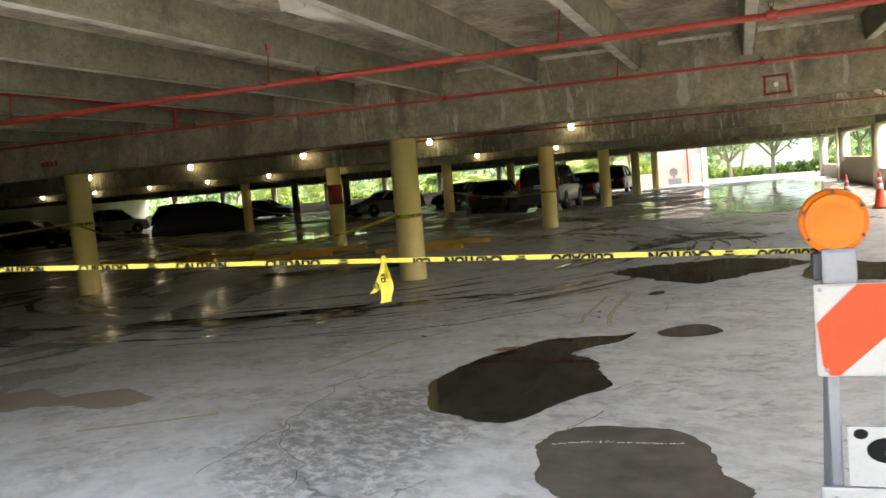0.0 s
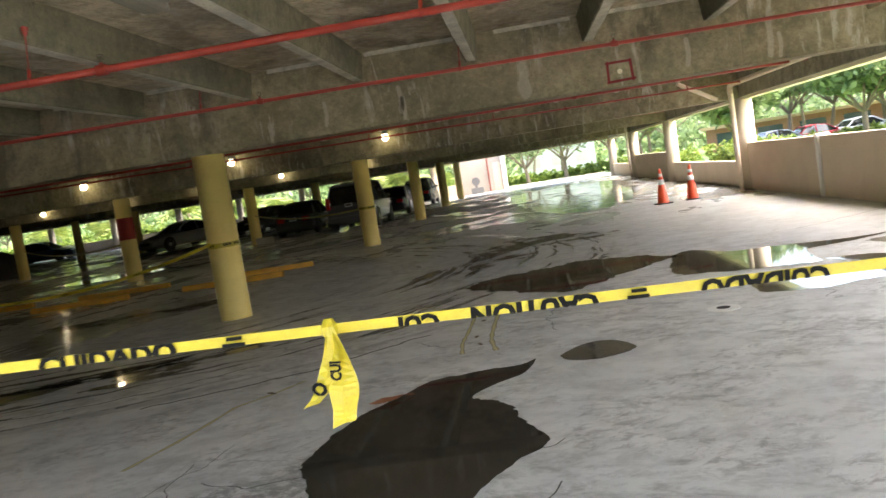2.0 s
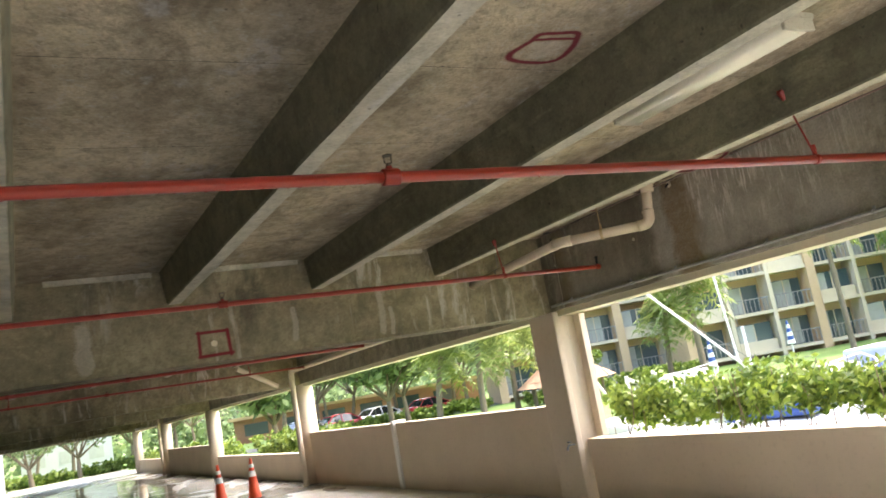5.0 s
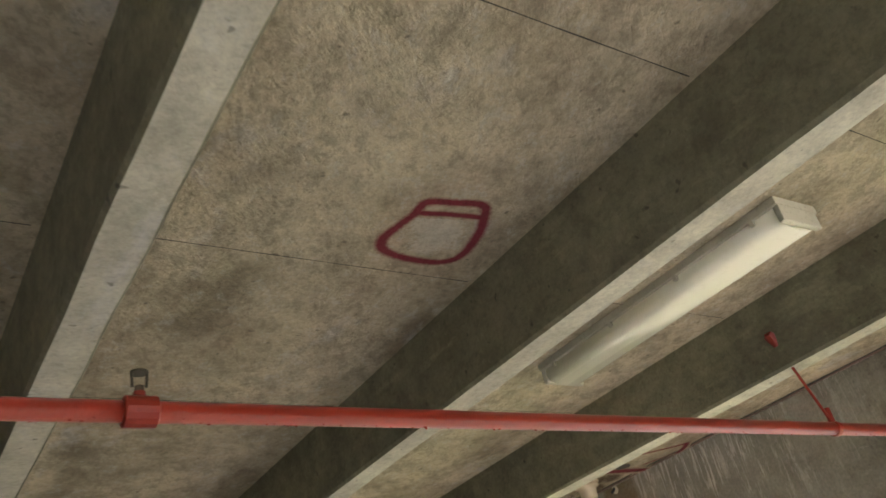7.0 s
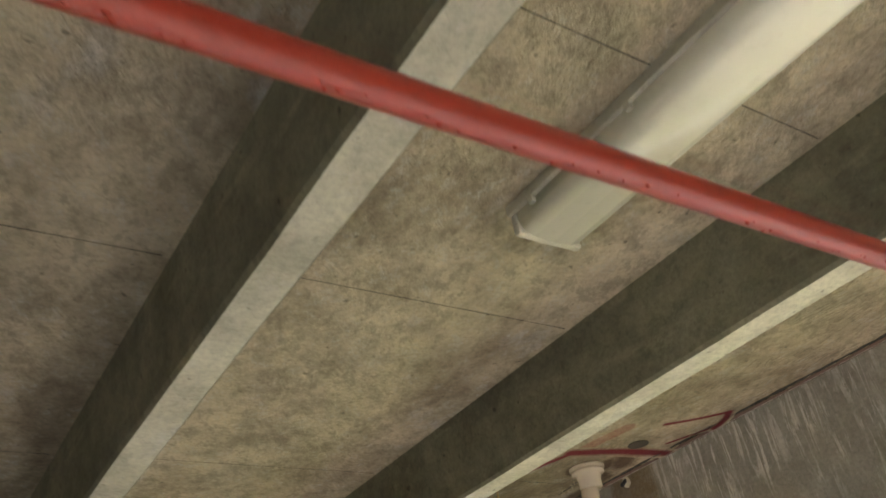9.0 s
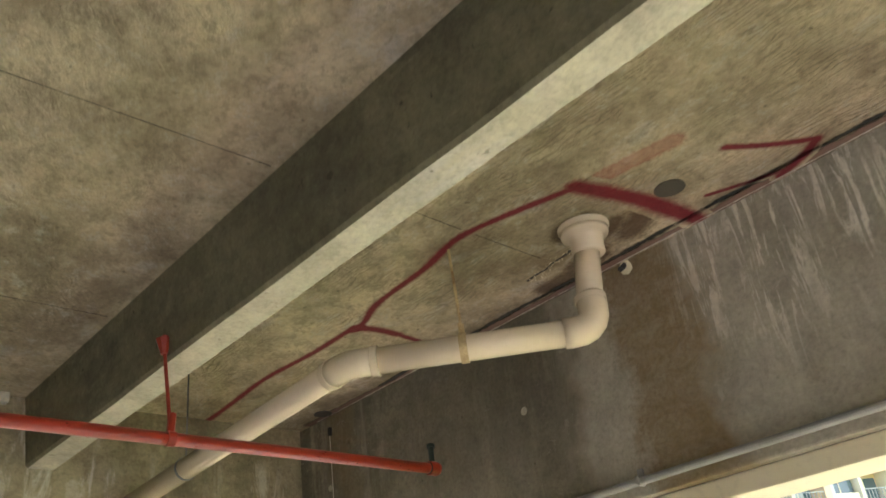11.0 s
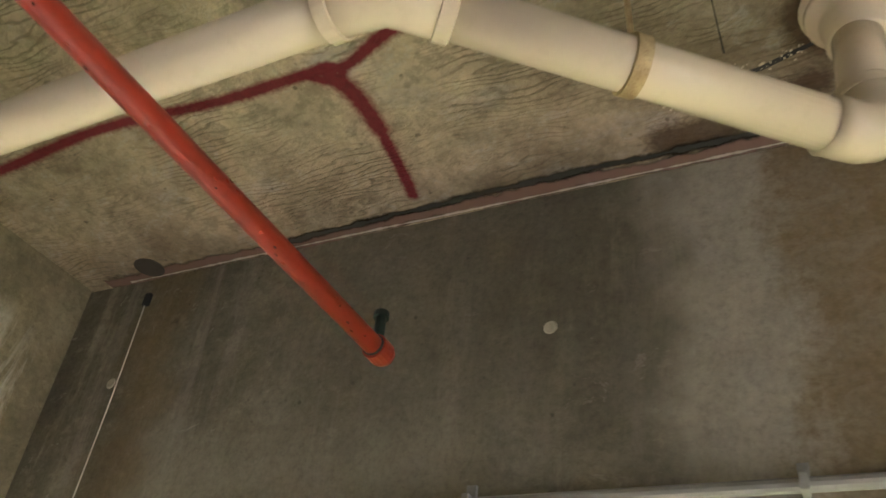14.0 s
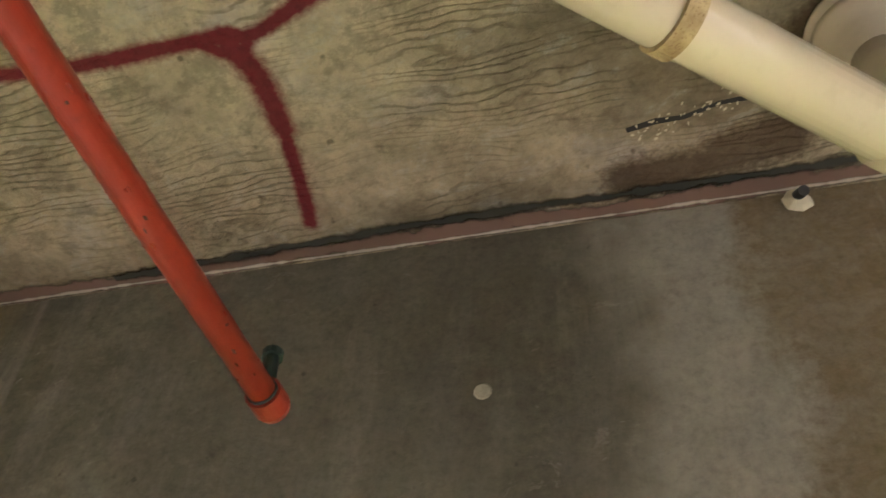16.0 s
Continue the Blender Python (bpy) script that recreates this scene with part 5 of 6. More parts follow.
def wheel_stop(x, y, length, turn=0.0):
    bm = bmesh.new()
    prof = [(-0.085, 0), (-0.08, 0.05), (-0.05, 0.11), (0.05, 0.11), (0.08, 0.05), (0.085, 0)]
    n = 6
    rings = [[bm.verts.new((-length / 2 + length * i / n, py * (0.93 if i in (0, n) else 1), pz)) for py, pz in prof] for i in range(n + 1)]
    for a, b in zip(rings, rings[1:]):
        for j in range(6):
            bm.faces.new((a[j], b[j], b[(j + 1) % 6], a[(j + 1) % 6]))
    bm.faces.new(rings[0])
    bm.faces.new(rings[-1][::-1])
    bmesh.ops.recalc_face_normals(bm, faces=bm.faces[:])
    w = thing("wheel_stop", "scuffed yellow-painted concrete wheel stop on the floor", "wheel stop", pose(x, y, 0, 0, 0, turn), "wheel stops")
    part("block", bm, STOP, w)
    for s in (-0.3, 0.3):
        part("anchor_pin", tube((s * length, 0, 0.108), (s * length, 0, 0.118), 0.018, 8), RUST, w)
    return w


for x in (-7.25, -10.75, -14.2, -17.6):
    wheel_stop(x, 18.75, 2.2, 3)
    wheel_stop(x + 0.25, 20.3, 2.2, 4)


def traffic_cone(x, y, turn):
    c = thing("traffic_cone", "orange traffic cone with white collars and black base", "traffic cone", pose(x, y, 0, 0, 0, turn), "traffic cones")
    part("base", box(-0.19, 0.19, -0.19, 0.19, 0, 0.035, bevel=0.012), BLACK, c, "black rubber base")
    r = lambda z: 0.145 - 0.118 * (z - 0.03) / 0.88
    part("body", lathe([(r(0.03) + 0.012, 0.03), (r(0.05), 0.05), (r(0.88), 0.88), (0.028, 0.905), (0.018, 0.905)], 28), CONEO, c, "orange rubber cone", True)
    part("collar", lathe([(r(0.50) + 0.003, 0.50), (r(0.63) + 0.003, 0.63)], 28), WHITEP, c, "white reflective collar", True)
    part("collar", lathe([(r(0.70) + 0.003, 0.70), (r(0.78) + 0.003, 0.78)], 28), WHITEP, c, "white reflective collar", True)
    return c


traffic_cone(2.60, 23.3, 12)
traffic_cone(3.36, 23.4, -8)


# ---- barricade and tape ----
def barricade():
    b = thing("barricade", "striped orange and white folding barricade", "barricade", pose(0.105, 0.2, -0.012))
    y = 2.93
    bd = part("board", box(0.205, 1.15, y, y + 0.02, 0.86, 1.17, bevel=0.012), BOARD, b, "white board with orange diagonal stripes")
    for k in range(3):
        x = 0.24 + 0.40 * k
        s = bmesh.new()
        lo, hi = max(0.21, x - 0.16), min(1.14, x + 0.19)
        vs = [s.verts.new((px, y - 0.003, pz)) for px, pz in ((lo if k else 0.212, 0.865 if k else 0.985), (min(1.14, x + 0.03), 0.865), (min(1.14, x + 0.31), 1.165), (min(1.14, x + 0.11), 1.165))]
        if not k:
            vs = [s.verts.new((px, y - 0.003, pz)) for px, pz in ((0.212, 1.04), (0.225, 0.90), (0.245, 0.866), (0.275, 0.866), (0.60, 1.165), (0.335, 1.165))]
            for w in s.verts[:4]:
                s.verts.remove(w)
        s.faces.new(vs)
        bmesh.ops.recalc_face_normals(s, faces=s.faces[:])
        part("stripe", s, ORANGE, bd, "orange reflective stripe")
    for x, z in ((0.225, 1.15), (0.235, 0.885), (1.12, 1.15), (1.12, 0.885)):
        part("bolt", tube((x, y - 0.008, z), (x, y, z), 0.007, 8), GALV, bd)
    for x in (0.255, 1.09):
        part("leg", box(x - 0.018, x + 0.018, y + 0.022, y + 0.058, 0.012, 1.20, bevel=0.004, m=Matrix.Translation((0, 0, 0))), GALV, b)
        part("rear_leg", tube((x, y + 0.06, 1.10), (x, y + 0.55, 0.026), 0.018, 4), GALV, b)
    low = part("lower_board", box(0.20, 1.15, y, y + 0.02, 0.24, 0.49, bevel=0.012), BOARD, b)
    part("bolt", tube((0.245, y - 0.008, 0.45), (0.245, y, 0.45), 0.008, 8), GALV, low)
    sg = part("placard", box(0.285, 0.95, y - 0.012, y - 0.002, 0.50, 0.70, bevel=0.004), BOARD, b, "white placard with black shapes")
    part("bar", lathe([(0.022, 0), (0.02, 0.003)], 14, pose(0.325, y - 0.012, 0.675, 90, 0, 0) @ Matrix.Diagonal((1, 0.8, 1, 1))), INK, sg)
    part("bar", lathe([(0.06, 0), (0.058, 0.003)], 18, pose(0.40, y - 0.012, 0.622, 90, 0, 0) @ Matrix.Diagonal((1, 0.7, 1, 1))), INK, sg)
    part("bar", lathe([(0.02, 0), (0.018, 0.003)], 12, pose(0.415, y - 0.0155, 0.615, 90, 0, 0)), WHITEP, sg)
    for k in range(3):
        part("bar", box(0.55 + 0.12 * k, 0.63 + 0.12 * k, y - 0.015, y - 0.011, 0.56, 0.64), INK, sg)
    return b


barricade()
wl = thing("warning_light", "round amber warning light on the barricade", "warning light", pose(0.381, 3.14, 1.16))
part("battery_case", box(-0.045, 0.06, -0.05, 0.05, 0.0, 0.115, bevel=0.014), GALV, wl, "grey battery case")
part("switch_cap", box(-0.07, -0.043, -0.035, 0.035, 0.01, 0.10, bevel=0.01), BLACK, wl)
mL = pose(0, -0.005, 0.20, 90, 0, 0)
part("housing", lathe([(0.098, -0.035), (0.104, -0.02), (0.104, 0.02), (0.098, 0.032)], 40, mL), AMBER, wl, "amber plastic rim", True)
part("lens", lathe([(0.090, 0.030), (0.088, 0.042), (0.083, 0.045), (0.078, 0.041), (0.055, 0.052), (0.03, 0.058), (0.008, 0.060)], 40, mL), AMBER, wl, "ribbed amber lens", True)
for a in (30, 90, 160, 215, 275, 330):
    part("screw", tube((0.094 * math.cos(radians(a)), -0.042, 0.20 + 0.094 * math.sin(radians(a))), (0.094 * math.cos(radians(a)), -0.034, 0.20 + 0.094 * math.sin(radians(a))), 0.006, 8), DARK, wl)


def tape_between(a, b, sag, width, words=(), twist=0.0, group="caution tapes", n=40, label="slack yellow caution tape between columns"):
    """A strip of tape hung between two points, with its lettering standing 1 mm proud."""
    a, b = Vector(a), Vector(b)
    tp = thing("caution_tape", label, "tape", group=group)
    bm = bmesh.new()
    flat = Vector((b.x - a.x, b.y - a.y, 0)).normalized()
    nrm = Vector((flat.y, -flat.x, 0))
    at = lambda t: a.lerp(b, t) - Vector((0, 0, sag * 4 * t * (1 - t)))
    rows = []
    for i in range(n + 1):
        t = i / n
        lean = twist * math.sin(t * 9.0) + 0.25 * twist * math.sin(t * 31.0)
        wv = Vector((0, 0, 1)) * math.cos(lean) + nrm * math.sin(lean)
        p = at(t)
        rows.append((bm.verts.new(p - wv * width / 2), bm.verts.new(p + wv * width / 2)))
    for (p, q), (r, s) in zip(rows, rows[1:]):
        bm.faces.new((p, r, s, q))
    part("strip", bm, TAPE, tp)
    for t, word, size, flip in words:
        p = at(t)
        d = (at(t + 0.004) - at(t - 0.004)).normalized()
        side = 1 if nrm.y < 0 else -1
        fwd = nrm * side
        ex = d * (1 if d.x > 0 else -1)
        ez = -ex.cross(fwd) if ex.cross(fwd).z < 0 else ex.cross(fwd)
        if flip:
            ex, ez = -ex, -ez
        lean = twist * math.sin(t * 9.0) + 0.25 * twist * math.sin(t * 31.0)
        m = Matrix(((ex.x, ez.x, fwd.x, p.x), (ex.y, ez.y, fwd.y, p.y), (ex.z, ez.z, fwd.z, p.z), (0, 0, 0, 1)))
        m = Matrix.Translation(fwd * 0.004) @ m
        if word == "|":
            part("bar", box(-size, size, -0.009, -0.003, 0, 0.001, m=m), INK, tp)
            part("bar", box(-size * 0.6, size * 0.8, 0.001, 0.007, 0, 0.001, m=m), INK, tp)
        else:
            letters(word, size, INK, m, tp, stretch=(2.0, 1.9), shift=0.006 if flip else -0.006, half=width * 0.47)
    return tp


A, B = (-12.05, 1.29, 1.84), (0.36, 3.17, 1.262)
place = lambda x: (x - A[0]) / (B[0] - A[0])
words = [(place(-2.23 - 0.36 * k), ("CUIDADO", "CAUTION")[k % 2], 0.023, False) for k in range(9)]
words += [(place(-1.825), "CAUTION", 0.023, False), (place(-1.464), "CUIDADO", 0.023, False), (place(-0.98), "CUI", 0.02, True)]
words += [(place(-0.795), "CAUTION", 0.023, True), (place(-0.42), "CUIDADO", 0.023, True), (place(-0.098), "CAUTION", 0.023, True), (place(0.243), "CUIDADO", 0.021, True)]
words += [(place(x), "|", 0.018, False) for x in (-2.03, -1.27, -0.628, 0.058)]
knot_t = place(-1.12)
tape_between(A, B, 0.005, 0.019, words, 0.3, n=120, label="yellow caution tape stretched to the barricade")
kn = Vector(A).lerp(Vector(B), knot_t) - Vector((0, 0, 0.005 * 4 * knot_t * (1 - knot_t)))
tail = thing("tape_tail", "knotted yellow caution tape ends hanging from the tape", "tape", Matrix.Translation(kn))


def streamer(pts, w, name="tail_strip"):
    pts = smooth_path(pts, 5)
    bm = bmesh.new()
    rows = []
    for i, p in enumerate(pts):
        f = i / (len(pts) - 1)
        a = 0.05 + 0.55 * f
        s = Vector((math.cos(a), math.sin(a) * 0.7, 0.1)) * w * (0.25 + 0.85 * math.sin(min(1.0, f * 1.25) * 2.2)) * 0.5
        rows.append((bm.verts.new(p - s), bm.verts.new(p + Vector((0, 0.012 * math.sin(f * 7), 0))), bm.verts.new(p + s)))
    for r, q in zip(rows, rows[1:]):
        for j in (0, 1):
            bm.faces.new((r[j], r[j + 1], q[j + 1], q[j]))
    return part(name, bm, TAPE, tail)


streamer([(0, -0.01, 0), (0.0, -0.02, -0.04), (-0.02, -0.025, -0.09), (-0.045, -0.02, -0.115)], 0.03)
streamer([(0.005, -0.012, 0), (0.01, -0.02, -0.06), (0.012, -0.02, -0.105), (0.004, -0.022, -0.15)], 0.045)
part("knot", lathe([(0.006, -0.02), (0.013, -0.008), (0.014, 0.006), (0.007, 0.018)], 8), TAPE, tail)
for word, size, x, z, turn in (("O", 0.026, -0.021, -0.086, 65), ("CUI", 0.019, 0.009, -0.060, 86)):
    letters(word, size, INK, pose(x, -0.036, z, 90, 0, 0) @ pose(0, 0, 0, 0, 0, turn), tail, stretch=(1.0, 1.25))

dashes = [(0.06 + 0.055 * k, "|", 0.06, False) for k in range(16)]
tape_between((-12.1, 13.0, 1.40), (-5.3, 13.0, 1.12), 0.55, 0.045, dashes, twist=0.3)
tape_between((-22.4, 13.1, 1.15), (-12.2, 13.0, 1.42), 0.12, 0.045, dashes, twist=0.3)
tape_between((-12.05, 35.1, 1.2), (-5.3, 24.1, 1.06), 0.2, 0.05, dashes, twist=0.4)
tape_between((-22.4, 35.2, 1.2), (-12.25, 24.1, 1.1), 0.25, 0.05, dashes, twist=0.4)
for x, y, z in ((-5.2, 13.23, 1.09), (-12.15, 13.23, 1.40), (-5.2, 24.23, 1.06)):
    w = thing("tape_wrap", "band of caution tape wound round the yellow column", "tape", pose(x, y, z), "tape wraps")
    part("band", lathe([(0.229, -0.036), (0.231, -0.03), (0.231, 0.03), (0.229, 0.036)], 40, pose(0, 0, 0, 2, 1, 0)), TAPE, w, smooth=False)
    for k in range(5):
        for a0 in (230, 292, 330):
            a = radians(a0 + k * 6)
            part("bar", box(-0.0075, 0.0075, -0.001, 0.001, -0.018, 0.018, m=pose(0.2325 * math.cos(a), 0.2325 * math.sin(a), 0, 0, 0, math.degrees(a) + 90)), INK, w)
rb = thing("red_band", "dull red painted band on the yellow column", "band", pose(-12.15, 24.23, 0))
part("band", lathe([(0.229, 1.2), (0.229, 1.82)], 40), paint("red_band_paint", (0.40, 0.03, 0.03), 0.6, 0.3), rb)
rt = thing("wheel_chock", "pale broken concrete block by the column", "block", pose(-11.6, 34.6, 0, 0, 0, 12))
part("block", box(-0.35, 0.35, -0.15, 0.15, 0, 0.28, bevel=0.03), SILT, rt)

# ---- cars ----
def loft(sections):
    """A skin over closed sections of equal point count."""
    bm = bmesh.new()
    rings = [[bm.verts.new(p) for p in s] for s in sections]
    n = len(rings[0])
    for a, b in zip(rings, rings[1:]):
        for j in range(n):
            bm.faces.new((a[j], b[j], b[(j + 1) % n], a[(j + 1) % n]))
    bm.faces.new(rings[0])
    bm.faces.new(rings[-1][::-1])
    bmesh.ops.recalc_face_normals(bm, faces=bm.faces[:])
    return bm


def car(kind, colour, m, label, rough=0.25):
    """A parked car. Its front points along +x; the origin lies on the ground under its middle."""
    suv = kind == "suv"
    L, W, H = {"sedan": (4.85, 1.84, 1.44), "coupe": (4.75, 1.90, 1.38), "suv": (5.15, 2.02, 1.92), "wagon": (4.6, 1.85, 1.70)}[kind]
    tall = kind in ("suv", "wagon")
    body = paint("car_paint", colour, rough, 0.06, None, 0.8, 0.0, 0.01)
    c = thing("car", label, "car", m, "parked cars")
    h = L / 2
    belt = 1.12 if suv else 1.02 if kind == "wagon" else 0.92
    hood = belt - (0.02 if tall else 0.10)
    boot = belt if tall else belt + 0.04
    gc = 0.26 if suv else 0.18
    rw = 0.39 if suv else 0.33
    stations = ((-h, boot - 0.16, 0.80), (-h + 0.07, boot - 0.04, 0.92), (-h + 0.5, boot, 0.985), (-0.3, belt, 1.0), (h * 0.42, belt - 0.02, 1.0), (h - 0.75, hood - 0.03, 0.97), (h - 0.22, hood - 0.13, 0.89), (h - 0.03, hood - 0.30, 0.76), (h, hood - 0.42, 0.70))
    secs = []
    for x, top, wf in stations:
        w = W / 2 * wf
        lo = gc + (0.10 if abs(x) > h - 0.2 else 0.0)
        pts = [(-w * 0.86, lo), (-w * 0.99, lo + 0.12), (-w, (lo + top) / 2), (-w * 0.965, top - 0.07), (-w * 0.86, top), (0, top + 0.035), (w * 0.86, top), (w * 0.965, top - 0.07), (w, (lo + top) / 2), (w * 0.99, lo + 0.12), (w * 0.86, lo)]
        secs.append([(x, y, z) for y, z in pts])
    bd = part("body", loft(secs), body, c, smooth=False)
    xr0, xr1, xf0, xf1 = {"sedan": (-h + 0.55, -h + 1.25, 0.35, 1.15), "coupe": (-h + 0.4, -h + 1.45, 0.15, 1.0), "suv": (-h + 0.08, -h + 0.38, 0.75, 1.35), "wagon": (-h + 0.1, -h + 0.6, 0.55, 1.3)}[kind]
    cab, roof = [], []
    for x, z, wf in ((xr0, belt - 0.02, 0.86), (xr1, H - 0.05, 0.70), ((xr1 + xf0) / 2, H, 0.72), (xf0, H - 0.05, 0.70), (xf1, belt - 0.03, 0.86)):
        w, lo = W / 2 * wf, belt - 0.04
        wl = W / 2 * 0.92
        cab.append([(x, -wl, lo), (x, -w, z), (x, -w * 0.8, z + 0.02), (x, 0, z + 0.03), (x, w * 0.8, z + 0.02), (x, w, z), (x, wl, lo)])
    gh = part("glasshouse", loft(cab), CARGLASS, c, "dark tinted car windows")
    for (x0, z0), (x1, z1), w in (((xr1 - 0.03, H - 0.05), (xf0 + 0.03, H - 0.05), 0.705),):
        rs = []
        for x, z in ((x0 - 0.06, z0 - 0.02), (x0 + 0.1, z0 + 0.02), ((x0 + x1) / 2, H + 0.012), (x1 - 0.1, z1 + 0.02), (x1 + 0.06, z1 - 0.03)):
            ww = W / 2 * w
            rs.append([(x, -ww * 1.03, z - 0.06), (x, -ww, z + 0.0), (x, -ww * 0.8, z + 0.035), (x, 0, z + 0.05), (x, ww * 0.8, z + 0.035), (x, ww, z + 0.0), (x, ww * 1.03, z - 0.06)])
        part("roof", loft(rs), body, c)
    for s in (-1, 1):
        wb, wt = W / 2 * 0.925, W / 2 * 0.712
        for xb, xt in ((xr0 + 0.05, xr1 + 0.02), (xf1 - 0.05, xf0 - 0.02), ((xr1 + xf0) / 2 - 0.1, (xr1 + xf0) / 2 - 0.1)) + (((xr0 + 1.2, xr1 + 0.95),) if tall else ()):
            part("pillar", tube((xb, s * wb, belt - 0.03), (xt, s * wt, H - 0.05), 0.045, 6), body, c)
        for xw in (-h + 0.98, h - 0.92):
            wy = s * (W / 2 - 0.11)
            arch = lathe([(rw + 0.05, -0.02), (rw + 0.055, 0.0), (rw + 0.02, 0.006)], 20, pose(xw, s * (W / 2 - 0.012), rw, -90 * s, 0, 0))
            part("wheel_arch", arch, BLACK, c)
            wh = part("wheel", lathe([(rw * 0.66, -0.10), (rw * 0.97, -0.10), (rw, -0.06), (rw, 0.07), (rw * 0.96, 0.11), (rw * 0.68, 0.115)], 24, pose(xw, wy, rw, -90 * s, 0, 0)), TYRE, c)
            part("rim", lathe([(rw * 0.67, 0.10), (rw * 0.67, 0.118), (rw * 0.6, 0.105), (rw * 0.2, 0.12), (rw * 0.1, 0.13)], 20, pose(xw, wy, rw, -90 * s, 0, 0)), RIM, wh, "alloy rim")
            for k in range(5):
                a = radians(72 * k)
                part("spoke_gap", box(-0.045, 0.045, -0.05, 0.05, 0, 0.004, m=pose(xw, wy, rw, -90 * s, 0, 0) @ pose(rw * 0.42 * math.cos(a), rw * 0.42 * math.sin(a), 0.121, 0, 0, 72 * k)), BLACK, wh)
        hz = hood - 0.22
        part("headlamp", box(h - 0.20, h - 0.045, s * W * 0.25 - 0.14, s * W * 0.25 + 0.14, hz - 0.05, hz + 0.06, bevel=0.02), HEAD, c, "clear headlamp")
        if suv:
            part("tail_lamp", box(-h - 0.015, -h + 0.12, s * (W / 2 - 0.17) - 0.07, s * (W / 2 - 0.17) + 0.09, 0.95, 1.42, bevel=0.02), TAIL, c, "tall red tail lamp")
        else:
            part("tail_lamp", box(-h - 0.012, -h + 0.15, s * W * 0.30 - 0.17, s * W * 0.30 + 0.14, boot - 0.30, boot - 0.12, bevel=0.02), TAIL, c, "red tail lamp")
        part("mirror", box(xf1 - 0.28, xf1 - 0.14, s * (W / 2 + 0.02) - 0.08, s * (W / 2 + 0.02) + 0.08, belt + 0.0, belt + 0.13, bevel=0.03), body, c)
        for xd in (xr1 + 0.25, (xr1 + xf0) / 2 + 0.05):
            part("door_handle", box(xd, xd + 0.16, s * (W / 2 + 0.0) - 0.015, s * (W / 2 + 0.0) + 0.015, belt - 0.17, belt - 0.14, bevel=0.006), body, c)
    part("grille", box(h - 0.10, h + 0.012, -0.42, 0.42, gc + 0.22, hood - 0.27, bevel=0.02), BLACK, c)
    part("front_bumper", box(h - 0.25, h + 0.04, -W * 0.38, W * 0.38, gc + 0.06, gc + 0.2, bevel=0.04), body, c)
    part("rear_bumper", box(-h - 0.07, -h + 0.2, -W * 0.44, W * 0.44, gc + 0.12, gc + 0.36, bevel=0.05), body, c)
    pz = 0.98 if suv else boot - 0.28
    part("number_plate", box(-h - 0.02, -h + 0.02, -0.16, 0.16, pz, pz + 0.15, bevel=0.004), PLATE, c)
    part("bar", box(-h - 0.024, -h - 0.019, -0.11, 0.11, pz + 0.05, pz + 0.10), INK, c)
    if suv:
        for s in (-1, 1):
            part("roof_rail", sweep([(-h + 0.7, s * 0.62, H + 0.0), (-h + 0.8, s * 0.62, H + 0.07), (0.5, s * 0.62, H + 0.08), (0.65, s * 0.62, H + 0.0)], 0.02, 8), BLACK, c)
    return c


def ground_pose(x, y, heading):
    return pose(x, y, 0.0, 0, 0, heading)


car("suv", (0.10, 0.105, 0.11), ground_pose(-7.95, 37.2, 90), "dark grey SUV parked on the garage floor")
car("sedan", (0.06, 0.063, 0.067), ground_pose(-11.15, 39.6, 92), "grey sedan parked beside the large SUV")
car("sedan", (0.03, 0.03, 0.035), ground_pose(-7.75, 45.6, 90), "black sedan parked beyond the SUV")
car("wagon", (0.025, 0.025, 0.03), ground_pose(-7.6, 55.8, 90), "black crossover parked near the end wall")
car("coupe", (0.40, 0.41, 0.42), ground_pose(-20.0, 46.0, -122), "silver-white coupe parked facing the lane")
car("sedan", (0.03, 0.03, 0.035), ground_pose(-17.5, 53.5, -115), "black sedan parked behind the silver coupe")
car("sedan", (0.09, 0.12, 0.2), ground_pose(-36.0, 58.5, 8), "dark blue sedan parked by the far parapet")
car("wagon", (0.60, 0.60, 0.58), ground_pose(-40.0, 45.5, 60), "white crossover parked among dark cars")
car("wagon", (0.02, 0.02, 0.022), ground_pose(-38.5, 51.5, 30), "black crossover parked behind the covered car")
car("sedan", (0.015, 0.015, 0.018), ground_pose(-34.0, 33.0, 15), "black sedan parked in deep shade")
car("sedan", (0.015, 0.015, 0.018), ground_pose(-40.5, 39.0, 15), "black sedan parked in deep shade")

cov = thing("covered_car", "car under a grey fabric cover", "covered car", pose(-27.3, 38.0, 0, 0, 0, 12))
secs = []
for i in range(21):
    t = i / 20
    x = -2.6 + 5.2 * t
    top = 0.75 + 0.95 * max(0.0, math.sin(math.pi * min(1, max(0, (t - 0.02) / 0.96)))) ** 0.55
    w = 0.98 * (0.72 + 0.28 * math.sin(math.pi * t) ** 0.4)
    ring = []
    for k in range(17):
        a = math.pi * k / 16
        ripple = 0.02 * math.sin(7 * a + 5 * t) + 0.03 * noise.noise(Vector((x * 2, a * 2, 3)))
        ring.append((x, -math.cos(a) * w * (1.05 - 0.3 * math.sin(a) ** 3) * (1 + ripple), 0.04 + (top - 0.04) * math.sin(a) ** 0.6 * (1 + ripple)))
    secs.append(ring)
part("cover", loft(secs), COVER, cov, smooth=True)
for s in (-1, 1):
    for xw in (-1.55, 1.6):
        part("wheel", lathe([(0.2, -0.1), (0.32, -0.1), (0.33, 0.0), (0.32, 0.1), (0.2, 0.1)], 18, pose(xw, s * 0.78, 0.33, 90, 0, 0)), TYRE, cov)

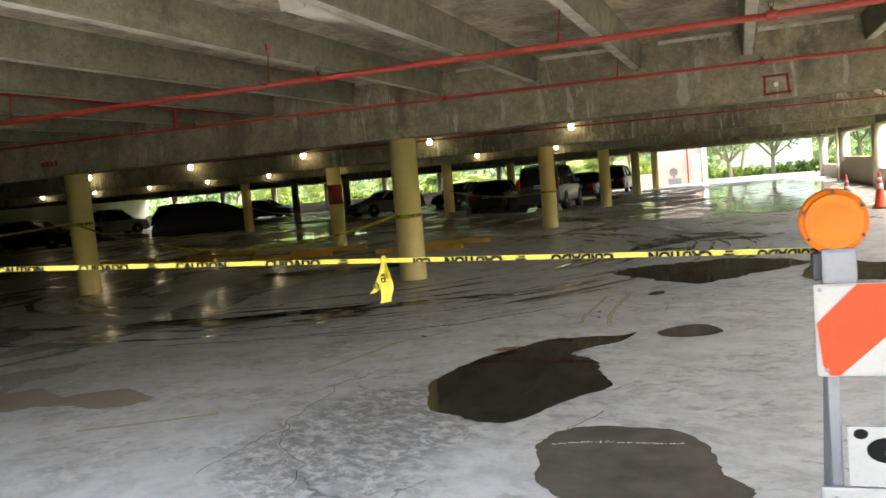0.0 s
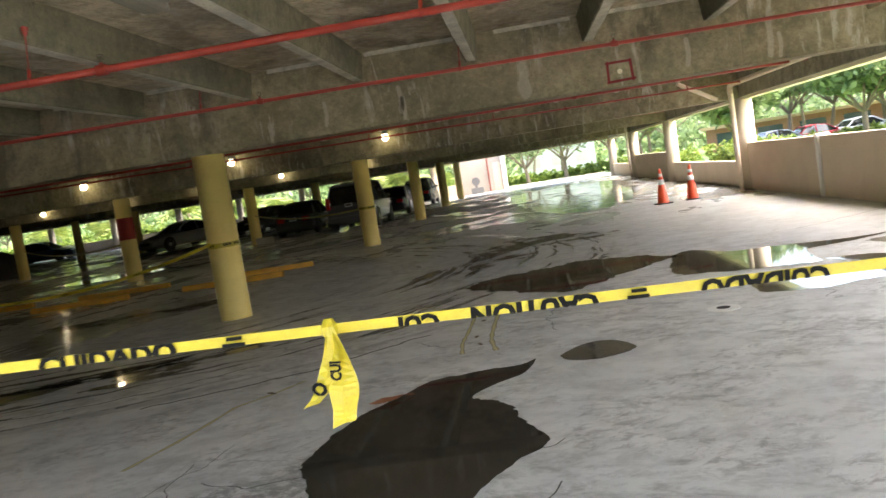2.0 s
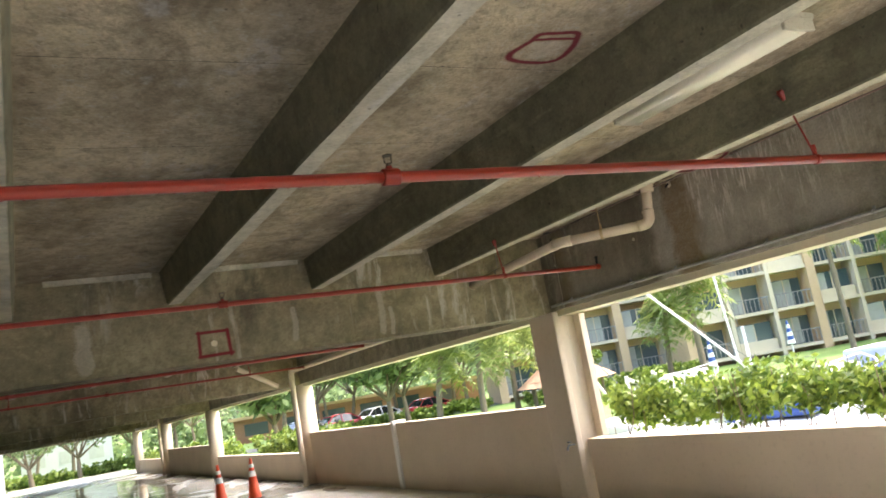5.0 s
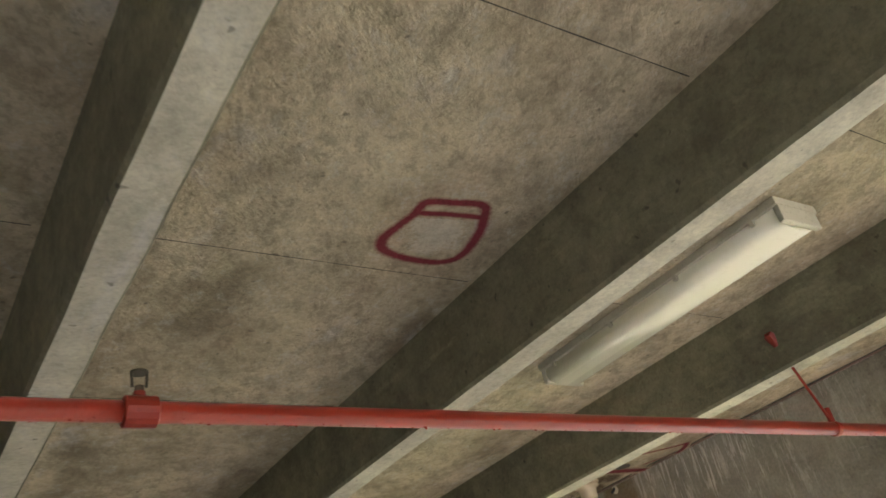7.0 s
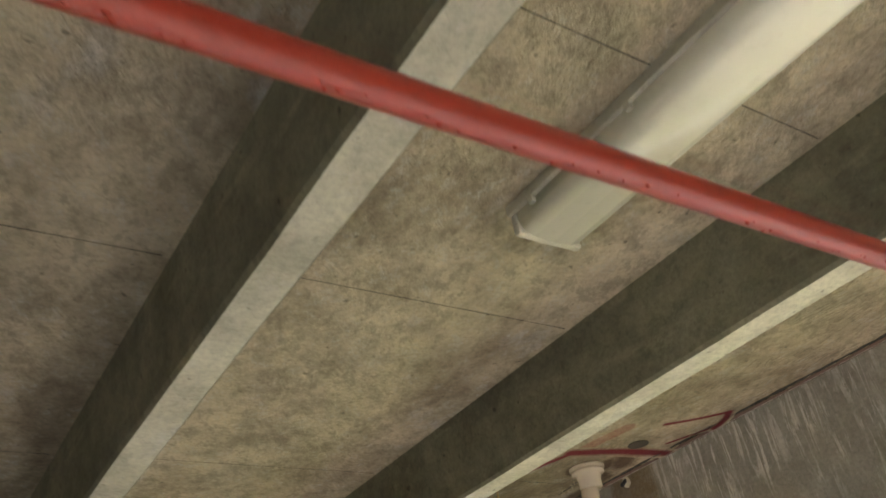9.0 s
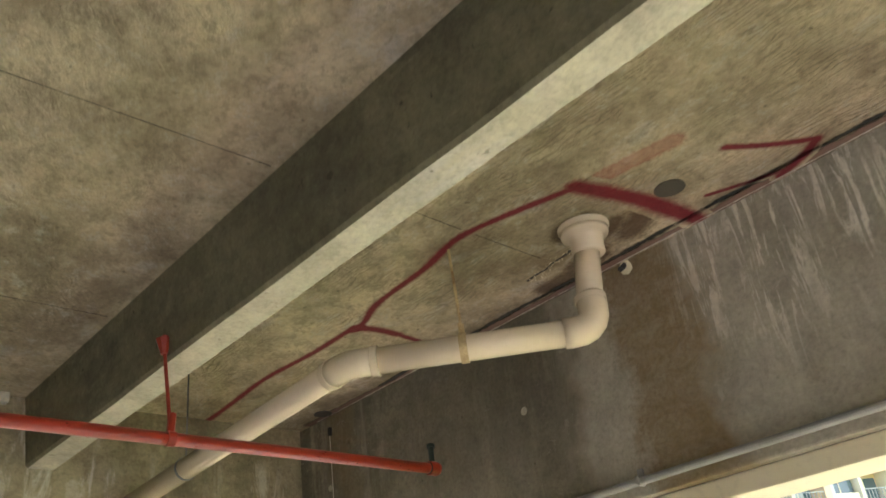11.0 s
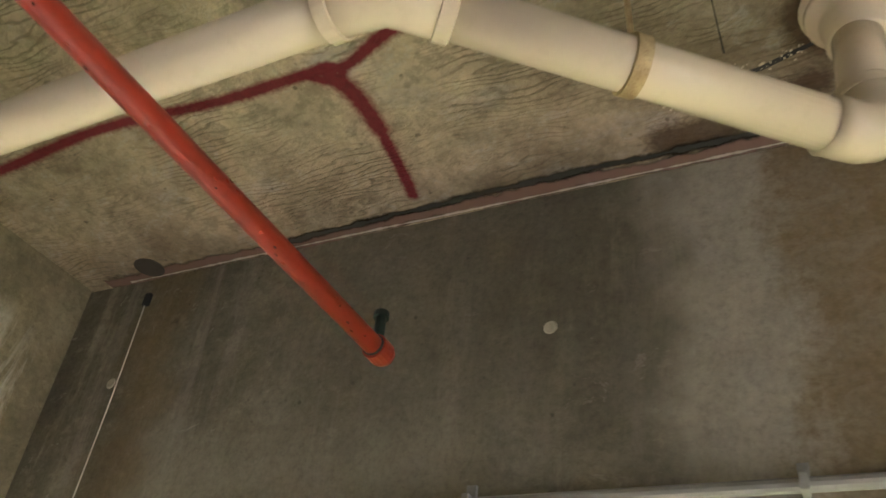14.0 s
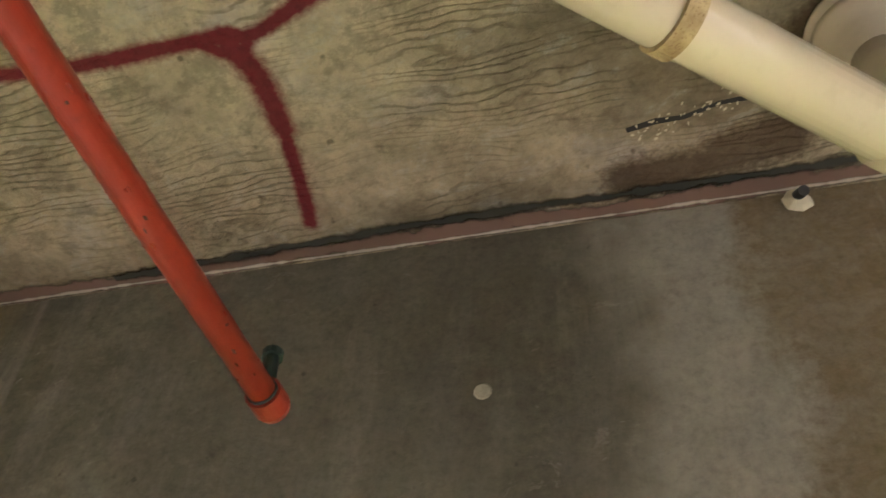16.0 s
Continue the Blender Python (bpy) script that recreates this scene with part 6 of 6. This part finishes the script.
# ---- outside ----
GZ = -0.32
tagged(mesh_ob("ground", box(-900, 900, -900, 900, GZ - 0.4, GZ), LAWN), "green lawn and planting round the garage", "ground", kind="structure")
# out of view behind the entrance; added pale to bounce daylight onto the ceiling
tagged(mesh_ob("pavement", box(-60, 60, -60, Y0 - 0.01, GZ - 0.2, -0.01), APRON), "unseen pale concrete apron bouncing light into the garage", "pavement", kind="structure")
tagged(mesh_ob("pavement", box(-6, 8, YN + 0.02, 66, GZ - 0.2, -0.03), APRON), "pale concrete exit drive", "pavement", kind="structure")
tagged(mesh_ob("pavement", box(7.6, 13.5, -40, 22, GZ - 0.2, GZ + 0.03), APRON), "pale marina quay pavement", "pavement", kind="structure")
tagged(mesh_ob("road", box(12, 60, 62, 70, GZ - 0.2, GZ + 0.02), ASPHALT), "grey asphalt drive beyond the lawn", "road", kind="structure")
tagged(mesh_ob("water", box(13.5, 27, -60, 26, GZ - 0.3, GZ + 0.006), water("marina_water", (0.10, 0.13, 0.12), 0.08)), "rippled grey-green marina water", "water", kind="structure")

rng = np.random.default_rng(3)


def hedge(name, x0, x1, y0, y1, z0, z1, count, size, label, stems=True):
    h = thing(name, label, "hedge", group="hedges")
    n = max(6, int((y1 - y0) / 0.22) * max(1, int((x1 - x0) / 0.5)))
    cs = np.column_stack([rng.uniform(x0 + 0.15, x1 - 0.15, n * 2), rng.uniform(y0, y1, n * 2), rng.uniform(z0 + 0.2, z1 - 0.14, n * 2)])
    cs[:, 2] -= 0.16 * (1 + np.sin(cs[:, 1] * 2.1) * np.cos(cs[:, 1] * 0.7 + cs[:, 0])) * (cs[:, 2] > (z0 + z1) / 2)
    rs = np.column_stack([rng.uniform(0.16, 0.34, n * 2), rng.uniform(0.18, 0.4, n * 2), rng.uniform(0.12, 0.28, n * 2)])
    V, F = leaf_cloud(cs, rs, count, size, rng)
    tagged(raw("leaves", V, F, HEDGE, h), kind="stuff")
    if stems:
        bm = bmesh.new()
        rg = random.Random(int(y0 * 7 + 3))
        for _ in range(int((y1 - y0) * 9)):
            x, y = rg.uniform(x0 + 0.2, x1 - 0.2), rg.uniform(y0, y1)
            p = [Vector((x, y, GZ))]
            for k in range(4):
                p.append(p[-1] + Vector((rg.gauss(0, 0.07), rg.gauss(0, 0.09), (z1 - GZ) / 4.6)))
            for a, b, r in zip(p, p[1:], (0.014, 0.011, 0.008, 0.006)):
                rod(bm, a, b, r, 5, r * 0.8, False)
        tagged(mesh_ob("stem", bm, BARK, h), kind="stuff")
    return h


hedge("hedge", 5.75, 6.9, 2.0, 13.7, 0.62, 1.52, 26000, 0.062, "loose bright green hedge with bare lower stems")
hedge("hedge", 5.7, 7.4, 26.0, 33.0, 0.1, 1.42, 13000, 0.085, "clipped bright green hedge outside the parapet", False)
hedge("hedge", 5.7, 7.0, 38.0, 60.0, 0.1, 1.25, 9000, 0.11, "clipped bright green hedge outside the parapet", False)
hedge("hedge", 14.0, 30.0, 58.0, 60.0, GZ, 0.75, 9000, 0.22, "clipped green hedge along the drive", False)
hedge("hedge", 26.0, 40.0, 46.0, 48.0, GZ, 0.8, 8000, 0.2, "clipped green hedge before the apartments", False)
hedge("hedge", -3.0, 9.0, 74.0, 76.0, GZ, 0.9, 5000, 0.2, "low green hedge beyond the exit", False)
hb = hedge("hedge", -48.0, -6.0, 66.0, 68.0, GZ, 1.5, 16000, 0.26, "sunlit green hedge beyond the far parapet", False)


def tree(x, y, height, spread, count, size, label, trunk=0.2, base=0.35, seed=0, mat=FOLIAGE, z0=GZ):
    t = thing("tree", label, "tree", pose(x, y, z0), "trees")
    rg = random.Random(seed)
    bm = bmesh.new()
    tips = []
    fork = Vector((rg.gauss(0, 0.2), rg.gauss(0, 0.2), height * base))
    rod(bm, (0, 0, -0.05), fork * 0.5, trunk, 9, trunk * 0.8, False)
    rod(bm, fork * 0.5, fork, trunk * 0.8, 9, trunk * 0.65, False)
    for k in range(7):
        a = 2 * math.pi * k / 7 + rg.uniform(-0.3, 0.3)
        out = spread * rg.uniform(0.45, 0.85)
        mid = fork + Vector((math.cos(a) * out * 0.5, math.sin(a) * out * 0.5, height * rg.uniform(0.15, 0.26)))
        tip = fork + Vector((math.cos(a) * out, math.sin(a) * out, height * rg.uniform(0.28, 0.55)))
        rod(bm, fork, mid, trunk * 0.42, 6, trunk * 0.28, False)
        rod(bm, mid, tip, trunk * 0.28, 5, trunk * 0.1, False)
        tips += [mid, tip, (mid + tip) / 2]
        for _ in range(2):
            tw = mid + Vector((rg.gauss(0, spread * 0.25), rg.gauss(0, spread * 0.25), height * rg.uniform(0.08, 0.25)))
            rod(bm, mid, tw, trunk * 0.16, 5, trunk * 0.06, False)
            tips.append(tw)
    mesh_ob("trunk", bm, BARK, t)
    cs = [(p.x, p.y, p.z + 0.1 * spread) for p in tips]
    rs = [(spread * rg.uniform(0.16, 0.34), spread * rg.uniform(0.16, 0.34), spread * rg.uniform(0.12, 0.26)) for _ in tips]
    V, F = leaf_cloud(cs, rs, count, size, rng)
    tagged(raw("crown", V, F, mat, t), kind="stuff")
    return t


def palm(x, y, height, frond, label, seed=0, n=26, z0=GZ, trunk=0.16):
    t = thing("palm", label, "palm", pose(x, y, z0), "palms")
    rg = random.Random(seed)
    lean = Vector((rg.gauss(0, 0.25), rg.gauss(0, 0.25), 0))
    pts = [Vector((0, 0, -0.05)) + lean * (k / 6) ** 2 + Vector((0, 0, height * k / 6)) for k in range(7)]
    bm = bmesh.new()
    for i, (a, b) in enumerate(zip(pts, pts[1:])):
        rod(bm, a, b, trunk * (1.15 - 0.05 * i), 9, trunk * (1.05 - 0.05 * i), False)
    mesh_ob("trunk", bm, BARK, t)
    top = pts[-1]
    V, F = [], []
    for k in range(n):
        az, el = rg.uniform(0, 2 * math.pi), rg.uniform(-0.7, 1.25)
        d = Vector((math.cos(az) * math.cos(el), math.sin(az) * math.cos(el), math.sin(el)))
        side = Vector((-math.sin(az), math.cos(az), 0))
        stem = [top + d * frond * f - Vector((0, 0, 0.55 * frond * f * f)) for f in (0.25, 0.4, 0.55, 0.7, 0.85, 1.0)]
        for p, f in zip(stem, (0.5, 0.8, 1.0, 1.0, 0.8, 0.4)):
            for j in range(3):
                for s in (-1, 1):
                    q = p + side * s * frond * 0.42 * f + d * frond * 0.16 * (j - 0.5) - Vector((0, 0, frond * 0.16 * rg.uniform(0.5, 1.5)))
                    o = d * frond * 0.035
                    i0 = len(V)
                    b = p + d * frond * 0.05 * (j - 1)
                    V += [tuple(b - o), tuple(b + o), tuple(q)]
                    F.append((i0, i0 + 1, i0 + 2))
    raw("fronds", V, F, PALM, t)
    return t


# beyond the parapet wall: lawn, trees and palms
for i, (x, y, h, s, c) in enumerate(((14, 58, 8, 4.5, 5000), (19, 66, 9, 5, 5000), (24, 72, 10, 6, 5000), (30, 76, 11, 6, 5000), (17, 47, 6.5, 3.6, 4500), (22.5, 57, 7.0, 4, 4500), (37, 78, 11, 6.5, 5000), (9, 72, 8, 5, 4500), (11.5, 84, 10, 6, 4500), (44, 82, 12, 7, 4500), (30, 62, 8, 4.2, 4500), (52, 76, 12, 7, 4500), (10.5, 46, 6.0, 3.4, 4500), (26, 84, 12, 7, 4000))):
    tree(x, y, h, s, c, 0.20 + 0.002 * y, "leafy green shade tree on the lawn", 0.2, 0.28, i)
for i, (x, y, h, f) in enumerate(((20.0, 42.0, 4.6, 1.9), (23.3, 44.0, 4.0, 1.9), (18.2, 43.5, 3.7, 1.7), (27.5, 47.5, 5.4, 2.0), (33.5, 40.0, 5.5, 2.2), (35.5, 42.0, 7.2, 2.2), (34.2, 43.5, 4.2, 1.9), (42.5, 37.0, 8.8, 2.2), (47.5, 34.0, 9.6, 2.8), (49.5, 36.5, 10.5, 2.8))):
    palm(x, y, h, f, "fan palm with a ringed brown trunk", i, 30)
tree(53.0, 35.5, 9.5, 5.0, 6000, 0.3, "dense green tree before the apartments", 0.3, 0.35, 31)
tree(57.0, 38.5, 11.0, 5.0, 6000, 0.3, "dense green tree before the apartments", 0.3, 0.35, 32)
tree(29.5, 46.5, 3.2, 1.9, 2600, 0.16, "small yellow-green ornamental tree", 0.12, 0.2, 41, HEDGE)
# past the far exit and the far parapet
for i, (x, y, h, s) in enumerate(((-0.5, 67, 5.0, 3.2), (2.6, 71, 5.6, 3.4), (7.5, 82, 6.5, 3.4), (-4.5, 76, 6.5, 4.2), (3.2, 90, 7.5, 3.6), (0.2, 97, 8.0, 4.0), (-6.0, 92, 9.0, 5.5), (-4.0, 102, 9.0, 5.0), (16.0, 100, 9.0, 6.0))):
    tree(x, y, h, s, 3200, 0.17, "twisted bare-limbed tree beyond the exit", 0.2, 0.3, 50 + i)
for i in range(9):
    palm(-8.5 - 4.6 * i + (i % 3), 70.5 + (i * 37 % 5), 1.3 + (i % 3) * 0.5, 2.6, "low arching green palm clump", 70 + i, 30)
for i in range(10):
    tree(-6 - 5.2 * i, 77 + (i * 13 % 6), 8 + i % 3, 5.0, 2600, 0.34, "green tree beyond the far parapet", 0.2, 0.25, 90 + i)
for i in range(7):
    tree(-62 - (i % 2) * 4, 4 + 10 * i, 8 + i % 3, 5.0, 2200, 0.36, "green tree beyond the far parapet", 0.2, 0.25, 120 + i)


def far_woods():
    """One belt of distant woodland round the site."""
    cs, rs = [], []
    rg = random.Random(9)
    for k in range(150):
        a = radians(-35 + 235 * k / 150)
        d = 118 + rg.uniform(-8, 14)
        z = rg.uniform(2, 8)
        cs.append((d * math.cos(a), 30 + d * math.sin(a), z))
        rs.append((6, 6, rg.uniform(3, 5.5)))
        cs.append((d * math.cos(a) + rg.uniform(-4, 4), 30 + d * math.sin(a), 2.0))
        rs.append((6, 6, 3))
    V, F = leaf_cloud(cs, rs, 42000, 0.9, rng, 1.3)
    return tagged(raw("woods", V, F, FOLIAGE), "distant belt of green woodland", "woods", kind="stuff")


far_woods()


def apartments():
    """A tan block of flats, storey by storey, with recessed balconies and wide windows."""
    C, u, back = Vector((42.4, 49.9, GZ)), Vector((0.90, -0.436, 0)), Vector((0.436, 0.90, 0))
    b = thing("apartment_building", "tan apartment block with recessed balconies", "building")

    def m_at(s, d):
        o = C + u * s + back * d
        return Matrix(((u.x, back.x, 0, o.x), (u.y, back.y, 0, o.y), (0, 0, 1, o.z), (0, 0, 0, 1)))

    for wing, (s0, bays, d0) in enumerate(((0.0, 11, 0.0), (-13.6, 4, 5.0))):
        bw, st, n = 3.3, 2.85, 6
        m = m_at(s0, d0)
        tot = bays * bw
        part("wall", box(-0.3, tot + 0.3, 1.6, 14, 0, n * st + 0.6, m=m), STUCCO, b)
        part("roof", box(-0.6, tot + 0.6, -0.3, 14.3, n * st + 0.6, n * st + 0.95, m=m), STUCCOL, b)
        for k in range(n + 1):
            part("floor_slab", box(-0.3, tot + 0.3, -0.05, 1.59, k * st + 0.32, k * st + 0.56, m=m), STUCCOL, b)
        for i in range(bays + 1):
            wide = 0.65 if i % 3 == 0 else 0.28
            part("pier", box(i * bw - wide / 2, i * bw + wide / 2, -0.12, 1.58, 0, n * st + 0.58, m=m), STUCCO if i % 3 == 0 else STUCCOL, b)
        for k in range(n):
            for i in range(bays):
                xa, xb, z = i * bw + 0.36, (i + 1) * bw - 0.36, k * st + 0.57
                deep = (i + k) % 3 != 1
                yy = 1.45 if deep else 0.5
                w = part("window", box(xa, xb, yy, yy + 0.1, z, z + 2.05, m=m), WINDOW, b)
                part("blind", box(xa + 0.05, xa + (xb - xa) * (0.32 + 0.2 * ((i * 7 + k * 3) % 3)), yy - 0.012, yy - 0.004, z + 0.05, z + 2.0, m=m), CURTAIN, w)
                part("mullion", box((xa + xb) / 2 - 0.04, (xa + xb) / 2 + 0.04, yy - 0.05, yy - 0.013, z, z + 2.05, m=m), STUCCOL, w)
                if deep:
                    bm = bmesh.new()
                    for j in range(9):
                        xr = xa + (xb - xa) * j / 8
                        bbox(bm, xr - 0.02, xr + 0.02, 0.02, 0.06, z, z + 0.95)
                    bbox(bm, xa - 0.1, xb + 0.1, 0.0, 0.08, z + 0.93, z + 1.0)
                    bm.transform(m)
                    part("balcony_rail", bm, GREYPIPE, b)
                else:
                    part("sill_panel", box(xa - 0.1, xb + 0.1, 0.1, 0.48, z - 0.02, z + 0.75, m=m), STUCCOL, b)
    return b


apartments()
rw = thing("low_building", "low reddish building behind the lawn trees", "building", pose(30, 88, GZ, 0, 0, -15))
part("wall", box(-12, 14, 0, 10, 0, 2.4), paint("brick_red_wall", (0.42, 0.22, 0.15), 0.8, 0.25), rw)
part("roof", box(-12.5, 14.5, -0.6, 10.5, 2.4, 2.7), STUCCO, rw)
for k in range(6):
    part("window", box(-11 + 4 * k, -8.6 + 4 * k, -0.04, 0.02, 0.7, 1.9), WINDOW, rw)

blue = thing("far_building", "pale blue rendered building beyond the exit trees", "building", pose(2.0, 104, GZ))
part("wall", box(-3, 6, 0, 8, 0, 8.5), paint("pale_blue_render", (0.50, 0.53, 0.52), 0.8, 0.2, None, 0.6), blue)
part("roof", box(-3.3, 6.3, -0.4, 8.3, 8.5, 8.8), STUCCOL, blue)
for k in range(3):
    for z in (1.2, 4.0, 6.4):
        part("window", box(-2.2 + 2.9 * k, -0.7 + 2.9 * k, -0.05, 0.02, z, z + 1.3), CURTAIN, blue)

hut = thing("thatched_hut", "open thatched hut beside the marina", "hut", pose(25.5, 42.2, GZ))
bm = bmesh.new()
for k in range(6):
    f, g2 = k / 6, (k + 1) / 6
    rod(bm, (0, 0, 1.15 + 1.55 * f), (0, 0, 1.15 + 1.55 * g2 + 0.06), 2.7 - 2.45 * f + 0.12, 26, 2.7 - 2.45 * g2, True)
for v in bm.verts:
    v.co += Vector((noise.noise(v.co * 3), noise.noise(v.co * 4 + Vector((5, 0, 0))), noise.noise(v.co * 5) * 0.8)) * 0.10
part("roof", bm, THATCH, hut, "shaggy brown thatch roof")
for k in range(6):
    a = 2 * math.pi * k / 6
    part("post", tube((2.1 * math.cos(a), 2.1 * math.sin(a), 0), (2.1 * math.cos(a), 2.1 * math.sin(a), 1.4), 0.08, 8), BARK, hut)


def umbrella(x, y, tall):
    um = thing("beach_umbrella", "closed blue and white striped umbrella", "umbrella", pose(x, y, GZ), "striped umbrellas")
    part("pole", tube((0, 0, 0), (0, 0, tall), 0.03, 8), WHITEP, um)
    for k in range(6):
        z0, z1 = tall - 1.2 + 0.2 * k, tall - 1.2 + 0.2 * (k + 1)
        part("band", lathe([(0.20 - 0.025 * k, z0), (0.175 - 0.025 * k, z1)], 12), BLUE if k % 2 else WHITEP, um)
    return um


umbrella(22.3, 36.8, 2.1)
umbrella(34.5, 34.5, 2.3)
umbrella(28.3, 34.0, 2.0)


def boat(x, y, turn, length, label, cover=True):
    bt = thing("boat", label, "boat", pose(x, y, GZ - 0.6, 0, 0, turn), "moored boats")
    secs = []
    for i in range(9):
        t = i / 8
        px = length * (t - 0.5)
        w = 0.16 * length * (1 - max(0, t - 0.55) ** 2 * 4.6) ** 1.0
        w = max(w, 0.05)
        top = 0.75 + 0.35 * t * t
        secs.append([(px, -w, top), (px, -w * 0.92, 0.35), (px, -w * 0.5, 0.0), (px, w * 0.5, 0.0), (px, w * 0.92, 0.35), (px, w, top), (px, 0, top + 0.08)])
    part("hull", loft(secs), HULL, bt)
    cab = box(-0.12 * length, 0.16 * length, -0.09 * length, 0.09 * length, 0.8, 1.55, bevel=0.12)
    part("cabin", cab, HULL, bt)
    part("windscreen", box(0.05 * length, 0.165 * length, -0.085 * length, 0.085 * length, 1.2, 1.45, bevel=0.05), WINDOW, bt)
    if cover:
        part("canvas_cover", box(-0.42 * length, -0.10 * length, -0.12 * length, 0.12 * length, 0.85, 1.15, bevel=0.1), BLUE, bt, "blue canvas cover")
    part("rail", sweep([(0.1 * length, -0.13 * length, 1.1), (0.3 * length, -0.1 * length, 1.45), (0.48 * length, 0, 1.6), (0.3 * length, 0.1 * length, 1.45), (0.1 * length, 0.13 * length, 1.1)], 0.02, 6), WHITEP, bt)
    return bt


boat(15.0, 17.5, 20, 7.5, "white motor boat with blue canvas cover moored")
boat(19.5, 14.0, 15, 8.0, "white motor boat with blue canvas cover moored")
boat(16.5, 24.5, 25, 8.5, "white sailing boat moored by the quay", False)
boat(23.0, 21.5, 10, 8.0, "white motor boat with blue canvas cover moored")
boat(22.5, 30.0, 30, 8.5, "white sailing boat moored by the quay", False)


def mast(a, b, r, label):
    ms = thing("mast", label, "mast", group="masts")
    part("spar", tube(a, b, r * 0.65, 8), WHITEP, ms)
    part("collar", tube(Vector(a) - Vector((0, 0, 0.05)), Vector(a) + Vector((0, 0, 0.12)), r * 1.8, 8), GALV, ms)
    mid = Vector(a).lerp(Vector(b), 0.7)
    part("stay", tube(mid, Vector(a) + Vector((1.4, 0.6, 0.0)), 0.012, 5), GALV, ms)
    return ms


mast((17.9, 29.0, 0.3), (13.9, 27.6, 5.2), 0.09, "slanting white sailing boat spar")
mast((22.2, 26.0, 0.3), (18.3, 26.2, 3.6), 0.07, "slanting white sailing boat spar")
mast((24.8, 29.0, 0.3), (24.2, 29.2, 9.5), 0.07, "tall white sailing boat mast")
mast((20.5, 17.2, GZ), (20.5, 17.2, 2.2), 0.07, "short white mooring post")
mast((24.6, 16.0, GZ), (24.6, 16.0, 2.4), 0.07, "short white mooring post")
mast((16.6, 20.8, GZ), (16.6, 20.8, 1.9), 0.06, "short white mooring post")
for i, (x, y, col) in enumerate(((17.5, 63.5, (0.30, 0.34, 0.40)), (20.5, 64.6, (0.30, 0.03, 0.04)), (24.0, 65.2, (0.55, 0.56, 0.56)), (28.0, 64.5, (0.30, 0.03, 0.03)))):
    car("sedan", col, pose(x, y, GZ + 0.02, 0, 0, 12), ("silver blue sedan parked beyond the lawn", "dark red sedan parked beyond the lawn", "white sedan parked beyond the lawn", "dark red sedan parked beyond the lawn")[i])
st = thing("pier_stair", "white timber steps and rail at the quay", "steps", pose(9.6, 15.2, GZ + 0.03, 0, 0, 20))
for k in range(5):
    part("tread", box(-0.5, 0.5, 0.28 * k, 0.28 * k + 0.26, 0.17 * k + 0.10, 0.17 * k + 0.14, bevel=0.006), WHITEP, st)
for s in (-0.5, 0.5):
    part("stringer", box(s - 0.03, s + 0.03, -0.1, 1.45, 0, 0.12, bevel=0.006), WHITEP, st)
    part("rail", tube((s, -0.05, 0.9), (s, 1.4, 1.55), 0.03, 8), WHITEP, st)
    part("post", tube((s, -0.05, 0), (s, -0.05, 0.95), 0.035, 8), WHITEP, st)
    part("post", tube((s, 1.4, 0), (s, 1.4, 1.6), 0.035, 8), WHITEP, st)
